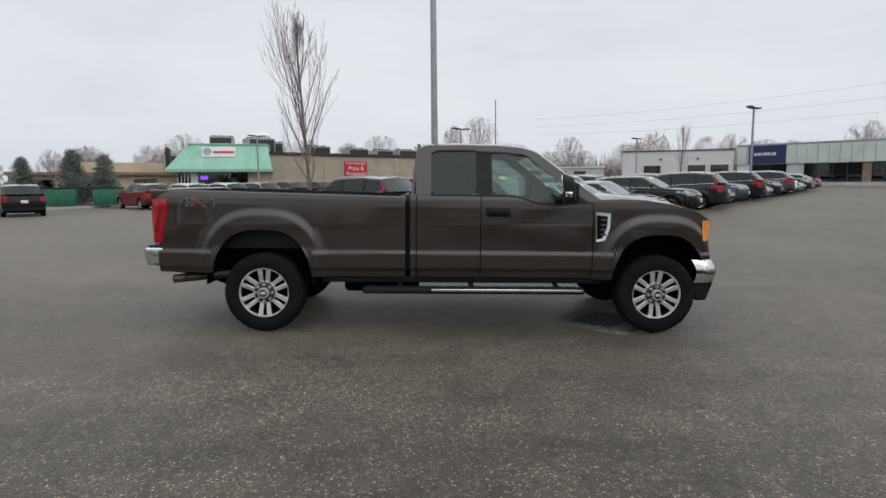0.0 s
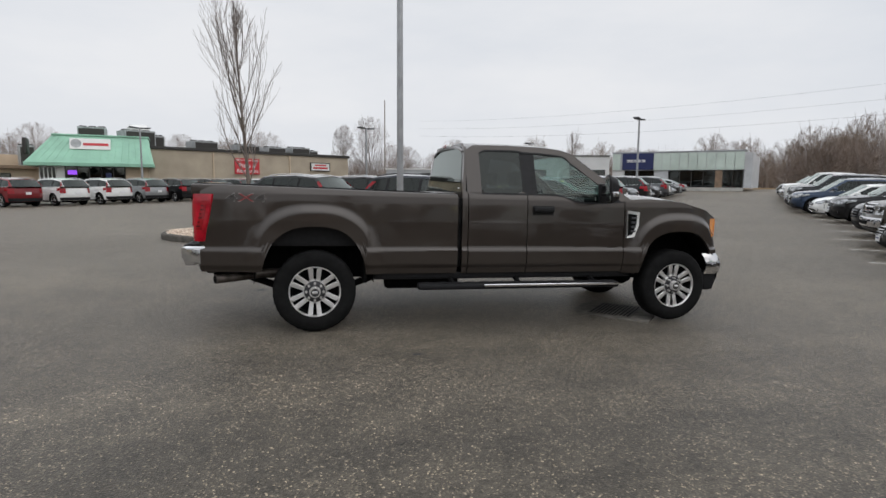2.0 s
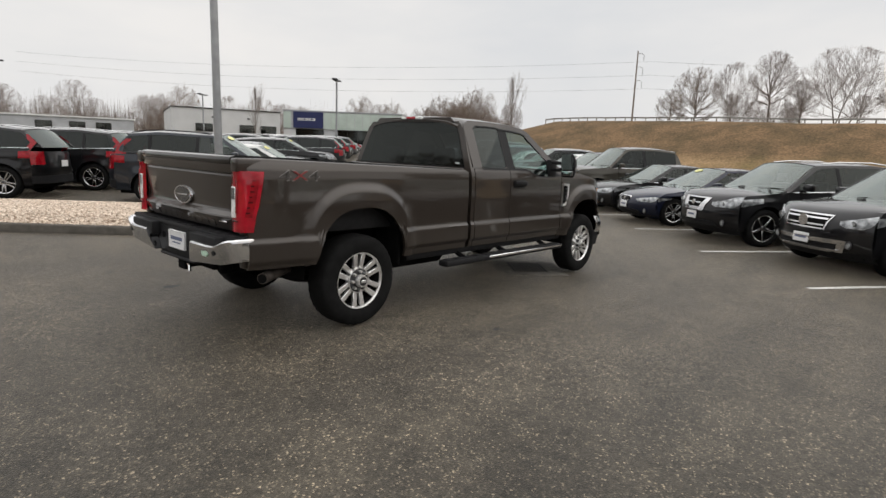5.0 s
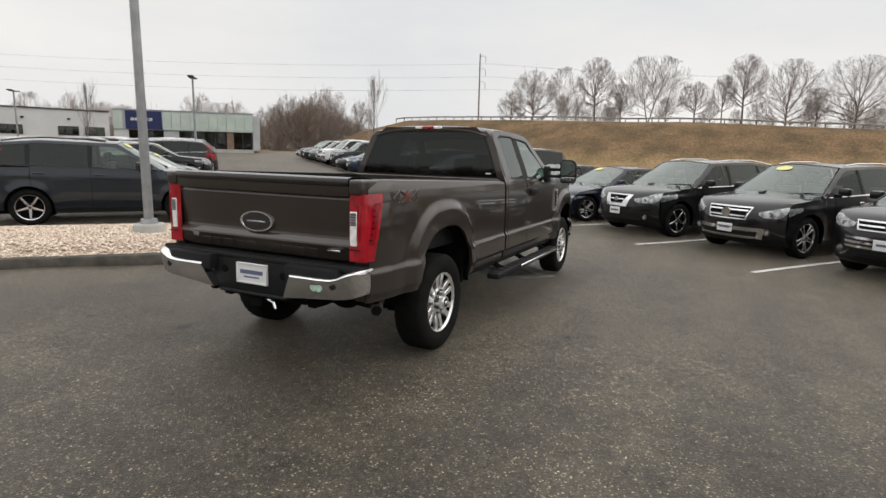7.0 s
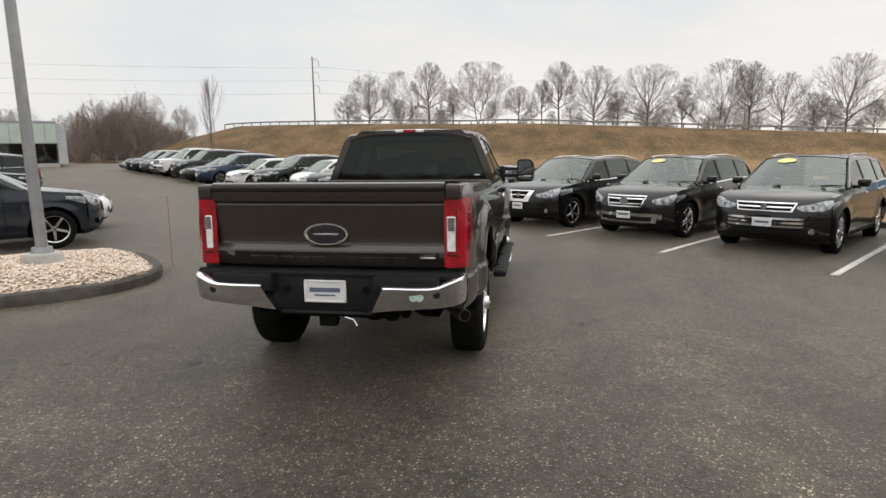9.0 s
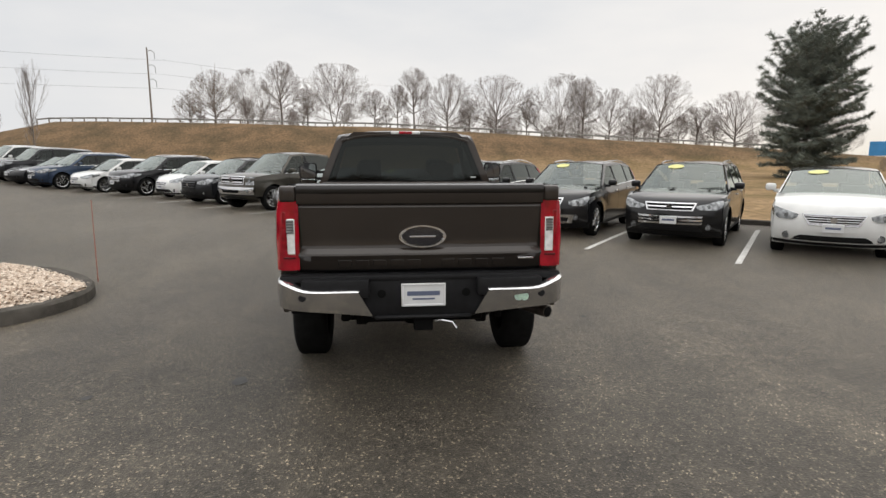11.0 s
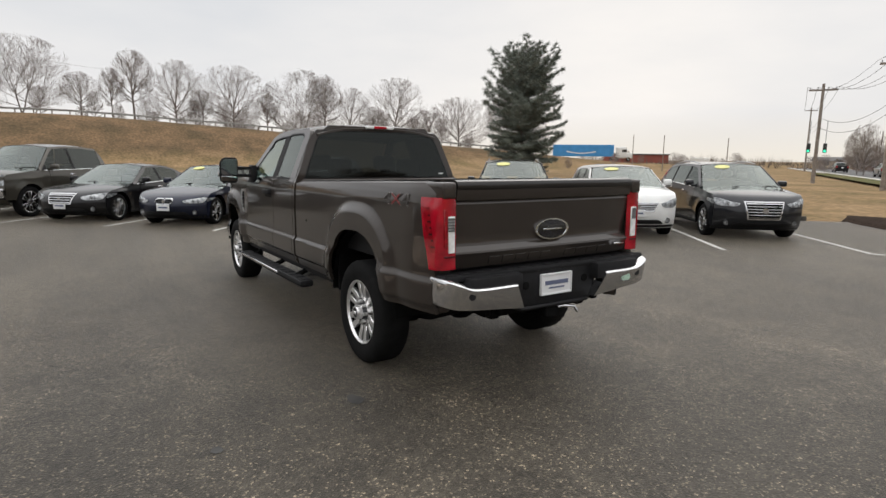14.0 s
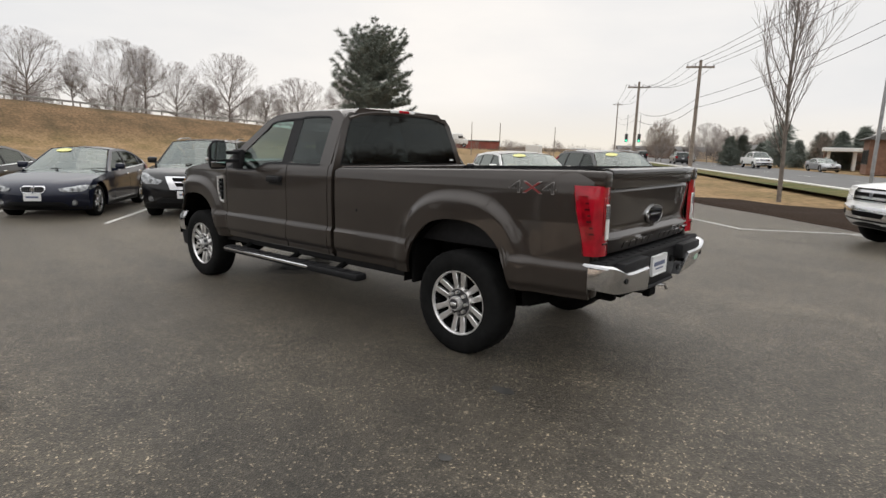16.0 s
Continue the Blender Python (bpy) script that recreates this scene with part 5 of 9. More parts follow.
# rear bumper
for sg in (-1, 1):
    plan = ((-0.985, 0.958, 0.745, 0.898), (-1.09, 0.966, 0.742, 0.898), (-1.18, 0.96, 0.738, 0.898), (-1.25, 0.932, 0.73, 0.893), (-1.282, 0.88, 0.716, 0.874), (-1.293, 0.79, 0.703, 0.840),
            (-1.298, 0.68, 0.694, 0.832), (-1.30, 0.56, 0.68, 0.832), (-1.30, 0.43, 0.662, 0.832))
    line_ = []
    for i in range(8):
        p0, p1, p2, p3 = plan[max(0, i - 1)], plan[i], plan[i + 1], plan[min(8, i + 2)]
        for k in range(4):
            u = k / 4
            line_.append([0.5 * (2 * b_ + (c_ - a_) * u + (2 * a_ - 5 * b_ + 4 * c_ - d_) * u * u + (3 * b_ - a_ - 3 * c_ + d_) * u ** 3) for a_, b_, c_, d_ in zip(p0, p1, p2, p3)])
    line_.append(list(plan[8]))
    rows = []
    for j in range(9):
        f = j / 8
        r = []
        for i, (x, y, zl, zt_) in enumerate(line_):
            w = min(1.0, max(0.0, (i - 8) / 8))
            inner = max(0.0, (i - 24) / 8) * 0.09 * (1 - f)
            bow = 0.003 * math.sin(math.pi * f)
            r.append((x + 0.04 * (1 - f) * (0.3 + 0.7 * w) - bow * w, sg * (y - inner + bow * (1 - w)), zl + (zt_ - zl) * f))
        rows.append(r)
    rows.append([(x + 0.012 * min(1.0, i / 10), sg * (y - 0.006), zt_ + 0.012) for i, (x, y, zl, zt_) in enumerate(line_)])
    rows.append([(x + 0.034 * min(1.0, i / 10), sg * (y - 0.02), zt_ + 0.017) for i, (x, y, zl, zt_) in enumerate(line_)])
    bp = part("bumper_end", rim_in(grid(rows), (0.08, 0, 0)), M_CHROME, truck, "chrome rear bumper end")
    b = bmesh.new()
    cyl((-1.265, sg * 0.79, 0.80), (-1.287, sg * 0.79, 0.80), 0.024, n=14, bm=b)
    part("parking_sensor", b, M_BLACKPL, bp)
    if sg < 0:
        M_GREENST = material("pale_green_sticker", (0.45, 0.62, 0.5), 0.5, vary=0.25, scale=60)
        b = bmesh.new()
        for dy in (-0.02, 0.02):
            cyl((-1.275, -0.655 + dy, 0.78), (-1.2905, -0.655 + dy, 0.78), 0.028, n=14, bm=b)
        part("round_sticker", b, M_GREENST, bp, "small pale green sticker")
pad = box(-1.298, -1.0, -0.945, 0.945, 0.885, 0.93, 0.015, 2)
for v in pad.verts:
    if abs(v.co.y) > 0.88 and v.co.x < -1.1:
        v.co.x += 0.09
for sg in (-1, 1):
    box(-1.272, -1.05, min(sg * 0.36, sg * 0.8), max(sg * 0.36, sg * 0.8), 0.79, 0.91, 0.014, 2, pad)
part("bumper_pad", pad, M_BLACKPL, truck, "black ribbed bumper step pad")
for k in range(16):
    y = -0.9 + k * 0.12
    part("pad_rib", box(-1.20, -1.16, y - 0.035, y + 0.035, 0.929, 0.934), M_BLACKPL, truck)
part("bumper_centre", prism([(-0.46, 0.90), (0.46, 0.90), (0.36, 0.635), (-0.36, 0.635)], "x", -1.2, -1.0, 0.012), M_BLACKPL, truck, "black plastic bumper centre")
part("bumper_lip", box(-1.222, -1.13, -0.33, 0.33, 0.625, 0.65, 0.01), M_BLACKPL, truck)
plate = part("licence_plate", box(-1.216, -1.19, -0.14, 0.14, 0.722, 0.858, 0.005), M_WHITE, truck, "white dealer plate with printed bars")
part("plate_bar", box(-1.2185, -1.21, -0.11, 0.11, 0.785, 0.815), M_BLUEBAR, plate)
part("plate_bar", box(-1.2185, -1.21, -0.075, 0.075, 0.757, 0.768), M_BLUEBAR, plate)
pf = bmesh.new()
for y0, y1, z0, z1 in ((-0.148, 0.148, 0.712, 0.727), (-0.148, 0.148, 0.853, 0.866), (-0.149, -0.135, 0.712, 0.866), (0.135, 0.149, 0.712, 0.866)):
    box(-1.221, -1.192, y0, y1, z0, z1, 0.003, 1, pf)
part("plate_frame", pf, M_WHITE, plate)
for y in (0.28, -0.29):
    b = bmesh.new()
    cyl((-1.19, y, 0.80), (-1.207, y, 0.80), 0.028, n=16, bm=b)
    part("bumper_socket", b, M_DARK, truck)

for ob in [o for o in bpy.data.objects if o.parent is truck and o.name.split(".")[0] in ("bumper_end", "bumper_pad", "pad_rib", "bumper_centre", "bumper_lip", "licence_plate", "bumper_socket")]:
    ob.matrix_basis = Matrix.Translation((0, 0, -0.027)) @ ob.matrix_basis

# hitch, tailpipe and underside
hb = box(-1.16, -0.7, -0.05, 0.05, 0.52, 0.62, 0.006)
box(-1.18, -1.12, -0.065, 0.065, 0.505, 0.635, 0.008, 1, hb)
box(-1.10, -1.0, -0.42, 0.42, 0.55, 0.62, 0.01, 1, hb)
part("hitch_receiver", hb, M_DARK, truck)
part("hitch_pin", pipe([(-1.14, -0.02, 0.565), (-1.17, -0.12, 0.575), (-1.2, -0.20, 0.565), (-1.21, -0.225, 0.525)], 0.012, 8), M_CHROME, truck, "bright bent hitch pin")
tp = pipe([(-0.2, -0.56, 0.57), (-0.5, -0.68, 0.575), (-0.78, -0.83, 0.56), (-0.96, -0.935, 0.555)], 0.045, 14)
part("tailpipe", tp, material("sooty_pipe_steel", (0.1, 0.085, 0.075), 0.5, 0.6, vary=0.4, scale=14), truck, "dull sooty steel tailpipe")
q = bmesh.new()
cyl((-0.958, -0.934, 0.555), (-0.962, -0.9365, 0.555), 0.038, n=14, bm=q)
part("tailpipe_mouth", q, M_DARK, truck)
for sg in (-1, 1):
    part("frame_rail", box(-1.05, 4.6, min(sg * 0.38, sg * 0.46), max(sg * 0.38, sg * 0.46), 0.52, 0.70, 0.01), M_DARK, truck)
    part("leaf_spring", pipe([(-0.75, sg * 0.55, 0.55), (-0.4, sg * 0.55, 0.42), (0, sg * 0.55, 0.36), (0.4, sg * 0.55, 0.42), (0.75, sg * 0.55, 0.55)], 0.04, 6), M_DARK, truck)
    part("mud_liner", box(0.50, 0.53, min(sg * 0.62, sg * 0.95), max(sg * 0.62, sg * 0.95), 0.5, 0.95), M_DARK, truck)
    part("tow_bracket", box(-1.10, -1.0, min(sg * 0.5, sg * 0.56), max(sg * 0.5, sg * 0.56), 0.56, 0.66, 0.01), M_DARK, truck)
for xx in (0.0, 4.17):
    b = bmesh.new()
    cyl((xx, -0.8, 0.42), (xx, 0.8, 0.42), 0.05, n=10, bm=b)
    bmesh.ops.create_uvsphere(b, u_segments=14, v_segments=8, radius=0.19, matrix=Matrix.Translation((xx, 0.0 if xx < 1 else 0.25, 0.42)))
    part("axle", b, M_DARK, truck)
# slab made wide and low, unseen, to keep light from under the truck
part("underbody", box(0.55, 4.4, -0.78, 0.78, 0.52, 0.66, 0.02), M_DARK, truck)
part("fuel_tank", box(0.6, 1.9, 0.12, 0.72, 0.46, 0.62, 0.05, 2), M_DARK, truck)
part("gearbox", box(2.2, 3.3, -0.2, 0.24, 0.42, 0.6, 0.05, 2), M_DARK, truck)
for sg in (-1, 1):
    part("rocker", box(0.60, 3.62, min(sg * 0.82, sg * 0.945), max(sg * 0.82, sg * 0.945), 0.53, 0.605, 0.015, 2), M_BLACKPL, truck)
b = bmesh.new()
for k in range(4):
    box(0.28, 0.285, -0.62 - 0.05 * k - 0.04, -0.62 - 0.05 * k, 0.60 + 0.02 * k, 0.66 + 0.02 * k, 0.0, 1, b)
part("hanging_tag", b, M_WHITE, truck, "pale paper tag under the bed")
part("spare_wheel", moved(lathe([(0.12, -0.1), (0.25, -0.1), (0.34, -0.085), (0.375, -0.03), (0.375, 0.03), (0.34, 0.085), (0.2, 0.1)], 28), Matrix.Translation((-0.6, 0, 0.6)) @ Matrix.Rotation(radians(90), 4, "X")), M_RUBBER, truck)
# unseen silencer, added as mass that blocks low light under the truck
part("silencer", moved(lathe([(0.001, -0.42), (0.1, -0.42), (0.125, -0.39), (0.125, 0.39), (0.1, 0.42), (0.001, 0.42)], 16), Matrix.Translation((1.2, -0.45, 0.47)) @ Matrix.Rotation(radians(90), 4, "Z")), M_DARK, truck)
for sg in (-1, 1):
    b = bmesh.new()
    cyl((-0.12, sg * 0.62, 0.38), (-0.32, sg * 0.5, 0.78), 0.032, n=10, bm=b)
    part("shock_absorber", b, M_DARK, truck)
    part("spring_clamp", box(-0.1, 0.1, min(sg * 0.49, sg * 0.61), max(sg * 0.49, sg * 0.61), 0.3, 0.36, 0.012), M_DARK, truck)

# cab
belt_t = lambda x: lerp(T_BELT, x)
top_t = lambda x: lerp(T_TOP, x)
floor_t = lambda x: 0.60
part_gap = 0.005
t_flank("cab_corner", spread(1.535, 1.60 - part_gap, 3), floor_t, lambda x: 1.47, 46, M_TRUCK)
t_flank("rear_door", t_steps(1.60 + part_gap, 2.272 - part_gap), floor_t, lambda x: belt_t(x) + 0.005, 46, M_TRUCK)
t_flank("front_door", t_steps(2.272 + part_gap, 3.452 - part_gap), floor_t, lambda x: belt_t(x) + 0.005, 46, M_TRUCK)
t_flank("wing", t_steps(3.452 + part_gap, 4.745), lambda x: arch_low(x, 0.58 if x < 4.4 else 0.80), lambda x: lerp(T_HOOD, x), 46, M_TRUCK)
# door frames, pillars and windows
REAR_W, FRONT_W = (1.752, 2.225), (2.392, 3.24)
lo_rw = lambda x: belt_t(x) + 0.012 + 0.035 * max(0, 1 - (x - REAR_W[0]) / 0.05) ** 2 + 0.03 * max(0, 1 - (REAR_W[1] - x) / 0.05) ** 2
hi_rw = lambda x: top_t(x) - 0.062 - 0.03 * max(0, 1 - (x - REAR_W[0]) / 0.05) ** 2
lo_fw = lambda x: belt_t(x) + 0.012
hi_fw = lambda x: max(top_t(x) - 0.075 - (0.05 if x > 2.8 else 0), lo_fw(x) + 0.003)
xr = sorted(set(t_steps(*REAR_W) + spread(REAR_W[0], REAR_W[0] + 0.05, 5)))
xf = sorted(set(t_steps(*FRONT_W) + spread(2.7, 3.0, 8)))
t_flank("rear_door_window", xr, lo_rw, hi_rw, 4, M_TINT, 0.004, -0.006, "dark privacy glass", parent=None)
t_flank("front_door_window", xf, lo_fw, hi_fw, 4, M_CABGLASS, 0.004, -0.006)
t_flank("window_sill", spread(1.62, 2.268, 12), lambda x: belt_t(x) + 0.003, lambda x: lo_rw(x) if REAR_W[0] < x < REAR_W[1] else belt_t(x) + 0.012, 1, M_TRUCK)
t_flank("cab_pillar", spread(1.59, REAR_W[0], 5), lambda x: belt_t(x) + 0.003, top_t, 6, M_TRUCK)
t_flank("centre_pillar", spread(REAR_W[1], FRONT_W[0], 6), lambda x: belt_t(x) + 0.006, lambda x: hi_rw(x), 6, M_BLACKPL, 0.02, -0.003)
t_flank("roof_side", sorted(set(spread(REAR_W[0], 3.56, 40) + [3.3, 3.4, 3.5])), lambda x: hi_rw(x) if x < 2.25 else hi_fw(x), top_t, 3, M_TRUCK)
t_flank("window_seal", spread(REAR_W[0], 2.9, 18), lambda x: (hi_rw(x) if x < 2.25 else hi_fw(x)) - 0.006, lambda x: (hi_rw(x) if x < 2.25 else hi_fw(x)) + 0.012, 1, M_BLACKPL, 0.01, 0.003)
t_flank("belt_seal", spread(REAR_W[0], 3.24, 22), lambda x: belt_t(x) - 0.004, lambda x: belt_t(x) + 0.014, 1, M_BLACKPL, 0.01, 0.003)
t_flank("mirror_sail", spread(3.2, 3.45, 6), lambda x: belt_t(x) + 0.006, lambda x: max(hi_fw(x), belt_t(x) + 0.01), 2, M_BLACKPL, 0.01, 0.004)
# roof with a faint crown and rain channels
rows = []
for x in spread(1.575, 2.90, 16):
    w = truck_y(max(x, 1.6), top_t(max(x, 1.61)))
    w -= 0.065 * (max(0.0, 1.70 - x) / 0.125) ** 2
    zt = top_t(max(x, 1.60))
    up = top_t(max(x, 1.70)) + 0.048 * smooth01((x - 1.55) / 0.1) - zt
    rows.append([(x - (0.0 if x < 2.8 else 0) + (0.08 * (1 - t * t) * smooth01((x - 2.6) / 0.3)), t * w, zt + up * (1 - abs(t) ** 3.2)) for t in spread(-1, 1, 30)])
part("roof", rim_in(grid(rows), (0, 0, -0.02)), M_TRUCK, truck)
for y in (-0.45, -0.15, 0.15, 0.45):
    part("roof_rib", grid([[(x, y + dy, 2.026 - 0.03 * (abs(y) / 0.72) ** 2.5 * 1.6 + dz - 0.012 * abs((x - 2.1)) ** 2) for dy, dz in ((-0.04, 0.0), (-0.02, 0.008), (0.02, 0.008), (0.04, 0.0))] for x in spread(1.75, 2.6, 8)]), M_TRUCK, truck)
# back of the cab: frame and dark rear window
def back(y, z, off=0.0):
    return (1.545 + 0.05 * smooth01((z - 1.45) / 0.55)  - off, y, z)
def back_w(z):
    return truck_y(1.6, z) - 0.004 - 0.05 * max(0.0, (z - 1.84) / 0.13) ** 2
zs = spread(1.47, 1.955, 8)
for sg in (-1, 1):
    part("back_pillar", rim_in(grid([[back(sg * (back_w(z) - k * 0.027), z) for k in range(4)] for z in spread(1.44, 1.965, 9)]), (0.03, 0, 0)), M_TRUCK, truck)
part("back_header", rim_in(grid([[back(t * (back_w(z) - 0.07), z) for t in spread(-1, 1, 14)] for z in (1.955, 1.975, 2.0, 2.012)]), (0.03, 0, 0)), M_TRUCK, truck)
part("back_panel", rim_in(grid([[back(t * (back_w(max(z, 1.2)) if z < 1.45 else back_w(z)), z) for t in spread(-1, 1, 12)] for z in (0.62, 1.0, 1.3, 1.465)]), (0.03, 0, 0)), M_TRUCK, truck)
part("rear_window", grid([[back(t * (back_w(z) - 0.085), z, 0.004) for t in spread(-1, 1, 14)] for z in zs]), M_TINT, truck, "dark tinted rear window")
wf = bmesh.new()
grid([[back(t * (back_w(z) - 0.076), z, 0.002) for t in spread(-1, 1, 14)] for z in (1.462, 1.488)], wf)
grid([[back(t * (back_w(z) - 0.076), z, 0.002) for t in spread(-1, 1, 14)] for z in (1.942, 1.962)], wf)
for sg in (-1, 1):
    grid([[back(sg * (back_w(z) - 0.076), z, 0.002), back(sg * (back_w(z) - 0.1), z, 0.002)] for z in spread(1.46, 1.962, 8)], wf)
part("rear_window_frit", wf, M_BLACKPL, truck)
part("window_sticker", box(1.538, 1.541, -0.80, -0.74, 1.50, 1.515), M_WHITE, truck)
ch = box(1.555, 1.60, -0.165, 0.165, 1.988, 2.02, 0.006, 1)
chm = part("high_brake_light", ch, M_LENS, truck, "roof brake light with clear ends")
part("red_centre", box(1.548, 1.59, -0.075, 0.075, 1.99, 2.018, 0.004), M_RED, chm)
# windscreen, bonnet, nose
rows = []
for i in range(9):
    f = i / 8
    d = 3.56 + (2.88 - 3.56) * f
    z = 1.40 + (1.925 - 1.40) * f
    w = truck_y(min(3.58, d), z) - 0.05
    rows.append([(d + (0.16 - 0.07 * f) * (1 - t * t), t * w, z + 0.045 * (1 - t * t) * (0.6 + 0.4 * f)) for t in spread(-1, 1, 16)])
part("windscreen", grid(rows), M_CABGLASS, truck)
# black filler stands for the shade in the gap between bed and cab
part("gap_panel", box(1.478, 1.54, -0.93, 0.93, 0.66, 1.40), M_SEAM, truck)
rows = []
for x, z in ((3.50, 1.475), (3.75, 1.49), (4.0, 1.475), (4.3, 1.43), (4.55, 1.365), (4.70, 1.30), (4.77, 1.24)):
    w = truck_y(min(x, 4.74), lerp(T_HOOD, x)) - 0.012
    e = lerp(T_HOOD, x) + 0.006
    rows.append([(x - 0.05 * t * t * smooth01((x - 4.4) / 0.3), t * w, e + (z - e) * (1 - abs(t) ** 3)) for t in spread(-1, 1, 24)])
part("bonnet", rim_in(grid(rows), (0, 0, -0.03)), M_TRUCK, truck)
gr = part("grille", box(4.66, 4.775, -0.62, 0.62, 0.83, 1.235, 0.03, 2), M_CHROME, truck)
for k in range(2):
    part("grille_bar", box(4.77, 4.795, -0.6, 0.6, 0.93 + 0.14 * k, 1.02 + 0.14 * k, 0.01), M_DARK, gr)
for sg in (-1, 1):
    hl = part("headlight", box(4.60, 4.765, min(sg * 0.6, sg * 0.875), max(sg * 0.6, sg * 0.875), 0.985, 1.225, 0.03, 2), M_HEAD, truck)
    am = rim_in(grid([[(x, sg * (truck_y(x, z) + 0.006), z) for x in spread(4.64, 4.748, 4)] for z in spread(1.0, 1.215, 4)]), (0, -sg * 0.02, 0))
    part("amber_marker", am, M_AMBER, hl, "amber side marker lens")
    part("wing_front", rim_in(grid([[(4.745, sg * truck_y(4.745, z), z), (4.76, sg * 0.84, z), (4.765, sg * 0.6, z)] for z in (0.82, 0.9, 0.985)]), (-0.02, 0, 0)), M_TRUCK, truck)
    path = [(4.60, 0.985), (4.70, 0.985), (4.78, 0.955), (4.82, 0.88), (4.84, 0.7), (4.85, 0.4), (4.855, 0.0)]
    rows = [[(x + 0.035 * math.sin(math.pi * f) - 0.03 * f, sg * (y + 0.018 * math.sin(math.pi * f) - 0.02 * f), 0.555 + 0.245 * f) for x, y in path] for f in spread(0, 1, 10)]
    rows.append([(x - 0.08, sg * (y - 0.07), 0.808) for x, y in path])
    part("front_bumper", rim_in(grid(rows), (-0.04, 0, 0)), M_CHROME, truck, "chrome front bumper")
    part("air_dam", prism([(4.55, 0.57), (4.79, 0.57), (4.72, 0.36), (4.62, 0.35)], "y", min(sg * 0.3, sg * 0.95), max(sg * 0.3, sg * 0.95), 0.01), M_BLACKPL, truck)
    # wing vent badge
    vb = bmesh.new()
    out = [(3.475, 1.30), (3.63, 1.285), (3.625, 1.13), (3.575, 1.0), (3.485, 0.985)]
    pts = [[(x, sg * (truck_y(x, z) + o), z) for x, z in out] for o in (0.0, 0.024)]
    grid([p + p[:1] for p in pts], vb)
    inn = [(3.483, 1.266), (3.598, 1.254), (3.594, 1.145), (3.548, 1.025), (3.49, 1.012)]
    a = [vb.verts.new((x, sg * (truck_y(x, z) + 0.024), z)) for x, z in out]
    b = [vb.verts.new((x, sg * (truck_y(x, z) + 0.02), z)) for x, z in inn]
    for i in range(5):
        vb.faces.new((a[i], a[(i + 1) % 5], b[(i + 1) % 5], b[i]))
    vt = part("wing_vent", vb, M_BRIGHTALLOY, truck, "chrome-framed wing vent badge", smooth=20)
    vi = bmesh.new()
    vi.faces.new([vi.verts.new((x, sg * (truck_y(x, z) + 0.012), z)) for x, z in inn])
    part("vent_mesh", vi, M_DARK, vt)
    for k in range(4):
        z = 1.215 - 0.05 * k
        part("vent_bar", box(3.53, 3.585, min(sg * 1.012, sg * 1.03), max(sg * 1.012, sg * 1.03), z - 0.012, z + 0.012, 0.003), M_ALLOYD, vt)
    # door handles
    for x0, x1, zz, nm in ((2.335, 2.575, 1.29, "door_handle"),):
        y0 = truck_y(2.45, zz)
        # flat black patch paints the shade of the recess behind the handle
        part("handle_cup", box(x0 - 0.005, x1 + 0.005, min(sg * (y0 - 0.01), sg * (y0 + 0.004)), max(sg * (y0 - 0.01), sg * (y0 + 0.004)), zz - 0.055, zz + 0.045, 0.004), M_SEAM, truck)
        part(nm, box(x0, x1, min(sg * (y0 + 0.01), sg * (y0 + 0.045)), max(sg * (y0 + 0.01), sg * (y0 + 0.045)), zz - 0.02, zz + 0.035, 0.012, 2), M_BLACKPL, truck)
    # towing mirror
    def shield(inset, z0, z1, r_top):
        """Outline of the mirror's face, with a large radius at its outer top corner."""
        out_ = []
        for cy, cz, r_, a0 in ((1.40, z1, r_top, 0), (1.17, z1, 0.045, 90), (1.17, z0, 0.04, 180), (1.40, z0, 0.055, 270)):
            r_ = max(0.006, r_ - inset)
            oy = cy - inset - r_ if cy > 1.3 else cy + inset + r_
            oz = cz - inset - r_ if a0 < 180 else cz + inset + r_
            out_ += [(sg * (oy + r_ * math.cos(radians(a0 + k * 18))), oz + r_ * math.sin(radians(a0 + k * 18))) for k in range(6)]
        return out_
    mh = prism(shield(0, 1.385, 1.69, 0.085), "x", 3.09, 3.20, 0.012)
    for v in mh.verts:
        if v.co.x > 3.17:
            v.co.y -= sg * 0.03 * (1 if abs(v.co.y) > 1.3 else -1)
            v.co.z += -0.035 if v.co.z > 1.54 else 0.035
    mshear(mh, sg)
    mirror = part("door_mirror", mh, M_BLACKPL, truck, "black telescopic towing mirror")
    part("mirror_glass", mshear(prism(shield(0.018, 1.462, 1.69, 0.085), "x", 3.082, 3.092), sg), M_MIRROR, mirror)
    part("mirror_spot_glass", mshear(box(3.082, 3.09, min(sg * 1.19, sg * 1.38), max(sg * 1.19, sg * 1.38), 1.405, 1.465, 0.004), sg), M_MIRROR, mirror)
    part("mirror_lamp", mshear(box(3.11, 3.18, min(sg * 1.385, sg * 1.405), max(sg * 1.385, sg * 1.405), 1.46, 1.51, 0.004), sg), M_CHROME, mirror)
    for zz in (1.47, 1.56):
        part("mirror_arm", box(3.15, 3.2, min(sg * 0.95, sg * 1.2), max(sg * 0.95, sg * 1.2), zz - 0.02, zz + 0.02, 0.008), M_BLACKPL, mirror)
    part("mirror_base", box(3.13, 3.30, min(sg * 0.93, sg * 1.0), max(sg * 0.93, sg * 1.0), 1.38, 1.6, 0.02, 2), M_BLACKPL, mirror)
    # running board
    bd = box(1.05, 3.36, min(sg * 0.99, sg * 1.125), max(sg * 0.99, sg * 1.125), 0.44, 0.505, 0.02, 2)
    board = part("running_board", bd, M_BLACKPL, truck, "black running board with bright strip")
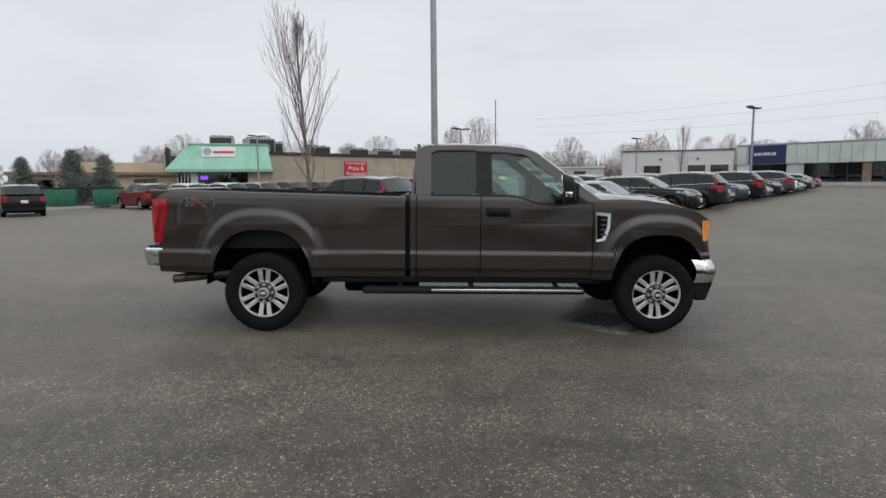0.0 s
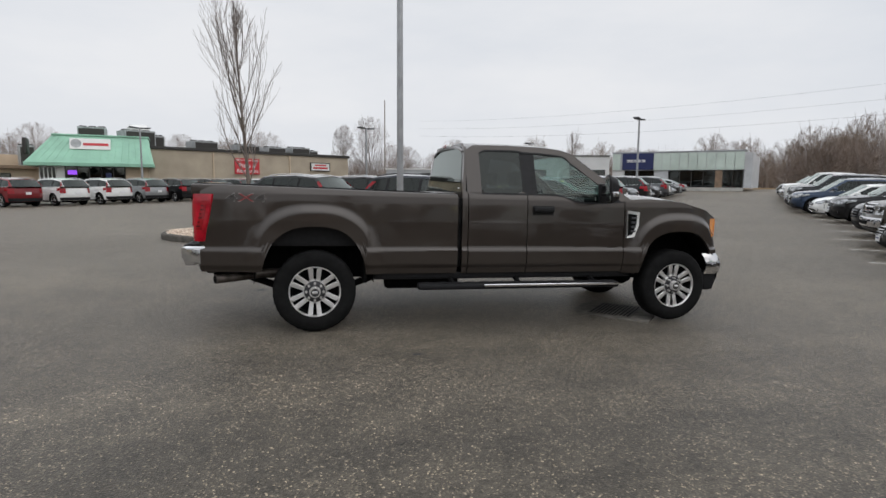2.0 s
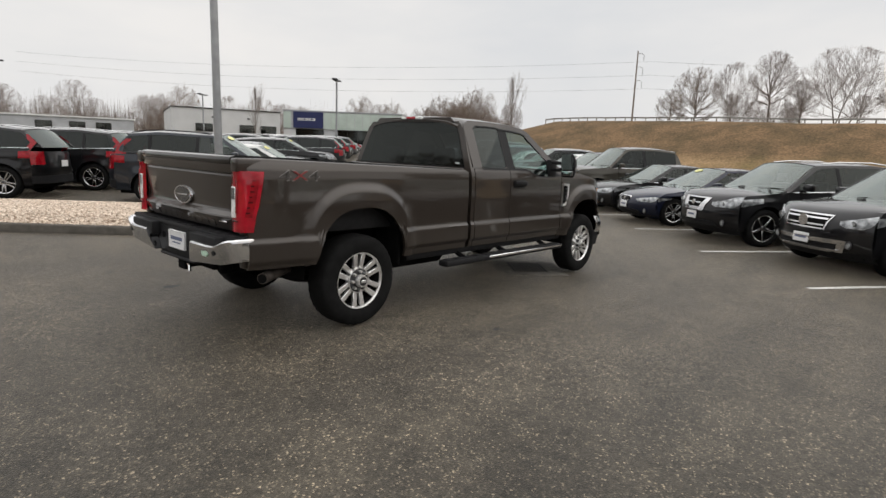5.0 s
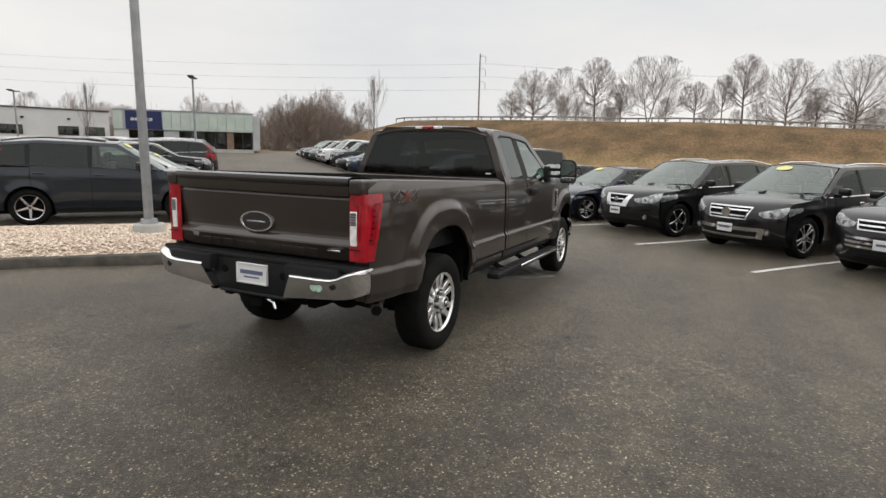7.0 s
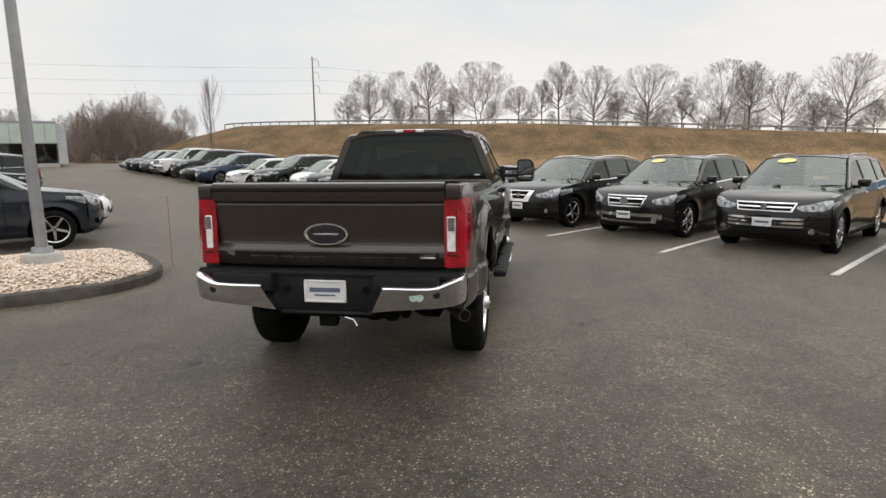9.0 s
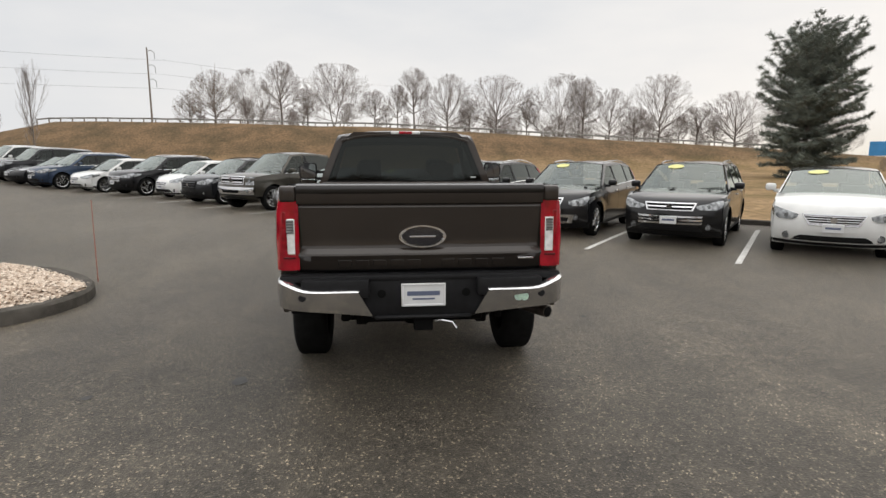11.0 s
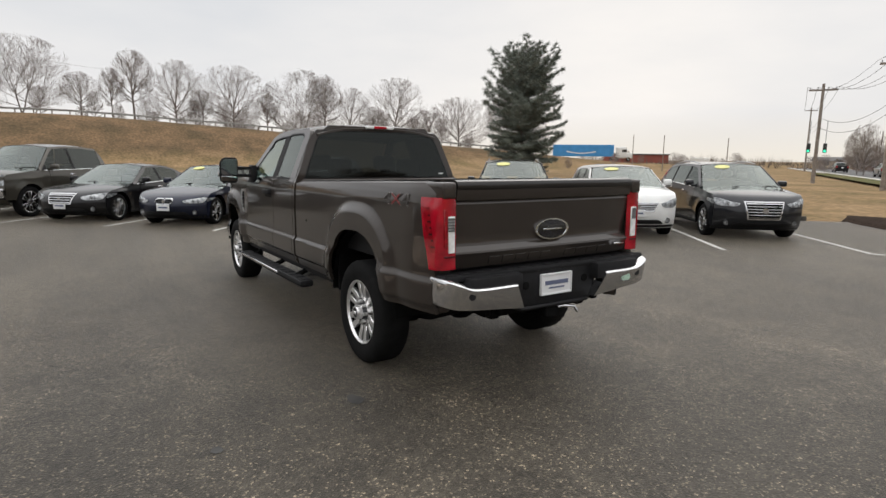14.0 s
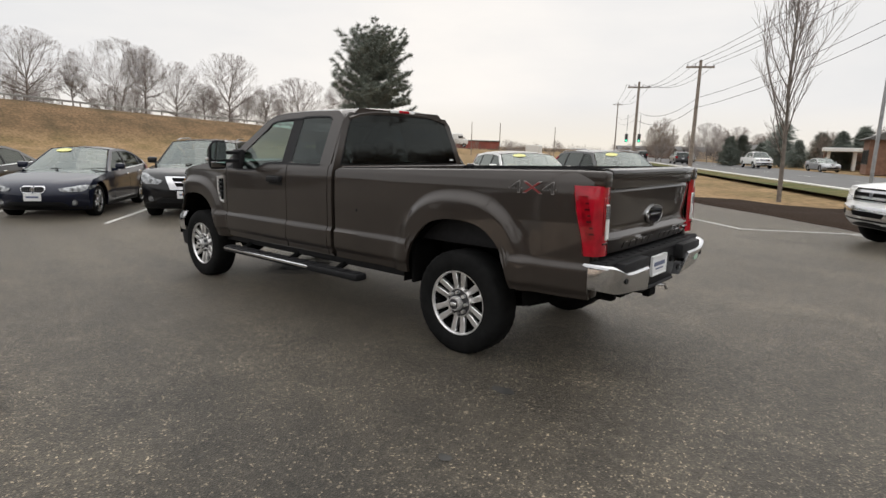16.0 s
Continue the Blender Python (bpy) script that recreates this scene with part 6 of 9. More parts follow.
    part("bright_strip", box(1.76, 3.34, min(sg * 1.122, sg * 1.14), max(sg * 1.122, sg * 1.14), 0.468, 0.497, 0.006), M_CHROME, board)
    for k in range(14):
        part("tread_rib", box(1.1 + 0.16 * k, 1.2 + 0.16 * k, min(sg * 1.01, sg * 1.105), max(sg * 1.01, sg * 1.105), 0.504, 0.509), M_BLACKPL, board)
    for x in (1.35, 2.1, 3.0):
        part("board_bracket", pipe([(x, sg * 0.5, 0.66), (x + 0.06, sg * 0.85, 0.58), (x + 0.1, sg * 1.08, 0.46)], 0.028, 6), M_DARK, board)
    # wheels
    tw = wheel_meshes("truck", 0.418, 0.258, 0.275, 6, "truck", M_BRIGHTALLOY, 72)
    add_wheel(truck, tw, 0.0, sg * 0.87, 0.42, sg)
    add_wheel(truck, tw, 4.17, sg * 0.86, 0.42, sg, 0.0)
    # decal
    zz = 1.362
    for ch_, x, mt in (("4", -0.79, M_DECAL), ("X", -0.655, M_REDDECAL), ("4", -0.52, M_DECAL)):
        xx = x if sg < 0 else -1.31 - x
        words("decal", ch_, 0.15, 0.001, mt, truck, pose(xx, sg * (truck_y(xx, zz) + 0.005), zz, 90, 0, 0 if sg < 0 else 180) @ Matrix.Diagonal((1.4, 0.7, 1, 1)))
        words("decal_edge", ch_, 0.165, 0.001, M_DECALE, truck, pose(xx, sg * (truck_y(xx, zz) + 0.002), zz, 90, 0, 0 if sg < 0 else 180) @ Matrix.Diagonal((1.42, 0.76, 1, 1)))
b = bmesh.new()
bmesh.ops.create_uvsphere(b, u_segments=12, v_segments=6, radius=0.018, matrix=Matrix.Translation((1.18, 0.99, 1.07)))
part("paint_chip", b, M_SEAM, truck, "small dark dent mark")

# cabin
part("cab_floor", box(1.62, 3.45, -0.85, 0.85, 0.62, 0.74), M_DARK, truck)
part("dashboard", box(3.02, 3.5, -0.83, 0.83, 1.08, 1.42, 0.06, 3), M_DARK, truck)
part("headliner", box(1.68, 2.75, -0.66, 0.66, 1.955, 1.965), M_INTERIOR, truck)
for sg in (-1, 1):
    for x, z1, nm in ((2.32, 1.52, "front_seat"), (1.72, 1.47, "rear_seat")):
        b = box(x - 0.08, x + 0.1, sg * 0.42 - 0.26, sg * 0.42 + 0.26, 0.85, z1, 0.06, 3)
        box(x - 0.06, x + 0.05, sg * 0.42 - 0.14, sg * 0.42 + 0.14, z1 + 0.03, z1 + 0.2, 0.05, 3, b)
        box(x, x + 0.55, sg * 0.42 - 0.27, sg * 0.42 + 0.27, 0.8, 0.96, 0.06, 3, b)
        part(nm, b, M_INTERIOR, truck)
    part("door_card", box(2.3, 3.4, min(sg * 0.87, sg * 0.9), max(sg * 0.87, sg * 0.9), 0.7, 1.4), M_DARK, truck)
sw = lathe([(0.185, -0.014), (0.2, 0.0), (0.185, 0.014), (0.17, 0.0), (0.185, -0.014)], 24)
box(-0.17, 0.17, -0.012, 0.012, -0.03, 0.03, 0.0, 1, sw)
part("steering_wheel", moved(sw, Matrix.Translation((2.93, 0.42, 1.33)) @ Matrix.Rotation(radians(90), 4, "Z") @ Matrix.Rotation(radians(28), 4, "X")), M_DARK, truck)


# ---- the front row of parked cars ----
FRONT = "cars in the front row"
build_car("suv", "black mid-size SUV with bright V grille, parked nose out", "car", "suv", P_BLACK, in_row(0, 0.52), FRONT, dict(L=5.0, W=1.96, wb=2.9), sticker=False, face=dict(gw=0.30, gz=(0.70, 0.89), taper=0.62, fw=0.13, fz=0.06, wrap=0.42, slant=0.08, lz=(0.74, 0.88), lt=(0.5, 1.0), slats=1, slat_h=0.05, low=(0.36, 0.46), pz=0.54), rim_style=("plain", 5))
build_car("suv", "black luxury SUV with silver slatted grille and chrome bumper", "car", "suv", P_BLACK, in_row(-1, 0.85), FRONT, dict(W=1.93), sticker=True, face=dict(gw=0.46, gz=(0.68, 0.88), taper=0.85, lz=(0.72, 0.88), lt=(0.6, 1.0), slats=2, slat_h=0.13, skid=True, low=(0.38, 0.5), badge=0.09, pz=0.5), rim_style=("split", 5))
build_car("suv", "black three-row SUV with double chrome grille", "car", "suv", P_BLACK, in_row(-2, 0.95), FRONT, dict(L=4.9, W=1.93), sticker=True, face=dict(gw=0.5, gz=(0.76, 0.88), taper=0.9, lz=(0.76, 0.89), lt=(0.52, 1.0), slats=1, slat_h=0.1, low=(0.34, 0.46), low_bars=3, pz=0.56), rim_style=("plain", 10))
build_car("hatchback", "white crossover hatchback with chrome grille", "car", "suv", P_WHITE, in_row(-3, 1.15), FRONT, dict(L=4.8, W=1.9, wb=2.78, cowl=(1.2, 1.03), wtop=(2.05, 1.5), roof=[(2.6, 1.58), (3.3, 1.58), (4.2, 1.5)], rails=False), sticker=True, face=dict(gw=0.5, gz=(0.62, 0.78), taper=0.75, lz=(0.68, 0.84), lt=(0.58, 1.0), slats=4, low=(0.32, 0.42), pz=0.56), rim_style=("plain", 5), roof_mat=P_BLACK)
build_car("suv", "dark blue-grey large SUV with single-frame grille", "car", "suv", P_CHAR, in_row(-4, 1.4), FRONT, dict(L=5.05, W=1.97, wb=2.99), sticker=True, face=dict(gw=0.42, gz=(0.48, 0.84), taper=0.82, lz=(0.74, 0.86), lt=(0.52, 1.0), slats=6, slat_h=0.12, low=(0.3, 0.4), badge=0.06), rim_style=("split", 5), plate=False)
build_car("sedan", "navy blue two-door sports coupe with kidney grille", "car", "sedan", P_NAVY, in_row(1, 0.25), FRONT, dict(L=4.6, W=1.78, wb=2.76), sticker=True, face=dict(kidney=True, gw=0.24, gz=(0.54, 0.68), lz=(0.56, 0.67), lt=(0.5, 1.0), low=(0.26, 0.36), pz=0.46, badge=0.035, slant=0.02), rim_style=("split", 5), glass_side=M_MIDGLASS)
build_car("sedan", "black long luxury sedan with wide chrome grille", "car", "sedan", P_BLACK, in_row(2, 0.25), FRONT, dict(L=5.2, W=1.9, wb=3.1, R=0.34), face=dict(gw=0.36, gz=(0.48, 0.71), taper=0.8, lz=(0.56, 0.70), lt=(0.52, 1.0), slats=4, slat_h=0.15, low=(0.26, 0.36), pz=0.42, badge=0.03, slant=0.03), rim_style=("split", 7))
build_car("pickup_truck", "stone-brown crew-cab pickup with chrome bumper", "truck", "pickup", P_OLIVE, in_row(3, 0.3), FRONT, face=dict(gw=0.6, gz=(0.88, 1.12), taper=0.97, lz=(0.86, 1.12), lt=(0.68, 1.0), slats=2, slat_h=0.2, low=(0.56, 0.68), bumper=True, badge=0.08), rim_style=("split", 6), plate=False)
build_car("suv", "dark charcoal crossover with black grille", "car", "suv", P_CHAR, in_row(4, 0.4), FRONT, dict(L=4.55, W=1.84, wb=2.7), face=dict(chrome=False, gw=0.45, gz=(0.6, 0.84), slats=3), rim_style=("plain", 5), plate=False)
build_car("hatchback", "small white hatchback with sloping bonnet", "car", "suv", P_WHITE, in_row(5, 0.85), FRONT, dict(L=4.1, W=1.7, wb=2.5, fo=0.82, R=0.31, cowl=(0.85, 0.98), wtop=(1.75, 1.44), roof=[(2.2, 1.52), (2.8, 1.52), (3.5, 1.45)], rear=(3.95, 1.05), belt=(0.95, 1.05), doors=(1.25, 2.1, 2.95), front=[(0.16, 0.2, 0.34), (0.04, 0.3, 0.36), (0.0, 0.48, 0.36), (0.04, 0.66, 0.33), (0.14, 0.78, 0.28), (0.3, 0.86, 0.18), (0.6, 0.96, 0.05), (0.8, 1.0, 0.03)], rails=False), face=dict(gw=0.4, gz=(0.56, 0.66), lz=(0.66, 0.82), slats=1, low=(0.28, 0.4)), rim_style=("plain", 7), rim_mat=M_ALLOYD)
build_car("suv", "black crossover with wide grille", "car", "suv", P_BLACK, in_row(6, 0.5), FRONT, dict(L=4.7, W=1.9), face=dict(gw=0.5, gz=(0.62, 0.8)), rim_style=("split", 5), plain=True)
build_car("hatchback", "white compact hatchback parked nose out", "car", "suv", P_WHITE, in_row(7, 0.75), FRONT, dict(L=4.3, W=1.76, wb=2.6, cowl=(1.1, 0.96), wtop=(1.9, 1.4), roof=[(2.4, 1.48), (3.0, 1.48), (3.7, 1.42)], rear=(4.1, 1.05), belt=(0.95, 1.05), doors=(1.45, 2.3, 3.1), R=0.33, rails=False, front=[(0.16, 0.2, 0.34), (0.04, 0.3, 0.36), (0.0, 0.48, 0.36), (0.04, 0.66, 0.33), (0.14, 0.76, 0.28), (0.3, 0.83, 0.18), (0.7, 0.92, 0.05), (1.05, 0.96, 0.03)]), face=dict(gw=0.4, gz=(0.54, 0.64), lz=(0.62, 0.76), slats=1, low=(0.26, 0.38)), plain=True)
build_car("suv", "steel-blue crossover with chrome grille", "car", "suv", P_BLUE, in_row(8, 0.5), FRONT, dict(L=4.65, W=1.88), plain=True)
build_car("sedan", "black saloon car parked nose out", "car", "sedan", P_BLACK, in_row(9, 0.4), FRONT, plain=True)
big = build_car("suv", "dark full-size SUV with tall square nose", "car", "suv", P_CHAR, in_row(10, 0.6), FRONT, dict(L=5.2, W=2.02, wb=3.0, R=0.4, front=[(0.16, 0.3, 0.26), (0.03, 0.42, 0.26), (0.0, 0.6, 0.25), (0.03, 0.9, 0.22), (0.08, 1.08, 0.2), (0.22, 1.14, 0.12), (0.8, 1.19, 0.03), (1.2, 1.22, 0.02)], cowl=(1.28, 1.18), wtop=(1.95, 1.75), roof=[(2.5, 1.85), (3.4, 1.86), (4.6, 1.8)], rear=(4.95, 1.25), belt=(1.18, 1.22)), face=dict(gz=(0.72, 1.0), lz=(0.84, 1.04), low=(0.42, 0.56), gw=0.55), plain=True)
wp = build_car("pickup_truck", "white crew-cab pickup parked nose out", "truck", "pickup", P_WHITE, in_row(11, 0.2), FRONT, face=dict(gw=0.6, gz=(0.88, 1.12), taper=0.97, lz=(0.86, 1.12), lt=(0.68, 1.0), slats=2, low=(0.56, 0.68), bumper=True), plate=False, plain=True)
ws = build_car("suv", "white mid-size SUV in a parked row", "car", "suv", P_WHITE, in_row(12, 0.5), FRONT, plain=True)
gs_ = build_car("suv", "silver-grey mid-size SUV in a parked row", "car", "suv", P_GREY, in_row(13, 0.4), FRONT, plain=True)
bs = build_car("suv", "black mid-size SUV in a parked row", "car", "suv", P_BLACK, in_row(15, 0.4), FRONT, plain=True)
sd = build_car("sedan", "silver saloon car in a parked row", "car", "sedan", P_SILVER, in_row(16, 0.4), FRONT, plain=True)
copy_thing(bs, in_row(14, 0.3))

# ---- the double row behind the island ----
MID = "cars in the middle double row"


def mid(u, v, facing):
    """Middle row: facing 1 looks towards the front row, -1 away; v is where the nose stands."""
    x, y = row_xy(u, v)
    return parked(x, y, (LINE_V.x * facing, LINE_V.y * facing))


build_car("suv", "dark slate-blue compact SUV with roof rails beside the gravel island", "car", "suv", P_SLATE, mid(5.15, -7.65, 1), MID, dict(L=4.62, W=1.8, wb=2.67, R=0.35, roof=[(2.6, 1.66), (3.4, 1.68), (4.05, 1.62)], rear=(4.42, 1.12)), sticker=True, face=dict(gw=0.4, gz=(0.6, 0.8), chrome=False), rim_style=("plain", 5), glass_side=M_GLASS)
build_car("sedan", "white compact car with its nose out in the aisle", "car", "sedan", P_WHITE, mid(7.9, -7.1, 1), MID, dict(L=4.4, W=1.78, wb=2.65), sticker=True)
build_car("sedan", "dark saloon car with yellow price sticker", "car", "sedan", P_CHAR, mid(10.8, -8.1, 1), MID, sticker=True)
build_car("sedan", "silver saloon car between dark cars", "car", "sedan", P_SILVER, mid(13.5, -8.3, 1), MID)
build_car("suv", "black crossover estate with bright window trim", "car", "suv", P_BLACK, mid(16.4, -8.0, 1), MID, dict(L=4.85, roof=[(2.6, 1.56), (3.4, 1.56), (4.2, 1.48)], wtop=(2.12, 1.5)), sticker=True)
build_car("estate_car", "dark estate car with tall red tail lights", "car", "suv", P_CHAR, mid(19.3, -12.6, -1), MID, dict(L=4.8), plain=True)
for i, (src, u, f) in enumerate(((sd, 22.1, 1), (gs_, 24.9, 1), (bs, 27.6, -1), (sd, 30.3, 1), (bs, 33.0, 1), (gs_, 35.7, -1), (ws, 38.4, 1), (sd, 41.1, 1), (bs, 43.8, 1), (sd, 46.5, -1))):
    tagged(copy_thing(src, mid(u, -8.2 if f > 0 else -12.9, f)), group=MID)
xc = build_car("suv", "black SUV with chrome window line behind the island", "car", "suv", P_BLACK, mid(4.9, -18.3, -1), MID, dict(L=4.69, W=1.9, wb=2.87), rim_style=("split", 5), plain=True)
tagged(copy_thing(xc, mid(7.5, -17.6, -1)), group=MID)
for src, u in ((bs, 10.2), (gs_, 12.9), (ws, 15.6), (bs, 18.3), (sd, 21.0), (gs_, 26.4), (bs, 31.8), (ws, 37.2)):
    tagged(copy_thing(src, mid(u, -17.6, -1)), group=MID)

# ---- the far row, tails to the aisle ----
FAR = "cars in the far row"
build_car("suv", "red SUV parked tail out", "car", "suv", P_REDP, mid(7.4, -43.2, -1), FAR, dict(L=4.69), rim_style=("plain", 5), plain=True)
w1 = build_car("suv", "white SUV with tall red tail lights, tail out", "car", "suv", P_WHITE, mid(10.1, -43.2, -1), FAR, dict(L=4.69), rim_style=("plain", 5), plain=True)
copy_thing(w1, mid(12.8, -43.1, -1))
build_car("suv", "silver SUV with tall red tail lights, tail out", "car", "suv", P_SILVER, mid(15.5, -43.2, -1), FAR, dict(L=4.69), rim_style=("plain", 5), plain=True)
tagged(copy_thing(bs, mid(18.2, -43.2, -1)), group=FAR)
tagged(copy_thing(bs, mid(20.9, -43.3, -1)), group=FAR)
for src, u in ((gs_, 23.6), (ws, 26.3), (bs, 29.0), (gs_, 31.7), (ws, 34.4), (sd, 37.1), (bs, 39.8)):
    tagged(copy_thing(src, mid(u, -43.2, -1)), group=FAR)
tagged(copy_thing(bs, parked(-22.0, 26.0, (-0.64, 0.77))), label="black SUV standing alone, tail to the aisle", group=FAR)
tagged(copy_thing(wp, parked(-1.92, -8.75, (0.78, 0.63))), label="white vehicle parked beside the mulch bed", group="vehicles by the road")


# ---- gravel island, lamp, tree, drain ----
def island_edge(n=72, grow=0.0):
    """Rounded long outline in row coordinates."""
    u0, u1, v0, v1, r = -0.38 - grow, 3.0 + grow, -15.65 - grow, -7.45 + grow, 1.5
    pts = []
    for cu, cv, a0 in ((u1 - r, v1 - r, 0), (u0 + r, v1 - r, 90), (u0 + r, v0 + r, 180), (u1 - r, v0 + r, 270)):
        for k in range(n // 4):
            a = radians(a0 + 90 * k / (n // 4 - 1))
            pts.append((cu + r * math.cos(a), cv + r * math.sin(a)))
    return pts


rows = []
for grow, dz in ((0.0, -0.05), (0.0, 0.11), (-0.02, 0.14), (-0.15, 0.14), (-0.16, 0.0)):
    r = []
    for u, v in island_edge(72, grow) + island_edge(72, grow)[:1]:
        x, y = row_xy(u, v)
        r.append((x, y, lot_z(x, y) + dz))
    rows.append(r)
isl = thing("gravel_island", "kerbed island filled with pale tan gravel", "island")
part("kerb", grid(rows), M_KERB, isl, "dark rounded asphalt kerb")


def mound(u, v):
    du = min(u + 0.45, 3.0 - u)
    dv = min(v + 15.65, -7.35 - v)
    x, y = row_xy(u, v)
    return lot_z(x, y) + 0.10 + 0.12 * smooth01(min(du, dv) / 0.9)


def inside(u, v, m=0.2):
    r = 1.5
    cu, cv = min(max(u, -0.45 + r), 3.0 - r), min(max(v, -15.65 + r), -7.35 - r)
    return math.hypot(u - cu, v - cv) < r - m


rows = []
for i in range(25):
    v = -15.5 + 8.05 * i / 24
    half = [u for u in spread(-0.3, 2.85, 60) if inside(u, v, 0.15)]
    if len(half) < 3:
        continue
    rows.append([(*row_xy(u, v), mound(u, v) - 0.015) for u in spread(half[0], half[-1], 14)])
M_BED = material("gravel_bed", (0.46, 0.36, 0.28), 0.95, vary=0.4, scale=30, bump=0.8, bump_scale=40)
part("bed", grid(rows), M_BED, isl)
rng = random.Random(5)
gv, gf = [], []
for _ in range(22000):
    u, v = rng.uniform(-0.35, 2.9), rng.uniform(-15.55, -7.4)
    if not inside(u, v, 0.18) or (v < -13 and rng.random() < 0.4):
        continue
    x, y = row_xy(u, v)
    z = mound(u, v)
    a, b, c = rng.uniform(0.014, 0.034), rng.uniform(0.012, 0.026), rng.uniform(0.009, 0.018)
    m = Matrix.Translation((x, y, z)) @ Euler((rng.uniform(-0.5, 0.5), rng.uniform(-0.5, 0.5), rng.uniform(0, 6.3))).to_matrix().to_4x4()
    k = len(gv)
    for p in ((a, 0, 0), (a * 0.3, b, 0), (-a * 0.8, b * 0.7, 0), (-a, -b * 0.2, 0), (0, -b, 0), (a * 0.1, 0, c), (-a * 0.4, b * 0.2, c * 0.9)):
        gv.append(m @ Vector(p))
    gf += [(k, k + 1, k + 5), (k + 1, k + 6, k + 5), (k + 1, k + 2, k + 6), (k + 2, k + 3, k + 6), (k + 3, k + 4, k + 6), (k + 4, k + 5, k + 6), (k + 4, k, k + 5)]
M_PEB = material("tan_pebbles", (0.42, 0.33, 0.22), 0.85)
pn = M_PEB.node_tree
pg = pn.nodes.new("ShaderNodeNewGeometry")
pr = pn.nodes.new("ShaderNodeValToRGB")
pr.color_ramp.elements[0].color = (0.36, 0.28, 0.21, 1)
pr.color_ramp.elements[1].color = (0.84, 0.74, 0.63, 1)
for q, c in ((0.3, (0.58, 0.46, 0.36, 1)), (0.7, (0.7, 0.58, 0.47, 1))):
    pr.color_ramp.elements.new(q).color = c
pn.links.new(pg.outputs["Random Per Island"], pr.inputs["Fac"])
pn.links.new(pr.outputs["Color"], pn.nodes["Principled BSDF"].inputs["Base Color"])
tagged(raw("gravel", gv, gf, M_PEB), "loose pale tan gravel stones on the island", "gravel", kind="stuff")


def lamp_post(x, y, z, h, label):
    t = thing("street_lamp", label, "lamp", Matrix.Translation((x, y, z)), "car park lamps")
    b = lathe([(0.001, 0.25), (0.22, 0.25), (0.245, 0.22), (0.25, 0.0)], 24)
    moved(b, Matrix.Rotation(radians(90), 4, "X"))
    part("concrete_base", b, M_CONCRETE, t, "pale concrete footing")
    cv = bmesh.new()
    cyl((0, 0, 0.25), (0, 0, 0.33), 0.14, 0.12, 20, True, cv)
    part("base_cover", cv, M_STEEL, t)
    pl = bmesh.new()
    cyl((0, 0, 0.31), (0, 0, h), 0.074, 0.056, 16, True, pl)
    part("pole", pl, M_STEEL, t, "grey round steel pole")
    for s in (-1, 1):
        hd = box(0.12, 0.72, -0.16, 0.16, -0.05, 0.04, 0.02, 2)
        box(0.0, 0.2, -0.03, 0.03, -0.03, 0.02, 0.005, 1, hd)
        ob = part("lamp_head", hd, M_ALLOYD, t, "flat lamp head")
        ob.matrix_basis = pose(0, 0, h, 0, -4, 40 if s < 0 else 220)
    return t


px_, py_ = 1.86, 5.25
lamp_post(px_, py_, mound(1.0, -8.85) - 0.12, 7.8, "grey steel lamp post on a concrete footing in gravel")
for x, y, h in ((20.04, 25.26, 5.4), (20.4, 44.4, 5.0), (3.9, 33.8, 5.3), (-12.0, 38.8, 5.5)):
    lamp_post(x, y, lot_z(x, y) - 0.2, h, "grey steel lamp post far across the car park")
lamp_post(-1.0, -24.0, 0.0, 8.0, "grey steel lamp post beside the mulch bed")

dr = thing("storm_drain", "iron storm drain grate set in worn grey concrete", "drain", Matrix.Translation((3.80, -0.33, lot_z(3.80, -0.33) + 0.004)) @ Matrix.Rotation(radians(-45), 4, "Z"))
M_APRON = material("worn_grey_apron", (0.17, 0.155, 0.135), 0.9, vary=0.3, scale=9, bump=0.5, bump_scale=70)
part("apron", box(-0.5, 0.5, -0.47, 0.47, -0.05, 0.012, 0.006), M_APRON, dr, "worn grey concrete apron")
M_IRON = material("rusty_iron", (0.12, 0.108, 0.095), 0.8, 0.0, vary=0.4, scale=20, bump=0.3)
part("grate_frame", box(-0.27, 0.27, -0.34, 0.36, 0.0, 0.016, 0.003), M_IRON, dr)
# slots are black strips on the solid frame, painted shade instead of openings
for k in range(11):
    part("grate_slot", box(-0.242 + 0.046 * k, -0.224 + 0.046 * k, -0.31, 0.33, 0.015, 0.0175), M_SEAM, dr)

M_OIL = material("oil_stain", (0.03, 0.029, 0.027), 0.6, colour2=(0.06, 0.058, 0.054), scale=10)
for x, y, r in ((-0.71, 1.36, 0.055), (-0.82, 0.52, 0.035), (-2.4, 2.6, 0.03), (0.9, -1.9, 0.03), (-1.0, 2.3, 0.03)):
    b = bmesh.new()
    vs = []
    for k in range(16):
        a = 2 * math.pi * k / 16
        q = r * (1 + 0.35 * noise.noise(Vector((math.cos(a) * 1.5 + x * 7, math.sin(a) * 1.5 + y * 3, 2))))
        p = (x + q * 1.5 * math.cos(a), y + q * math.sin(a))
        vs.append(b.verts.new((*p, lot_z(*p) + 0.004)))
    b.faces.new(vs)
    tagged(part("oil_spot", b, M_OIL, label="small dark oil spot on the asphalt"), category="stain", group="oil spots", kind="structure")

wd_ = bmesh.new()
x, y = row_xy(1.25, -7.25)
cyl((0, 0, 0), (0.02, 0, 1.1), 0.006, 0.005, 6, True, wd_)
M_WAND = material("faded_orange_fibreglass", (0.42, 0.15, 0.10), 0.6, vary=0.1)
tw_ = thing("marker_wand", "thin faded orange snow marker wand at the kerb", "marker", Matrix.Translation((x, y, lot_z(x, y))))
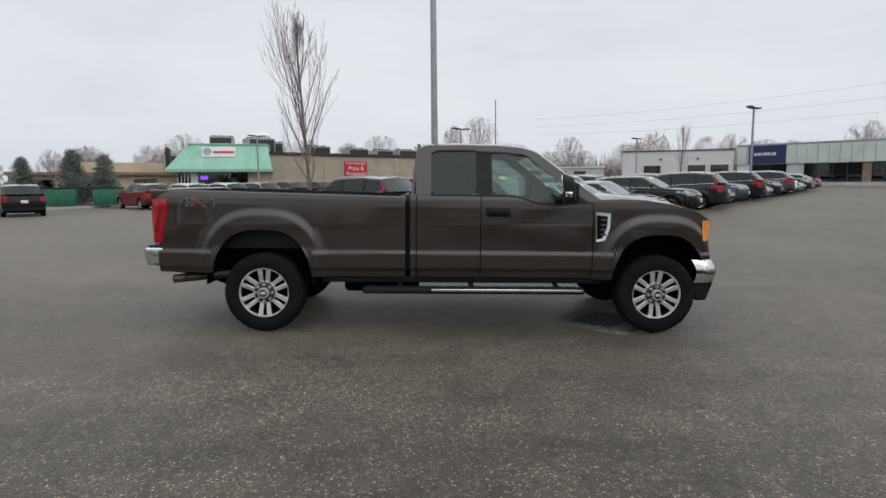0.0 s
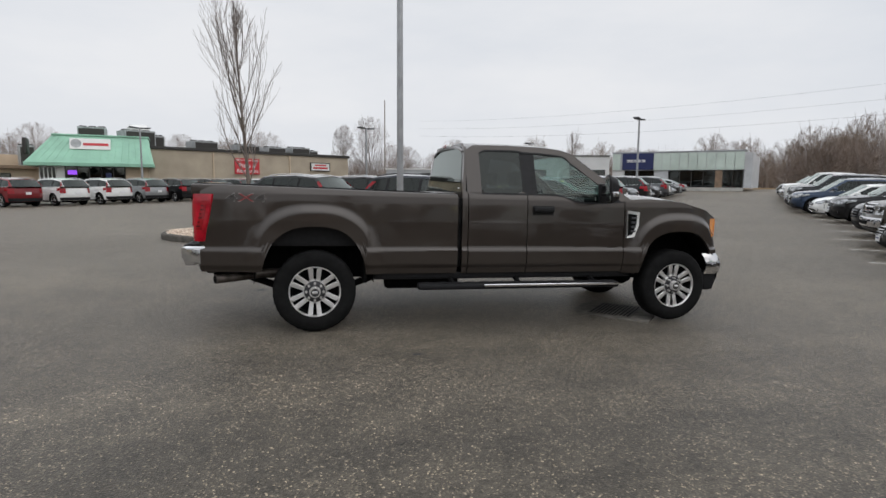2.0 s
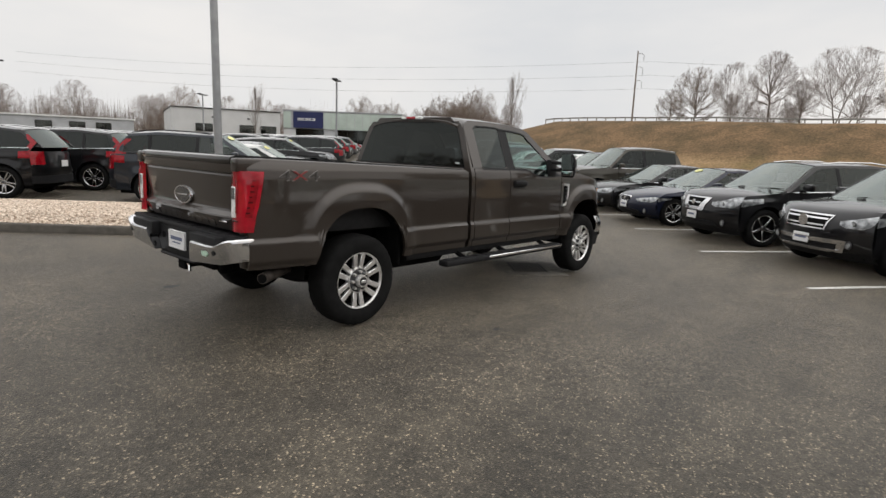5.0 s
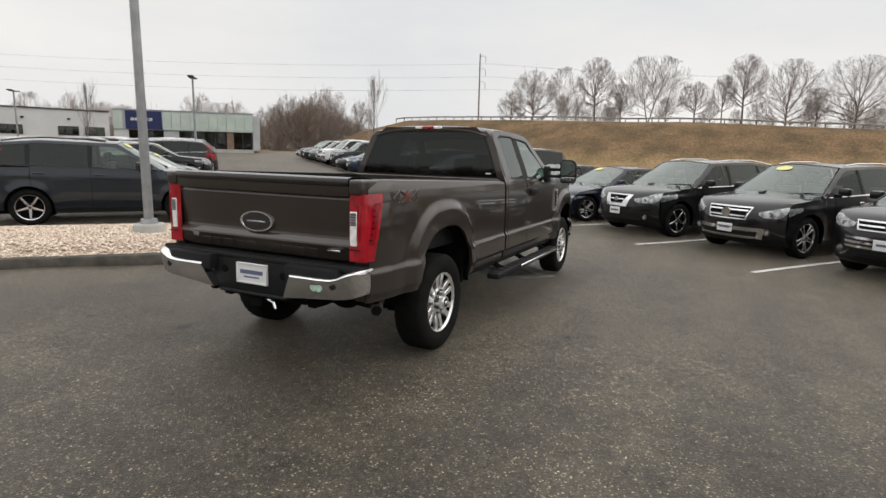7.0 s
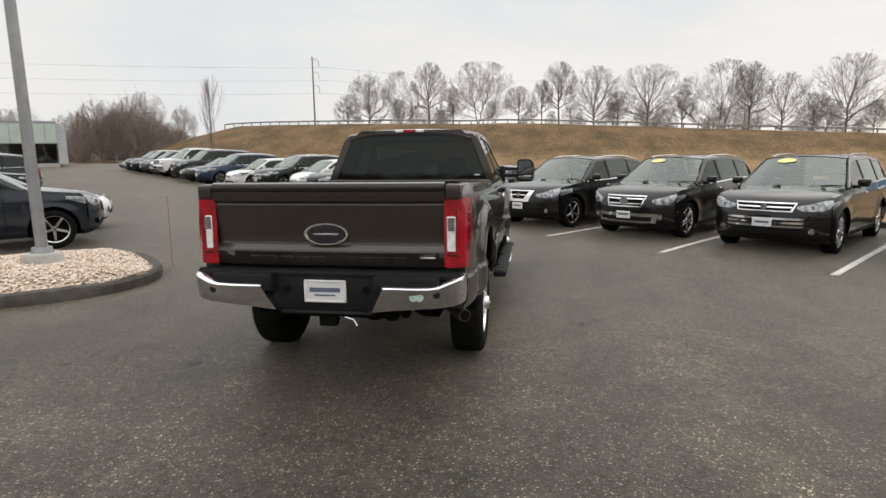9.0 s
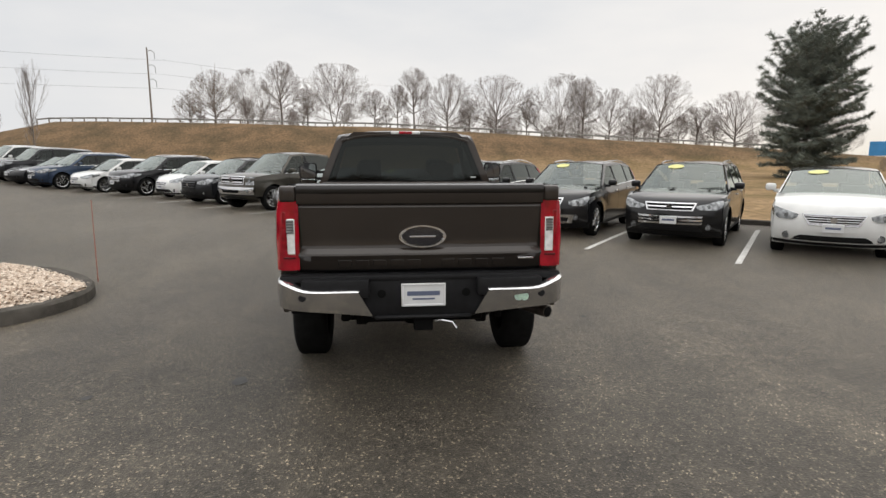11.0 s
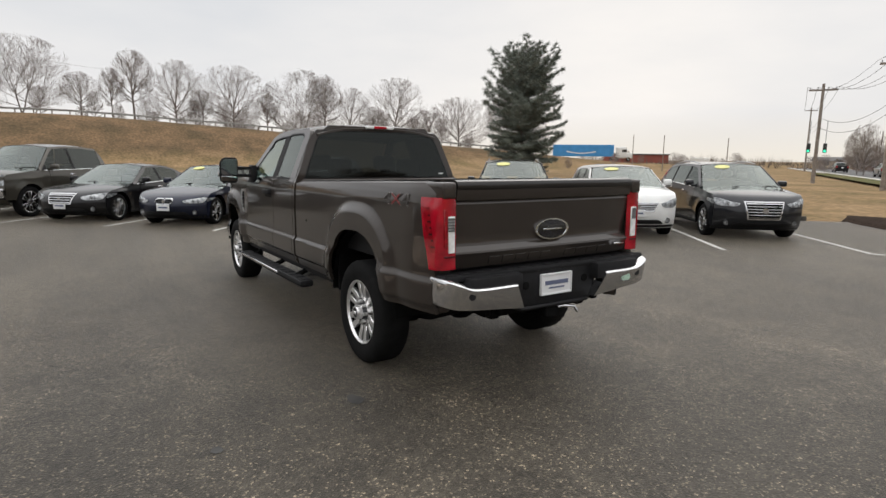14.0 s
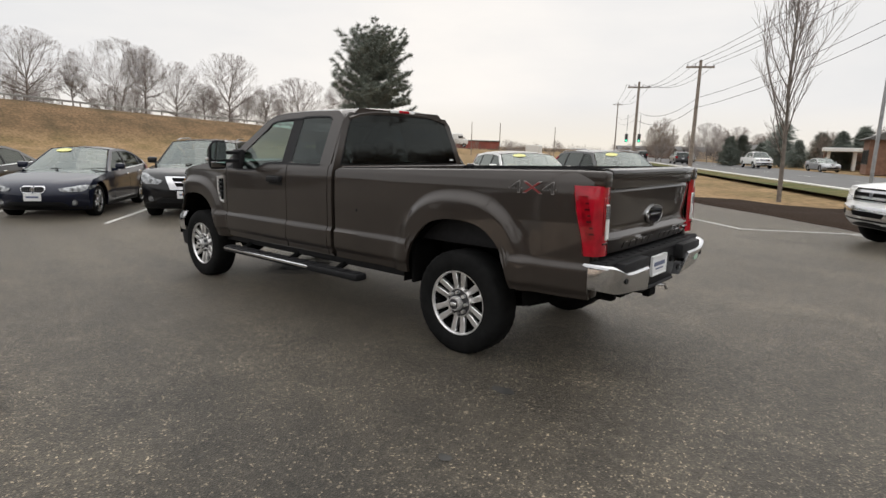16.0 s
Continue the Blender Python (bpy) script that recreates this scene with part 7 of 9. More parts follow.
part("rod", wd_, M_WAND, tw_)


# ---- bare trees ----
def bare_tree(name, label, height, spread_, seed, trunk_h, trunk_r, fastigiate, levels, mats=(M_BARK, M_TWIG), droop=0.0, crown=3.5, fine=0.0055, thin=0.5):
    """A leafless tree: tapered trunk and limbs, and a haze of fine twigs."""
    rg = random.Random(seed)
    tv, tf, cv_, cf = [], [], [], []

    def tube(pts, radii, n, V, F):
        k = len(V)
        m = len(pts)
        for i, p in enumerate(pts):
            d = (pts[min(i + 1, m - 1)] - pts[max(i - 1, 0)])
            d = d.normalized() if d.length > 1e-6 else Vector((0, 0, 1))
            a = d.orthogonal().normalized()
            c = d.cross(a)
            for j in range(n):
                t = 2 * math.pi * j / n
                V.append(p + (a * math.cos(t) + c * math.sin(t)) * radii[i])
        for i in range(m - 1):
            for j in range(n):
                F.append((k + i * n + j, k + i * n + (j + 1) % n, k + (i + 1) * n + (j + 1) % n, k + (i + 1) * n + j))

    def grow(p, d, length, r, level):
        nseg = (7, 5, 4, 3, 2)[min(level, 4)]
        pts, radii = [p.copy()], [r]
        q, dd = p.copy(), d.copy()
        for i in range(nseg):
            up = Vector((0, 0, 1)) * (fastigiate * (0.16 if level else 0.3) - droop * level * 0.03)
            dd = (dd + up + Vector((rg.uniform(-1, 1), rg.uniform(-1, 1), rg.uniform(-0.6, 0.8))) * (0.05 if level == 0 else 0.16)).normalized()
            q = q + dd * length / nseg
            pts.append(q.copy())
            radii.append(r * (1 - 0.75 * (i + 1) / nseg) + 0.002)
        if level <= 1:
            tube(pts, radii, 7 if level == 0 else 5, tv, tf)
        else:
            tube(pts, [max(x, fine) for x in radii], 3, cv_, cf)
        if level >= len(levels):
            return
        cnt = levels[level]
        for i in range(cnt):
            f = (trunk_h / height if level == 0 else 0.18) + (1 - (trunk_h / height if level == 0 else 0.18)) * (i + rg.random()) / cnt * 0.98
            s = f * nseg
            a = min(int(s), nseg - 1)
            base = pts[a].lerp(pts[a + 1], s - a)
            ax = (pts[a + 1] - pts[a]).normalized()
            side = Vector((rg.gauss(0, 1), rg.gauss(0, 1), rg.gauss(0, 0.4)))
            side = (side - ax * side.dot(ax)).normalized()
            open_ = rg.uniform(0.55, 1.0) * spread_
            if level == 0:
                g_ = (f - trunk_h / height) / (1 - trunk_h / height)
                open_ = spread_ * (1.15 - 0.75 * g_) * rg.uniform(0.8, 1.1)
                reach = crown * (0.35 + 0.65 * math.sin(math.pi * min(1.0, 0.18 + 0.8 * g_))) / max(0.25, math.sin(open_) * (1 - 0.45 * fastigiate))
                ln = min(reach, (height - base.z) * 0.98 + 0.25) * rg.uniform(0.8, 1.1)
            else:
                ln = length * 0.5 * (1.15 - 0.55 * f) * rg.uniform(0.7, 1.2)
            nd = (ax * math.cos(open_) + side * math.sin(open_)).normalized()
            grow(base, nd, ln, max(0.003, radii[a] * thin), level + 1)
    grow(Vector((0, 0, 0)), Vector((0, 0, 1)), height, trunk_r, 0)
    t = thing(name, label, "tree")
    raw("trunk", tv, tf, mats[0], t, True)
    raw("crown", cv_, cf, mats[1], t)
    return t


it = bare_tree("tree", "slim upright leafless tree with ascending branches in gravel", 4.8, 0.55, 7, 1.0, 0.055, 0.95, (26, 7, 4), crown=0.62, fine=0.0024, thin=0.36)
x, y = -1.58, 9.0
it.matrix_basis = Matrix.Translation((x, y, mound(1.77, -13.93) - 0.03)) @ Matrix.Diagonal((1.0, 1.0, 1.1, 1))
rt = copy_thing(it, Matrix.Translation((1.2, -18.6, 0.02)) @ Matrix.Rotation(2.0, 4, "Z") @ Matrix.Scale(1.45, 4))
for x, y, k in ((41.0, 26.2, 1.35), (21.7, 38.2, 0.95)):
    st = copy_thing(it, Matrix.Translation((x, y, land_z(x, y) - 0.05)) @ Matrix.Rotation(x, 4, "Z"))
    st.matrix_basis = st.matrix_basis @ Matrix.Diagonal((k * 0.8, k * 0.8, k, 1))
    st["label"] = "slim leafless sapling beyond parked cars"
rt["label"] = "slim upright leafless tree in dark mulch by the road"
rt.matrix_basis = Matrix.Translation((1.2, -18.6, 0.02)) @ Matrix.Rotation(2.0, 4, "Z") @ Matrix.Scale(1.45, 4)

# grey bark for distant trees, with the haze of distance put into its paler colour
M_HAZEBARK = material("hazed_grey_bark", (0.22, 0.19, 0.17), 0.95, vary=0.25, scale=3)


def dome_tree(name, label, height, width, fork, seed, mats=(M_HAZEBARK, M_TWIG), limbs=9, fine=0.0076, stems=1, low=0.75, splay=62):
    """A leafless tree: straight limbs fan out of the stem and divide into ever finer twigs, up to a rounded crown."""
    rg = random.Random(seed)
    lo = fork * low
    half = (height - lo) / 2
    lobes = [rg.uniform(0, 6.28) for _ in range(3)]
    tv, tf, cv_, cf = [], [], [], []

    def limb(p, q, r0, r1, m, V, F):
        e = (q - p).normalized()
        s1 = e.orthogonal().normalized()
        s2 = e.cross(s1)
        k = len(V)
        for o, r in ((p, r0), (q, r1)):
            for j in range(m):
                t = 2 * math.pi * j / m
                V.append(o + (s1 * math.cos(t) + s2 * math.sin(t)) * r)
        for j in range(m):
            F.append((k + j, k + (j + 1) % m, k + m + (j + 1) % m, k + m + j))

    def reach(p, d):
        """How far it is from p along d to the crown's uneven outline."""
        w = width / 2
        o = Vector((p.x / w, p.y / w, (p.z - lo - half) / half))
        e = Vector((d.x / w, d.y / w, d.z / half))
        A, B, C = e.length_squared, o.dot(e), o.length_squared - 1
        if C >= 0:
            return 0.0
        a_ = math.atan2(d.y, d.x)
        uneven = 1 + 0.09 * math.sin(2 * a_ + lobes[0]) + 0.07 * math.sin(5 * a_ + lobes[1]) + 0.05 * math.sin(9 * d.z + lobes[2])
        return (-B + math.sqrt(B * B - A * C)) / A * uneven

    def bend(d, degrees_):
        t = rg.uniform(0, 6.28)
        s1 = d.orthogonal().normalized()
        s2 = d.cross(s1)
        k = radians(degrees_)
        return (d * math.cos(k) + (s1 * math.cos(t) + s2 * math.sin(t)) * math.sin(k)).normalized()

    most = (0, 2.0 * height, 0.34 * height, 0.19 * height, 0.1 * height)
    number = (0, 8, 6, 5, 0)

    def grow(p, d, level, r):
        ln = min(reach(p, d) * rg.uniform(0.78, 1.08), most[level] * rg.uniform(0.6, 1.0))
        if ln < 0.018 * height:
            return
        m = (0, 6, 4, 3, 2)[level]
        knots, dirs = [p], [d]
        for k in range(m):
            d = (d + Vector((rg.gauss(0, 0.055), rg.gauss(0, 0.055), rg.gauss(0.03, 0.045)))).normalized()
            knots.append(knots[-1] + d * ln / m)
            dirs.append(d)
        r1 = max(fine * 0.45, r * 0.22)
        for k in range(m):
            ra, rb = r + (r1 - r) * k / m, r + (r1 - r) * (k + 1) / m
            stout = level < 3 and ra > 2.6 * fine
            limb(knots[k], knots[k + 1], ra, rb, 5 if stout else 3, tv if stout else cv_, tf if stout else cf)
        n = number[level]
        for j in range(n):
            g = (0.16 if level == 1 else 0.1) + 0.86 * (j + rg.random()) / n
            g = min(0.97, g) * m
            k = int(g)
            q = knots[k].lerp(knots[k + 1], g - k)
            rr = r + (r1 - r) * g / m
            grow(q, (bend(dirs[k], rg.uniform(22, 30 + 26 / level)) + Vector((0, 0, 0.1))).normalized(), level + 1, max(fine * (1.25, 1.0, 0.85)[min(2, level - 1)], rr * 0.55))

    for k in range(stems):
        lean_ = Vector((rg.gauss(0, 0.05 + 0.13 * (stems - 1)), rg.gauss(0, 0.05 + 0.13 * (stems - 1)), 1)).normalized()
        r = height * 0.0125 / stems ** 0.5
        base = Vector((rg.gauss(0, 0.12), rg.gauss(0, 0.12), 0)) * (stems - 1)
        top = fork + 0.3 * (height - fork)
        knots = [base + lean_ * top * f + Vector((rg.gauss(0, 0.012), rg.gauss(0, 0.012), 0)) * height * f * 0.4 for f in (0, 0.2, 0.4, 0.6, 0.8, 1.0)]
        for i in range(5):
            limb(knots[i], knots[i + 1], r * (1.1 - 0.12 * i), r * (0.98 - 0.12 * i), 7, tv, tf)
        count = max(5, limbs // stems)
        spin = rg.uniform(0, 6.28)
        for j in range(count):
            f = (j + 0.5 * rg.random()) / count
            g = (fork * 0.82 + (top - fork * 0.82) * f) / top * 5
            i = min(4, int(g))
            q = knots[i].lerp(knots[i + 1], min(1.0, g - i))
            a_ = spin + j * 2.4 + rg.uniform(-0.3, 0.3)
            tip = radians(splay * (1 - f) ** 0.8 + 7)
            grow(q, Vector((math.sin(tip) * math.cos(a_), math.sin(tip) * math.sin(a_), math.cos(tip))), 1, r * (0.62 - 0.2 * f))
        grow(knots[5], lean_, 1, r * 0.48)
    t = thing(name, label, "tree")
    raw("trunk", tv, tf, mats[0], t, True)
    raw("crown", cv_, cf, mats[1], t)
    return t


M_TWIGB = material("brown_twigs", (0.22, 0.175, 0.145), 0.95, vary=0.25, scale=1.5)
kinds = [
    dome_tree("tree", "leafless broad round-crowned tree on the bank", 10.0, 9.0, 1.8, 11, limbs=14, low=0.55, splay=78),
    dome_tree("tree", "leafless round-crowned tree on the bank", 10.0, 8.2, 1.3, 12, limbs=14, low=0.45, splay=76),
    dome_tree("tree", "leafless tall narrow tree on the bank", 10.0, 4.6, 3.6, 13, limbs=11, splay=56),
    dome_tree("tree", "leafless brown tree in the woods", 10.0, 6.6, 1.4, 14, (M_HAZEBARK, M_TWIGB), limbs=13, fine=0.0095, low=0.5, splay=70),
    dome_tree("tree", "leafless tree with several stems on the bank", 10.0, 8.6, 1.8, 15, limbs=17, stems=3, low=0.5, splay=70),
]
rg = random.Random(21)
first = [True] * 5


def plant(i, x, y, z, s, group, wide=None):
    """Kind i with its foot at (x, y, z), at a scale upwards and one sideways."""
    m = Matrix.Translation((x, y, z)) @ Matrix.Rotation(rg.uniform(0, 6.28), 4, "Z")
    t = kinds[i]
    if first[i]:
        first[i] = False
    else:
        t = copy_thing(t, m)
    t.matrix_basis = m @ Matrix.Diagonal((wide or s, wide or s, s, 1))
    tagged(t, group=group)


BANK = "bare trees along the bank"
# how far along the bank, how high over its crest, how wide, which kind
for yy, tall, wide, i in ((34.5, 6.2, 5.0, 3), (30.0, 9.9, 7.5, 3), (23.6, 10.2, 6.2, 4), (17.9, 11.6, 6.0, 2), (13.4, 7.0, 4.4, 2), (8.4, 11.4, 11.6, 4), (1.6, 7.0, 4.6, 2),
                          (-2.5, 8.0, 3.4, 2), (-5.4, 11.0, 5.6, 2), (-11.2, 10.3, 8.8, 1), (-15.0, 6.2, 3.4, 2), (-19.6, 10.6, 10.8, 0), (-25.0, 6.5, 4.0, 2), (-30.4, 11.3, 11.0, 4), (-34.6, 11.0, 6.0, 2), (-39.2, 9.4, 7.4, 1), (-43.5, 6.4, 4.4, 2),
                          (-47.6, 12.0, 11.0, 0), (-54.0, 7.0, 6.0, 2), (-60.5, 10.0, 12.2, 1), (-71.0, 12.0, 8.0, 2), (-78.0, 8.0, 7.0, 0)):
    x = crest(yy)[0] + 10.5
    plant(i, x, yy, land_z(x, yy) - 0.6, (tall + 0.6) / 10.0, BANK, 1.17 * wide / (9.0, 8.2, 4.6, 6.6, 8.6)[i])
for _ in range(46):
    yy = rg.uniform(-85, 33)
    x = crest(yy)[0] + rg.uniform(16, 45)
    plant(rg.choice((0, 1, 2, 2, 4, 2)), x, yy, land_z(x, yy) - 0.8, rg.uniform(0.35, 0.75), BANK)
WOODS = "woods beyond the dealership"
for _ in range(44):
    a = radians(rg.uniform(43.5, 53.5))
    d = rg.uniform(104, 150)
    x, y = 0.5 + d * math.sin(a), -6 + d * math.cos(a)
    if x > crest(y)[0] - 25 and y < 62:
        continue
    plant(3 if rg.random() < 0.75 else 1, x, y, land_z(x, y) - 0.5, rg.uniform(0.7, 1.28) * (1 if radians(46) < a < radians(51.5) else 0.7), WOODS)
for _ in range(56):
    a = radians(rg.uniform(-40, 46))
    d = rg.uniform(120, 175)
    x, y = 0.5 + d * math.sin(a), -6 + d * math.cos(a)
    plant(rg.choice((0, 1, 3, 3)), x, y, land_z(x, y) - 0.5, rg.uniform(0.7, 1.2), WOODS)
for az, d, i, s, w in ((7.2, 105, 0, 1.35, 0.95), (4.6, 100, 2, 1.15, 0.9), (15.2, 150, 1, 1.3, 1.1), (22.0, 150, 1, 1.15, 0.95), (27.5, 165, 4, 1.3, 1.0)):
    x, y = -2.3 + d * math.sin(radians(az)), -5.8 + d * math.cos(radians(az))
    plant(i, x, y, land_z(x, y) - 0.3, s, WOODS, w)
for _ in range(84):
    a = radians(rg.uniform(136, 192))
    d = rg.uniform(95, 190)
    x, y = -3 + d * math.sin(a), 4 + d * math.cos(a)
    plant(rg.choice((0, 1, 3, 3)), x, y, land_z(x, y) - 0.4, rg.uniform(0.2, 0.4) if a < radians(158) else rg.uniform(0.4, 0.75), "trees across the road")

for _ in range(80):
    a = radians(rg.uniform(196, 318))
    d = rg.uniform(52, 90)
    x, y = d * math.sin(a), d * math.cos(a)
    plant(3, x, y, land_z(x, y) - 0.4, rg.uniform(0.9, 1.4), "trees across the road")

# woodland floor and far treeline
uv_, uf_ = [], []
for _ in range(26000):
    if rg.random() < 0.5:
        a, d, h = radians(rg.uniform(-45, 62)), rg.uniform(150, 230), rg.uniform(1.5, 5.5)
    else:
        a, d, h = radians(rg.uniform(62, 315)), rg.uniform(150, 240), rg.uniform(0.8, 3.6)
    x, y = d * math.sin(a), d * math.cos(a)
    z = land_z(x, y)
    h *= 0.45 + 0.55 * abs(math.sin(a * 37) * math.sin(a * 11 + 1))
    if radians(2) < a < radians(45):
        h = rg.uniform(4.0, 11.6 + 0.9 * math.sin(a * 31) + 0.6 * math.sin(a * 83)) * min(1.0, (a - radians(2)) * 14 + 0.3)
    k = len(uv_)
    t, lean_ = rg.uniform(0, 3.14), rg.uniform(-0.8, 0.8)
    w = rg.uniform(0.04, 0.1)
    cx_, sy_ = math.cos(t), math.sin(t)
    uv_ += [(x - cx_ * w, y - sy_ * w, z), (x + cx_ * w, y + sy_ * w, z), (x + cx_ * lean_, y + sy_ * lean_, z + h), (x - cx_ * (lean_ + 0.5), y - sy_ * lean_, z + h * 0.8)]
    uf_ += [(k, k + 1, k + 2), (k, k + 1, k + 3)]
M_BRUSH = material("brown_brush", (0.15, 0.12, 0.10), 0.95, vary=0.35, scale=0.3)
tagged(raw("far_brush", uv_, uf_, M_BRUSH), "distant brown leafless woodland edge", "woods", kind="stuff")


# ---- evergreens ----
def evergreen(name, label, height, base_r, seed, ragged, n_branch, first_h):
    rg = random.Random(seed)
    t = thing(name, label, "tree")
    tr = bmesh.new()
    cyl((0, 0, 0), (0.15 * ragged, 0, height * 0.97), height * 0.022, 0.02, 8, True, tr)
    nv, nf, bv = [], [], bmesh.new()
    for b in range(n_branch):
        f = first_h + (1 - first_h) * (b / n_branch)
        z = height * f
        prof = (1 - f) ** 0.55 * min(1.0, 0.6 + 1.8 * (f - first_h))
        ln = max(0.25, base_r * prof * rg.uniform(1 - 0.55 * ragged, 1 + 0.35 * ragged))
        a = b * 2.399 + rg.uniform(-0.4, 0.4)
        rise = rg.uniform(-0.05, 0.42) * -0.6
        p0 = Vector((0, 0, z))
        d = Vector((math.cos(a), math.sin(a), rise)).normalized()
        p1 = p0 + d * ln
        cyl(p0, p1, 0.02 + 0.012 * ln, 0.008, 4, False, bv)
        m = int(6 + ln * 11)
        for k in range(m):
            q = p0 + d * ln * (0.22 + 0.82 * (k + rg.random()) / m)
            q += Vector((rg.gauss(0, 1), rg.gauss(0, 1), rg.gauss(0, 0.6))) * 0.17 * ln ** 0.5
            for _ in range(9):
                e = (d * 0.5 + Vector((rg.gauss(0, 1), rg.gauss(0, 1), rg.gauss(0.25, 0.7)))).normalized() * rg.uniform(0.24, 0.5) * (0.7 + 0.05 * height)
                s = e.orthogonal().normalized() * rg.uniform(0.011, 0.026) * (0.7 + 0.05 * height)
                i = len(nv)
                nv += [q - s, q + s, q + e]
                nf.append((i, i + 1, i + 2))
    part("trunk", tr, M_BARK, t)
    part("limbs", bv, M_BARK, t)
    raw("crown", nv, nf, M_NEEDLE, t)
    return t


def pine(name, label, height, reach, seed):
    """A white pine: whorls of level, upturned boughs with flat sprays of needles and gaps between the tiers."""
    rg = random.Random(seed)
    t = thing(name, label, "tree")
    tr, bv = bmesh.new(), bmesh.new()
    cyl((0, 0, 0), (0.2, 0.1, height * 0.95), height * 0.02, 0.03, 9, True, tr)
    nv, nf = [], []

    def tuft(q, d, size, count):
        for _ in range(count):
            e = (d * 0.55 + Vector((rg.gauss(0, 0.75), rg.gauss(0, 0.75), rg.gauss(0.22, 0.45)))).normalized() * size * rg.uniform(0.6, 1.2)
            s_ = e.orthogonal().normalized() * rg.uniform(0.014, 0.026)
            i = len(nv)
            nv.extend((q - s_, q + s_, q + e))
            nf.append((i, i + 1, i + 2))

    shape = ((0.03, 0.75), (0.1, 0.98), (0.22, 1.0), (0.4, 0.98), (0.58, 1.0), (0.7, 0.96), (0.82, 0.84), (0.92, 0.68), (1.0, 0.45))
    tiers = 23
    for k in range(tiers):
        f = 0.05 + 0.93 * (k / (tiers - 1)) ** 0.95
        boughs = 9 if f < 0.8 else 8
        for j in range(boughs):
            a = 2 * math.pi * (j + rg.uniform(-0.3, 0.3)) / boughs + k * 0.9
            ln = reach * lerp(shape, f) * rg.choice((0.5, 0.7, 0.9, 1.0, 1.05)) * rg.uniform(0.85, 1.1)
            z = height * (f * 0.94 + rg.uniform(-0.05, 0.05))
            flat = Vector((math.cos(a), math.sin(a), 0))
            rise = 0.0 + 0.95 * f * f + rg.uniform(-0.12, 0.3)
            knots = [Vector((0, 0, z)) + flat * ln * g + Vector((0, 0, ln * (rise * g * g + 0.05 * g))) for g in (0, 0.35, 0.7, 1.0)]
            for p, q, r0, r1 in zip(knots, knots[1:], (0.05, 0.035, 0.02), (0.035, 0.02, 0.008)):
                cyl(p, q, r0, r1, 4, False, bv)
            side = Vector((-flat.y, flat.x, 0))
            m = int(5 + ln * 3.2)
            for i in range(m):
                g = 0.18 + 0.82 * (i + rg.random()) / m
                base = knots[0].lerp(knots[1], g / 0.35) if g < 0.35 else knots[1].lerp(knots[2], (g - 0.35) / 0.35) if g < 0.7 else knots[2].lerp(knots[3], (g - 0.7) / 0.3)
                w = (1 if i % 2 else -1) * rg.uniform(0.25, 0.95) * (0.35 + ln * 0.2) * (1.15 - 0.55 * g)
                end = base + side * w + flat * abs(w) * 0.6 + Vector((0, 0, rg.uniform(-0.05, 0.25)))
                cyl(base, end, 0.012, 0.006, 3, False, bv)
                d = (end - base).normalized()
                for h in (0.25, 0.5, 0.75, 1.0):
                    tuft(base.lerp(end, h), d, 0.5, 12)
            tuft(knots[3], flat, 0.5, 20)
    part("trunk", tr, M_BARK, t)
    part("limbs", bv, M_BARK, t)
    raw("crown", nv, nf, M_NEEDLE, t)
    return t


pine("pine_tree", "tall ragged grey-green pine at the foot of the bank", 13.4, 4.25, 4).matrix_basis = Matrix.Translation((45.5, -39.7, -0.3))
e1 = evergreen("spruce_tree", "small dark green conical spruce", 4.2, 1.5, 8, 0.35, 90, 0.04)
e1.matrix_basis = Matrix.Translation((-26.4, 38.4, lot_z(-26.4, 38.4)))
for x, y, s in ((-24.2, 38.9, 0.92), (-29.0, 36.5, 0.85), (-33.5, 36.0, 1.0)):
    copy_thing(e1, Matrix.Translation((x, y, lot_z(x, y))) @ Matrix.Rotation(x, 4, "Z") @ Matrix.Scale(s, 4)).scale = (s, s, s)
for k in range(16):
    a = radians(166 + k * 1.05 + rg.uniform(-0.4, 0.4))
    d = rg.uniform(82, 105)
    x, y = -3 + d * math.sin(a), 4 + d * math.cos(a)
    s = rg.uniform(0.75, 1.5)
    copy_thing(e1, Matrix.Translation((x, y, 0)) @ Matrix.Rotation(k, 4, "Z")).scale = (s * 1.2, s * 1.2, s)

# ---- guard rail on the crest ----
gr_ = thing("guard_rail", "galvanised guard rail along the top of the bank", "guard rail")
pts = []
yy = 57.0
while yy > -70:
    cx, cz = crest(yy)
    x = cx + 0.8
    pts.append((x, yy, land_z(x, yy)))
    yy -= 2.0
rows = [[(p[0] + dx, p[1], p[2] + dz) for dx, dz in ((0, 0.42), (-0.06, 0.47), (0, 0.54), (-0.06, 0.61), (0, 0.68))] for p in pts]
part("rail_beam", grid(rows), material("weathered_rail_steel", (0.3, 0.29, 0.27), 0.6, 0.2, vary=0.2, scale=0.6), gr_)
pm = None
for p in pts:
    if pm is None:
        pm = part("rail_post", box(0.02, 0.14, -0.07, 0.07, -0.3, 0.68), M_WOOD, gr_)
        pm.matrix_basis = Matrix.Translation(p)
    else:
        share("rail_post", pm, gr_, Matrix.Translation(p))

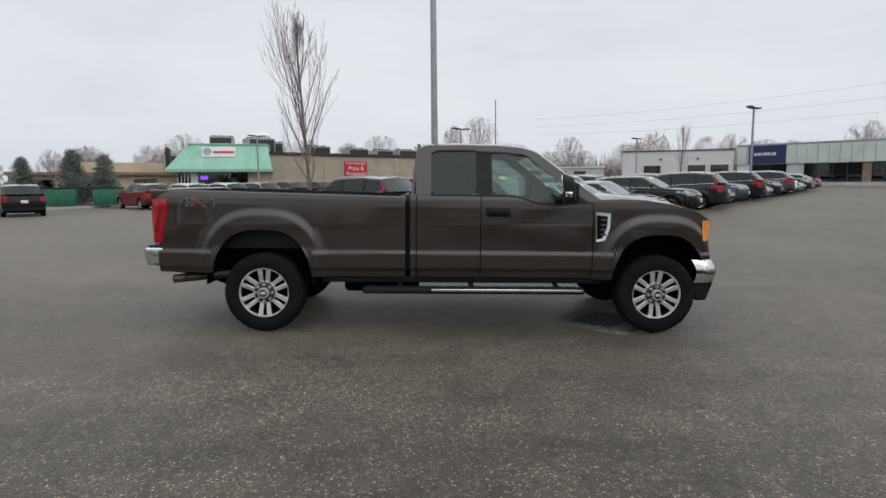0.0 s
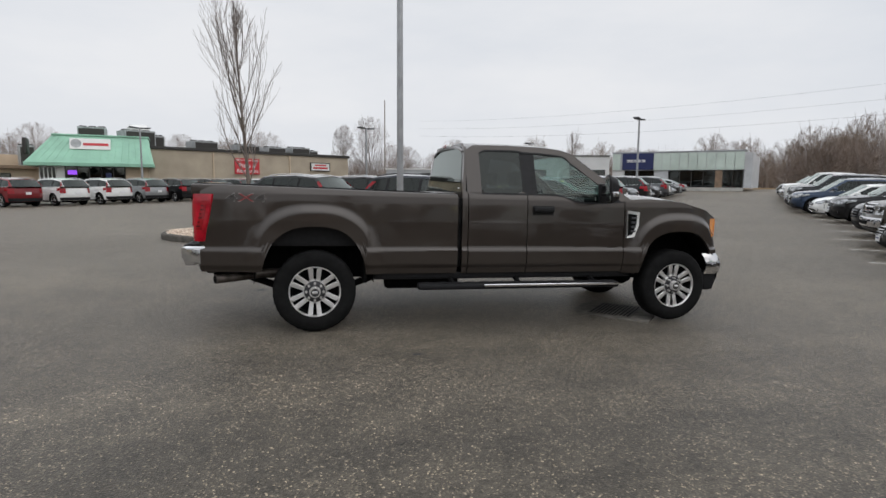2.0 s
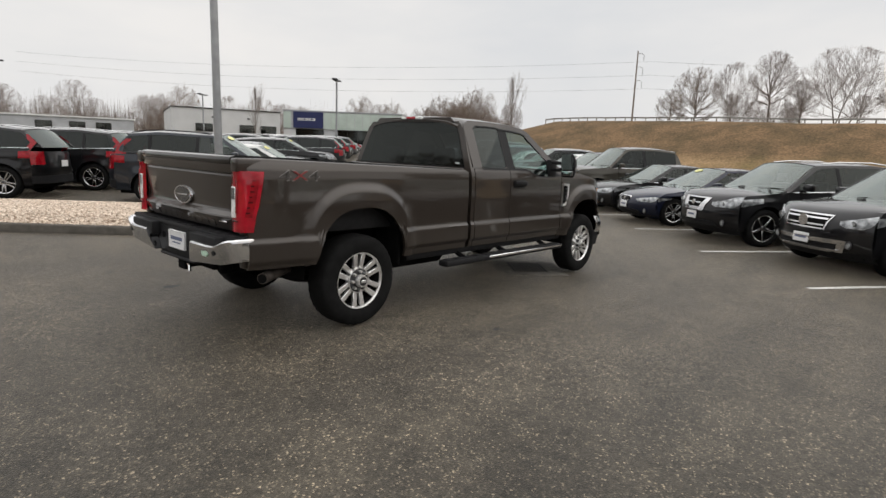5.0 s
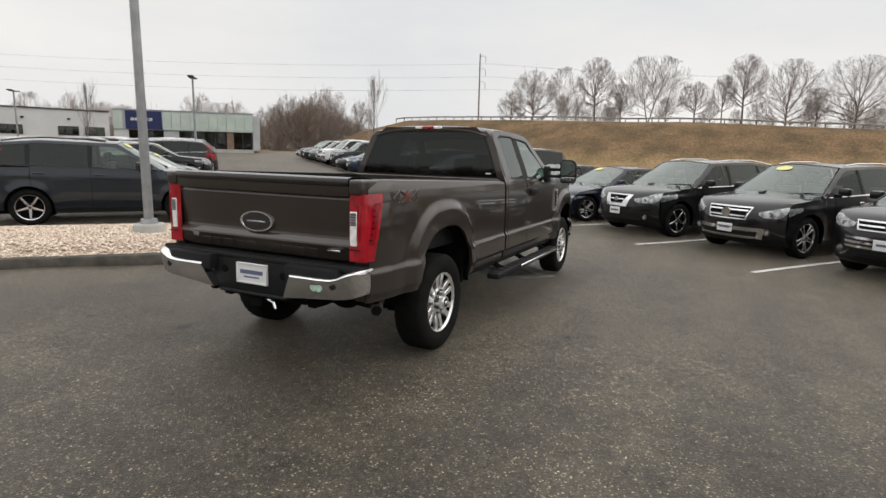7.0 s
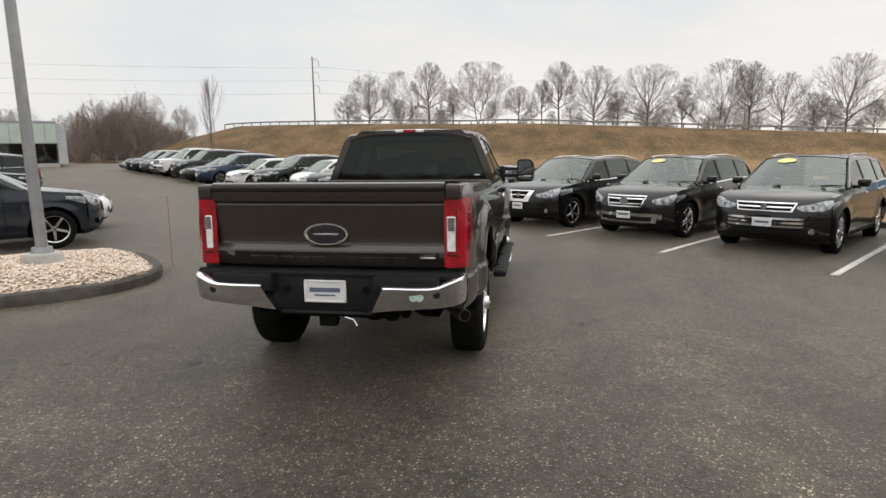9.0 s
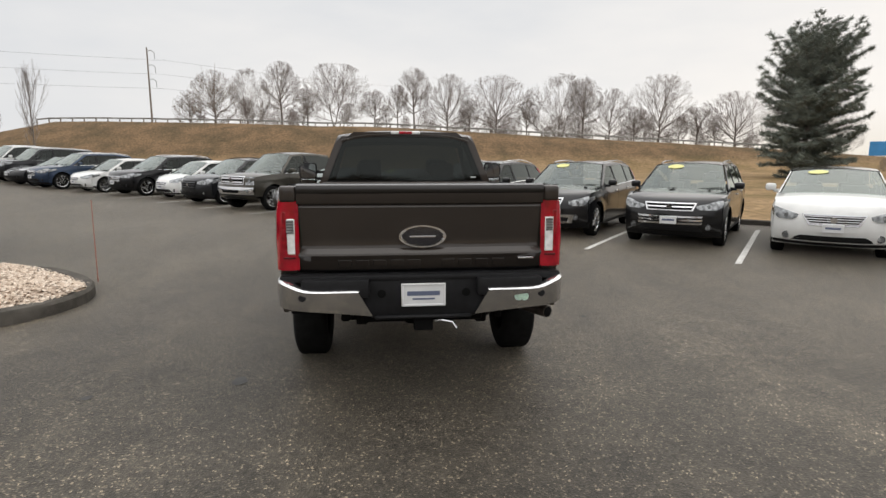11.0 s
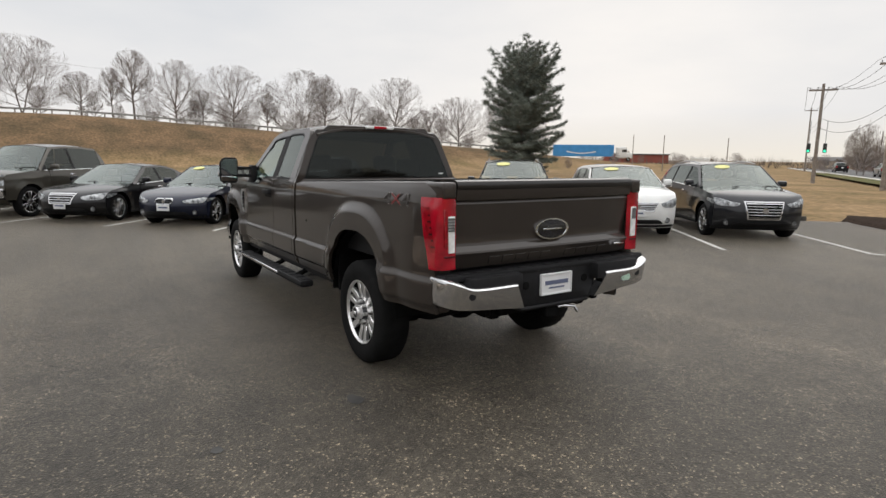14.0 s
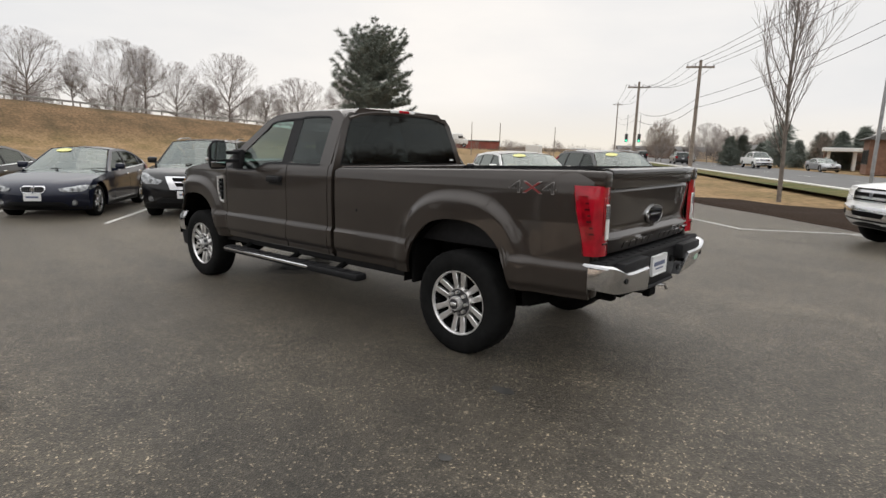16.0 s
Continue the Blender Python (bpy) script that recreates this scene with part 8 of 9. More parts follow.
# tall slim line pole on the bank and far poles
def utility_pole(x, y, z, h, label, arm=0.95, group="utility poles", lean=0.0):
    t = thing("utility_pole", label, "pole", Matrix.Translation((x, y, z)) @ Matrix.Rotation(lean, 4, "Y"), group)
    b = bmesh.new()
    cyl((0, 0, 0), (0, 0, h), 0.16, 0.10, 10, True, b)
    part("post", b, M_WOOD, t)
    if arm:
        ar = part("cross_arm", box(-arm, arm, -0.05, 0.05, h - 0.55, h - 0.42, 0.01), M_WOOD, t)
        ar.matrix_basis = pose(0, 0, 0, 0, 0, 28)
        for q in (-arm * 0.9, -arm * 0.35, arm * 0.35, arm * 0.9):
            c = bmesh.new()
            cyl((q, 0, h - 0.42), (q, 0, h - 0.26), 0.035, 0.03, 6, True, c)
            part("insulator", c, M_STEEL, ar)
    return t


lp = utility_pole(92.3, 37.1, 6.8, 12.2, "tall slim transmission pole on the bank", 0)
for k in range(3):
    part("bracket", pipe([(0, 0, 11.6 - 2.2 * k), (0.0, -0.6, 11.8 - 2.2 * k), (0.0, -1.1, 11.4 - 2.2 * k)], 0.05, 5), M_STEEL, lp)
    for yq in (-1.1,):
        q = bmesh.new()
        cyl((0, yq, 11.4 - 2.2 * k), (0, yq, 10.5 - 2.2 * k), 0.05, n=6, bm=q)
        part("insulator_string", q, M_STEEL, lp)
utility_pole(14.8, 108.0, 1.0, 17.2, "tall slim pole far beyond the car park", 0)
SIGNALS = ((20.9, -51.6), (19.8, -52.1))
POLES = ((10.6, -39.0, 8.1), (18.1, -46.8, 7.75), (47.0, -108.0, 11.2), (2.5, -31.5, 10.2))
for x, y, h in POLES[:3]:
    utility_pole(x, y, 0.0, h, "weathered wooden utility pole with cross arm by the road")
for x, y, h in ((52.0, -74.0, 5.5), (61.0, -78.0, 6.0), (44.0, -78.0, 5.0), (30.0, -92.0, 6.0)):
    utility_pole(x, y, 0.0, h, "far thin pole beyond the road", 0).scale = (0.55, 0.55, 1.0)


def wire(p, q, sag, label="overhead cable along the road", r=0.014):
    pts_ = []
    for i in range(15):
        f = i / 14
        v = Vector(p).lerp(Vector(q), f)
        v.z -= sag * 4 * f * (1 - f)
        pts_.append(v)
    tagged(part("overhead_cable", pipe(pts_, r, 4), M_WIRE, label=label), category="cable", group="overhead cables")


M_SIGNAL = material("lit_green_signal", (0.02, 0.4, 0.25), 0.4)
M_SIGNAL.node_tree.nodes["Principled BSDF"].inputs["Emission Color"].default_value = (0.02, 0.6, 0.35, 1)
M_SIGNAL.node_tree.nodes["Principled BSDF"].inputs["Emission Strength"].default_value = 1.2
for x, y in SIGNALS:
    sl_ = thing("traffic_light", "dark traffic light showing green over the road", "traffic light", Matrix.Translation((x, y, 2.9)) @ Matrix.Rotation(radians(-67), 4, "Z"), "traffic lights")
    part("housing", box(-0.16, 0.16, -0.15, 0.15, -0.4, 0.4, 0.04, 2), M_WIRE, sl_)
    for dz in (-0.26, 0.0, 0.26):
        b = bmesh.new()
        cyl((-0.15, 0, dz), (-0.19, 0, dz), 0.11, n=14, bm=b)
        part("lens", b, M_SIGNAL if dz < -0.1 else M_WIRE, sl_)
    part("hanger", pipe([(0, 0, 0.39), (0, 0, 2.3)], 0.02, 5), M_WIRE, sl_)
for a, b in ((POLES[0], POLES[1]), (POLES[1], POLES[2])):
    for off, dz in ((-1.05, -0.25), (-0.4, -0.25), (0.4, -0.25), (1.05, -0.25), (0.0, -2.6), (0.1, -3.3)):
        wire((a[0] + off * 0.88, a[1] + off * 0.47, a[2] + dz), (b[0] + off * 0.88, b[1] + off * 0.47, b[2] + dz), 0.8)
for off, dz in ((-1.05, -0.25), (-0.4, -0.25), (0.4, -0.25), (1.05, -0.25), (0.0, -2.6), (0.1, -3.3)):
    wire((POLES[0][0] + off * 0.88, POLES[0][1] + off * 0.47, POLES[0][2] + dz), (-6.5 + off * 0.88, -20.0 + off * 0.47, 12.0 + dz), 0.7)
for k in range(3):
    wire((93.0, 35.0, 17.2 - 2.2 * k), (30.0, 150.0, 19.0 - 2.0 * k), 2.0, "distant overhead transmission cable span", 0.012)
    wire((93.0, 35.0, 17.2 - 2.2 * k), (150.0, -60.0, 20.0 - 2.0 * k), 2.0, "distant overhead transmission cable span", 0.012)

# ---- mulch bed, verge, road ----
RD, RN = Vector((0.5, -0.866)), Vector((-0.866, -0.5))


def road_xy(a, b):
    """Along the road and out across it, from its near kerb."""
    p = Vector((-12.2, -7.1)) + RD * a + RN * b
    return p.x, p.y


sheet("road", [-60 + 6 * i for i in range(60)], [0.3, 4, 8, 13.5], lambda x, y: 0.0, M_ROAD, road_xy, label="grey asphalt two-lane main road", category="road", kind="structure")
rows = []
for i in range(46):
    r = []
    for b_, dz in ((0.34, -0.02), (0.33, 0.15), (0.30, 0.17), (-0.2, 0.17), (-0.22, 0.0)):
        x, y = road_xy(-20 + 5 * i, b_)
        r.append((x, y, dz))
    rows.append(r)
tagged(part("kerb", grid(rows), material("bright_kerb_concrete", (0.62, 0.6, 0.55), 0.85, vary=0.12, scale=1.5), label="pale concrete kerb along the main road"), category="kerb", kind="structure")
for i in range(18):
    a = 8 + i * 9.0
    x0, y0 = road_xy(a, 6.7)
    x1, y1 = road_xy(a + 3, 6.7)
    s = RN * 0.06
    tagged(raw("road_line", [(x0 + s.x, y0 + s.y, 0.012), (x1 + s.x, y1 + s.y, 0.012), (x1 - s.x, y1 - s.y, 0.012), (x0 - s.x, y0 - s.y, 0.012)], [(0, 1, 2, 3)], M_LINE), "worn dashed road line", "line", "road lines", "structure")


def mulch_z(x, y):
    return 0.08 + 0.06 * noise.noise(Vector((x * 0.8, y * 0.8, 0)))


mv = []
for i in range(29):
    v = 7.4 - i * 0.5
    w = 1.0 if i > 3 else math.sqrt(max(0.02, 1 - ((3.5 - i) / 3.5) ** 2))
    u0, u1 = -13.05, -14.6 - min(3.6, (7.4 - v) * 0.75)
    um = (u0 + u1) / 2
    u0, u1 = um + (u0 - um) * w, um + (u1 - um) * w
    mv.append([(*row_xy(u0 + (u1 - u0) * k / 8, v), mulch_z(*row_xy(u0 + (u1 - u0) * k / 8, v)) - (0.16 if k in (0, 8) else 0)) for k in range(9)])
tagged(part("mulch_bed", grid(mv), M_MULCH, label="dark bark mulch bed at the edge of the car park"), category="mulch", kind="structure")

sheet("verge", [-6 + 3 * i for i in range(34)], [-2.6, -1.8, -0.9, -0.19], lambda x, y: 0.125, grass_material("greener_verge_grass", (0.15, 0.125, 0.06), (0.12, 0.115, 0.05), (0.085, 0.1, 0.04)), road_xy, label="strip of greener grass along the road kerb", category="grass", kind="structure")

# verge beyond the far row
sheet("verge", [-40 + 3 * i for i in range(16)], [-45.2, -46.6, -48.6, -53], lambda x, y: lot_z(x, y) + 0.1, grass_material("dull_verge_grass", (0.14, 0.13, 0.07), (0.12, 0.115, 0.06), (0.09, 0.1, 0.045)), row_xy, label="dull green-brown grass verge", category="grass", kind="structure")
rows = []
for i in range(40):
    u = -40 + 1.2 * i
    r = []
    for dv, dz in ((0.0, -0.05), (0, 0.13), (-0.15, 0.14), (-0.16, 0.0)):
        x, y = row_xy(u, -45.0 + dv)
        r.append((x, y, lot_z(x, y) + dz))
    rows.append(r)
tagged(part("kerb", grid(rows), M_CONCRETE, label="pale kerb in front of the far verge"), category="kerb", kind="structure")


# ---- buildings ----
M_TANWALL = material("tan_stucco", (0.40, 0.34, 0.26), 0.9, vary=0.12, scale=0.6, bump=0.2)
M_WHITEWALL = material("white_metal_cladding", (0.62, 0.62, 0.61), 0.6, vary=0.06, scale=0.5, bump=0.05)
M_GREYWALL = material("pale_grey_block", (0.45, 0.46, 0.47), 0.85, vary=0.1, scale=0.7)
M_GREENROOF = material("mint_green_metal_roof", (0.27, 0.50, 0.37), 0.55, vary=0.12, scale=0.8)
M_DARKTRIM = material("dark_bronze_trim", (0.03, 0.027, 0.024), 0.6)
M_CREAM = material("cream_siding", (0.55, 0.44, 0.32), 0.85, vary=0.12, scale=0.8)
M_SIGNRED = material("red_sign_panel", (0.5, 0.03, 0.04), 0.5, vary=0.06, scale=2)
M_SIGNBLUE = material("navy_sign_panel", (0.012, 0.02, 0.09), 0.4, vary=0.06, scale=2)
M_SIGNWHITE = material("white_sign_panel", (0.72, 0.72, 0.7), 0.5, vary=0.04, scale=2)
M_FROST = material("frosted_glass_panel", (0.50, 0.58, 0.52), 0.25, vary=0.1, scale=0.6, coat=0.6)
M_HVAC = material("rooftop_unit_metal", (0.32, 0.33, 0.33), 0.6, 0.3, vary=0.2, scale=2)
M_DARKGLASS = glass("shopfront_glass", (0.12, 0.14, 0.14))
M_BRICK = material("brown_brick", (0.2, 0.11, 0.075), 0.9, vary=0.2, scale=3)
M_ROOFGREY = material("grey_roofing", (0.12, 0.115, 0.11), 0.9, vary=0.2, scale=2)
M_PURPLE = material("purple_window_sign", (0.2, 0.05, 0.5), 0.5)
M_PURPLE.node_tree.nodes["Principled BSDF"].inputs["Emission Color"].default_value = (0.3, 0.08, 0.8, 1)
M_PURPLE.node_tree.nodes["Principled BSDF"].inputs["Emission Strength"].default_value = 0.8
M_BROWNPANEL = material("warm_timber_panel", (0.22, 0.15, 0.1), 0.7, vary=0.2, scale=2)


def building(name, label, p, q, z, size=1.0):
    """An empty frame: x runs along the front from p to q, y goes into the building."""
    d = Vector((q[0] - p[0], q[1] - p[1]))
    t = thing(name, label, "building", Matrix.Translation((p[0], p[1], z)) @ Matrix.Rotation(math.atan2(d.y, d.x), 4, "Z") @ Matrix.Scale(size, 4), "buildings round the car park")
    d = d / size
    return t, d.length


def window(parent, x0, x1, z0, z1, y=0.0, bars=1, rows_=1, mat=None, frame_mat=None):
    w = part("window", box(x0 + 0.03, x1 - 0.03, y - 0.03, y - 0.012, z0 + 0.03, z1 - 0.03), mat or M_DARKGLASS, parent)
    fm = bmesh.new()
    for a in spread(x0, x1, bars):
        box(a - 0.04, a + 0.04, y - 0.06, y + 0.01, z0, z1, 0.0, 1, fm)
    for a in spread(z0, z1, rows_):
        box(x0, x1, y - 0.06, y + 0.01, a - 0.04, a + 0.04, 0.0, 1, fm)
    part("window_frame", fm, frame_mat or M_DARKTRIM, w)
    return w


def rooftop_unit(parent, x, y, z, w, d, h):
    u = part("rooftop_unit", box(x, x + w, y, y + d, z, z + h, 0.03), M_HVAC, parent)
    for k in range(3):
        c = bmesh.new()
        cyl((x + w * (k + 0.5) / 3, y + d / 2, z + h), (x + w * (k + 0.5) / 3, y + d / 2, z + h + 0.12), min(w / 7, d / 3), n=10, bm=c)
        part("fan_guard", c, M_DARKTRIM, u)
    part("louvre", box(x + 0.1, x + w - 0.1, y - 0.02, y + 0.01, z + 0.15, z + h - 0.15), M_DARKTRIM, u)


# dealership: white workshop wing, glass showroom with frosted fascia and navy sign
sh, n = building("car_showroom", "glass-fronted car showroom with frosted fascia and navy sign", (36.5, 57.02), (46.82, 46.87), 1.39, 0.86)
part("wall", box(0, n, 0.6, 22, 0, 4.75), M_WHITEWALL, sh)
part("roof", box(-0.1, n + 0.1, -0.1, 22, 4.75, 4.95, 0.02), M_STEEL, sh, "thin grey parapet")
part("fascia_back", box(0, n, 0.0, 0.6, 2.35, 4.75), M_GREYWALL, sh)
k_n = 15
for k in range(k_n):
    a, b = n * k / k_n, n * (k + 1) / k_n
    if 0.09 * n < (a + b) / 2 < 0.33 * n:
        continue
    part("fascia_panel", box(a + 0.03, b - 0.03, -0.08, -0.02, 2.4, 4.7, 0.01), M_FROST, sh)
sg_ = part("sign", box(0.085 * n, 0.335 * n, -0.22, -0.03, 2.45, 4.72, 0.02), M_SIGNBLUE, sh, "navy sign with white bars")
for k in range(5):
    x = 0.12 * n + 0.52 * k
    part("sign_bar", box(x, x + 0.42, -0.245, -0.22, 3.5, 3.62), M_SIGNWHITE, sg_)
    part("sign_bar", box(x, x + 0.42, -0.245, -0.22, 3.72, 3.84), M_SIGNWHITE, sg_)
    part("sign_bar", box(x + (0.0 if k % 2 else 0.28), x + (0.14 if k % 2 else 0.42), -0.245, -0.22, 3.6, 3.74), M_SIGNWHITE, sg_)
for a, b, mt in ((0.0, 0.1, M_WHITEWALL), (0.1, 0.34, None), (0.34, 0.45, M_GREYWALL), (0.45, 0.80, None), (0.80, 0.85, M_BROWNPANEL), (0.85, 0.99, None)):
    if mt:
        part("pier", box(a * n, b * n, 0.1, 0.6, 0, 2.35), mt, sh)
    else:
        window(sh, a * n, b * n, 0.05, 2.33, 0.3, max(2, int((b - a) * n / 1.4)), 1)
part("floor_slab", box(0, n, -0.5, 0.6, -0.4, 0.06), M_CONCRETE, sh)
part("end_wall", box(n, n + 0.9, 0.0, 20, 0, 4.6), M_GREYWALL, sh)

wk, n = building("workshop", "long white metal workshop wing of the dealership", (24.8, 61.24), (36.15, 57.19), 1.34, 0.86)
part("wall", box(0, n, 0, 18, 0, 4.45), M_WHITEWALL, wk)
part("roof", box(-0.1, n + 0.1, -0.12, 18, 4.45, 4.6, 0.02), M_DARKTRIM, wk, "thin dark parapet edge")
for a in (0.20, 0.60, 0.80):
    dr_ = part("bay_door", box(a * n, a * n + 2.3, -0.05, 0.0, 0.0, 2.6, 0.01), M_WHITEWALL, wk)
    window(wk, a * n + 0.1, a * n + 2.2, 1.5, 2.5, -0.05, 3, 2)
for a in (0.35, 0.68):
    part("wall_lamp", box(a * n, a * n + 0.3, -0.2, 0, 3.3, 3.5, 0.03), M_DARKTRIM, wk)

gb, n = building("low_building", "low pale grey building with small windows", (13.5, 96.0), (32.0, 92.0), 1.2)
part("wall", box(0, n, 0, 12, 0, 3.0), M_GREYWALL, gb)
part("roof", box(-0.2, n + 0.2, -0.2, 12, 3.0, 3.2, 0.02), M_SIGNWHITE, gb)
for a in (0.33, 0.55, 0.73):
    window(gb, a * n, a * n + 2.0, 1.2, 2.4, 0.0, 2, 2)

# tan strip of shops
tn, n = building("shop_building", "long tan stucco shop building with flat roof", (-14.7, 46.9), (4.3, 59.9), 0.45)
part("wall", box(0, n, 0, 16, 0, 4.05), M_TANWALL, tn)
part("roof_edge", box(-0.1, n + 0.15, -0.15, 16, 4.05, 4.32, 0.02), M_DARKTRIM, tn, "dark metal roof edge")
part("pipe_run", box(0.30 * n, 0.30 * n + 0.12, -0.12, 0, 0, 4.0), M_CREAM, tn)
part("pipe_run", box(0.66 * n, 0.66 * n + 0.12, -0.12, 0, 0, 4.0), M_CREAM, tn)
sx = 0.395 * n
sp = part("restaurant_sign", box(sx, sx + 2.6, -0.14, -0.01, 2.0, 3.55, 0.01), M_SIGNRED, tn, "red restaurant sign with white lettering")
part("sign_header", box(sx, sx + 2.6, -0.145, -0.01, 3.2, 3.55, 0.005), M_SIGNRED, sp)
words("sign_text", "New Haven Style", 0.33, 0.005, M_SIGNWHITE, sp, pose(sx + 1.3, -0.15, 3.36, 90, 0, 0))
words("sign_text", "Pizza &", 0.62, 0.005, M_SIGNWHITE, sp, pose(sx + 1.3, -0.15, 2.83, 90, 0, 0))
words("sign_text", "Restaurant", 0.52, 0.005, M_SIGNWHITE, sp, pose(sx + 1.3, -0.15, 2.3, 90, 0, 0))
sx = 0.775 * n
s2 = part("shop_sign", box(sx, sx + 2.5, -0.14, -0.01, 2.55, 3.35, 0.01), M_SIGNWHITE, tn, "white shop sign with dark frame and bars")
for z0, z1, a, b in ((2.72, 2.92, 0.3, 2.2), (3.05, 3.2, 0.5, 2.0)):
    part("sign_bar", box(sx + a, sx + b, -0.15, -0.14, z0, z1), M_SIGNRED, s2)
fmb = bmesh.new()
for x0, x1, z0, z1 in ((0, 2.5, 2.5, 2.57), (0, 2.5, 3.33, 3.4), (-0.03, 0.05, 2.5, 3.4), (2.45, 2.53, 2.5, 3.4)):
    box(sx + x0, sx + x1, -0.17, -0.01, z0, z1, 0, 1, fmb)
part("sign_frame", fmb, M_DARKTRIM, s2)
for x, y, w, d, h in ((0.4, 3, 2.6, 2.2, 1.5), (3.0, 4, 1.2, 1, 1.2), (6.6, 3, 2.4, 2, 0.9), (11.2, 3, 2.4, 2, 0.8), (15.2, 4, 2.2, 2, 0.8), (18.2, 4, 2.4, 2, 0.9), (20.6, 5, 1.8, 1.6, 0.7)):
    rooftop_unit(tn, x, y, 4.32, w, d, h)
tk = lathe([(0.001, 2.2), (0.7, 2.2), (0.95, 1.95), (0.95, 1.5), (0.6, 1.45), (0.35, 1.2), (0.35, 0.0)], 18)
moved(tk, Matrix.Translation((2.4, 5.5, 4.3)) @ Matrix.Rotation(radians(90), 4, "X"))
part("roof_vent", tk, M_SIGNWHITE, tn, "white mushroom-topped roof vent")

# green mansard restaurant
gn, n = building("restaurant", "restaurant with a mint green mansard roof", (-21.6, 44.3), (-13.1, 46.2), 0.62)
part("wall", box(0.5, n - 0.3, 0.6, 9, 0, 2.6), M_CREAM, gn)
ro = bmesh.new()
lo = [(-0.25, -0.2, 2.5), (n + 0.1, -0.2, 2.5), (n + 0.1, 9.2, 2.5), (-0.25, 9.2, 2.5)]
hi = [(1.55, 1.1, 4.75), (n - 0.3, 1.1, 4.75), (n - 0.3, 8.2, 4.75), (1.55, 8.2, 4.75)]
a = [ro.verts.new(p) for p in lo]
b = [ro.verts.new(p) for p in hi]
for i in range(4):
    ro.faces.new((a[i], a[(i + 1) % 4], b[(i + 1) % 4], b[i]))
ro.faces.new(b)
ro.faces.new(a[::-1])
roof = part("roof", ro, M_GREENROOF, gn, "mint green sheet-metal mansard", smooth=0)
for k in range(17):
    f = (k + 0.5) / 17
    p0 = Vector(lo[0]).lerp(Vector(lo[1]), f)
    p1 = Vector(hi[0]).lerp(Vector(hi[1]), f)
    part("standing_seam", pipe([p0 + Vector((0, -0.01, 0)), p1 + Vector((0, -0.01, 0))], 0.018, 4), M_GREENROOF, roof)
part("eave_band", box(-0.3, n + 0.15, -0.28, 9.25, 2.22, 2.52, 0.02), M_GREENROOF, gn)
part("roof_rim", box(1.45, n - 0.2, 1.0, 8.3, 4.72, 4.86, 0.02), M_GREENROOF, gn)
rs = part("sign_board", moved(box(0, 2.9, -0.06, 0.0, 0, 0.95, 0.01), Matrix.Translation((2.75, 0.42, 3.6)) @ Matrix.Rotation(radians(-20), 4, "X")), M_SIGNWHITE, gn, "white sign with dark disc and red bar")
part("sign_bar", moved(box(0.95, 2.75, -0.07, -0.06, 0.32, 0.55), Matrix.Translation((2.75, 0.42, 3.6)) @ Matrix.Rotation(radians(-20), 4, "X")), M_SIGNRED, rs)
dk = bmesh.new()
cyl((0.45, -0.075, 0.5), (0.45, -0.06, 0.5), 0.38, n=20, bm=dk)
part("sign_disc", moved(dk, Matrix.Translation((2.75, 0.42, 3.6)) @ Matrix.Rotation(radians(-20), 4, "X")), M_HVAC, rs)
window(gn, 2.3, 6.6, 0.7, 2.2, 0.6, 5, 1)
window(gn, 0.6, 1.7, 0.7, 2.2, 0.6, 4, 1, frame_mat=M_SIGNWHITE)
part("lit_sign", box(2.5, 3.15, 0.5, 0.53, 1.55, 1.9), M_PURPLE, gn, "small purple window sign")
part("blue_sign", box(5.2, 5.6, 0.5, 0.53, 1.3, 1.7), M_SIGNBLUE, gn)
part("side_wall_pier", box(1.75, 2.3, 0.5, 0.7, 0, 2.3), M_SIGNWHITE, gn)
rooftop_unit(gn, 3.0, 3.4, 4.86, 2.1, 1.8, 0.85)
part("dish", box(-0.9, -0.55, 3.0, 4.0, 3.2, 4.6, 0.1), M_DARKTRIM, gn)

lt, n = building("low_shop", "low cream shop building with brown flat roof edge", (-35.0, 43.2), (-23.0, 50.0), 0.45)
part("wall", box(0, n, 0, 9, 0, 2.2), M_CREAM, lt)
part("roof_edge", box(-0.2, n + 0.2, -0.5, 9, 2.2, 2.5, 0.02), M_BROWNPANEL, lt)
part("upper_storey", box(4.5, n + 3, 5, 12, 2.4, 3.6), M_CREAM, lt)
for a in (0.1, 0.4, 0.7):
    window(lt, a * n, a * n + 1.9, 0.6, 1.8, 0.0, 2, 1)
rooftop_unit(lt, n - 1.2, 3, 2.5, 1.2, 1.2, 1.9)

M_DUMP = material("green_dumpster_steel", (0.02, 0.13, 0.075), 0.55, vary=0.2, scale=2, bump=0.1)
for x, y in ((-24.3, 33.4), (-21.2, 33.9)):
    t = thing("dumpster", "dark green steel dumpster on the verge", "dumpster", Matrix.Translation((x, y, lot_z(x, y) + 0.1)) @ Matrix.Rotation(0.5, 4, "Z"), "dumpsters")
    part("bin", prism([(-0.9, 0.1), (0.9, 0.1), (1.0, 1.2), (-1.0, 1.3)], "y", -0.75, 0.75, 0.02), M_DUMP, t)
    part("lid", box(-1.05, 1.05, -0.8, 0.8, 1.25, 1.33, 0.02), M_BLACKPL, t)

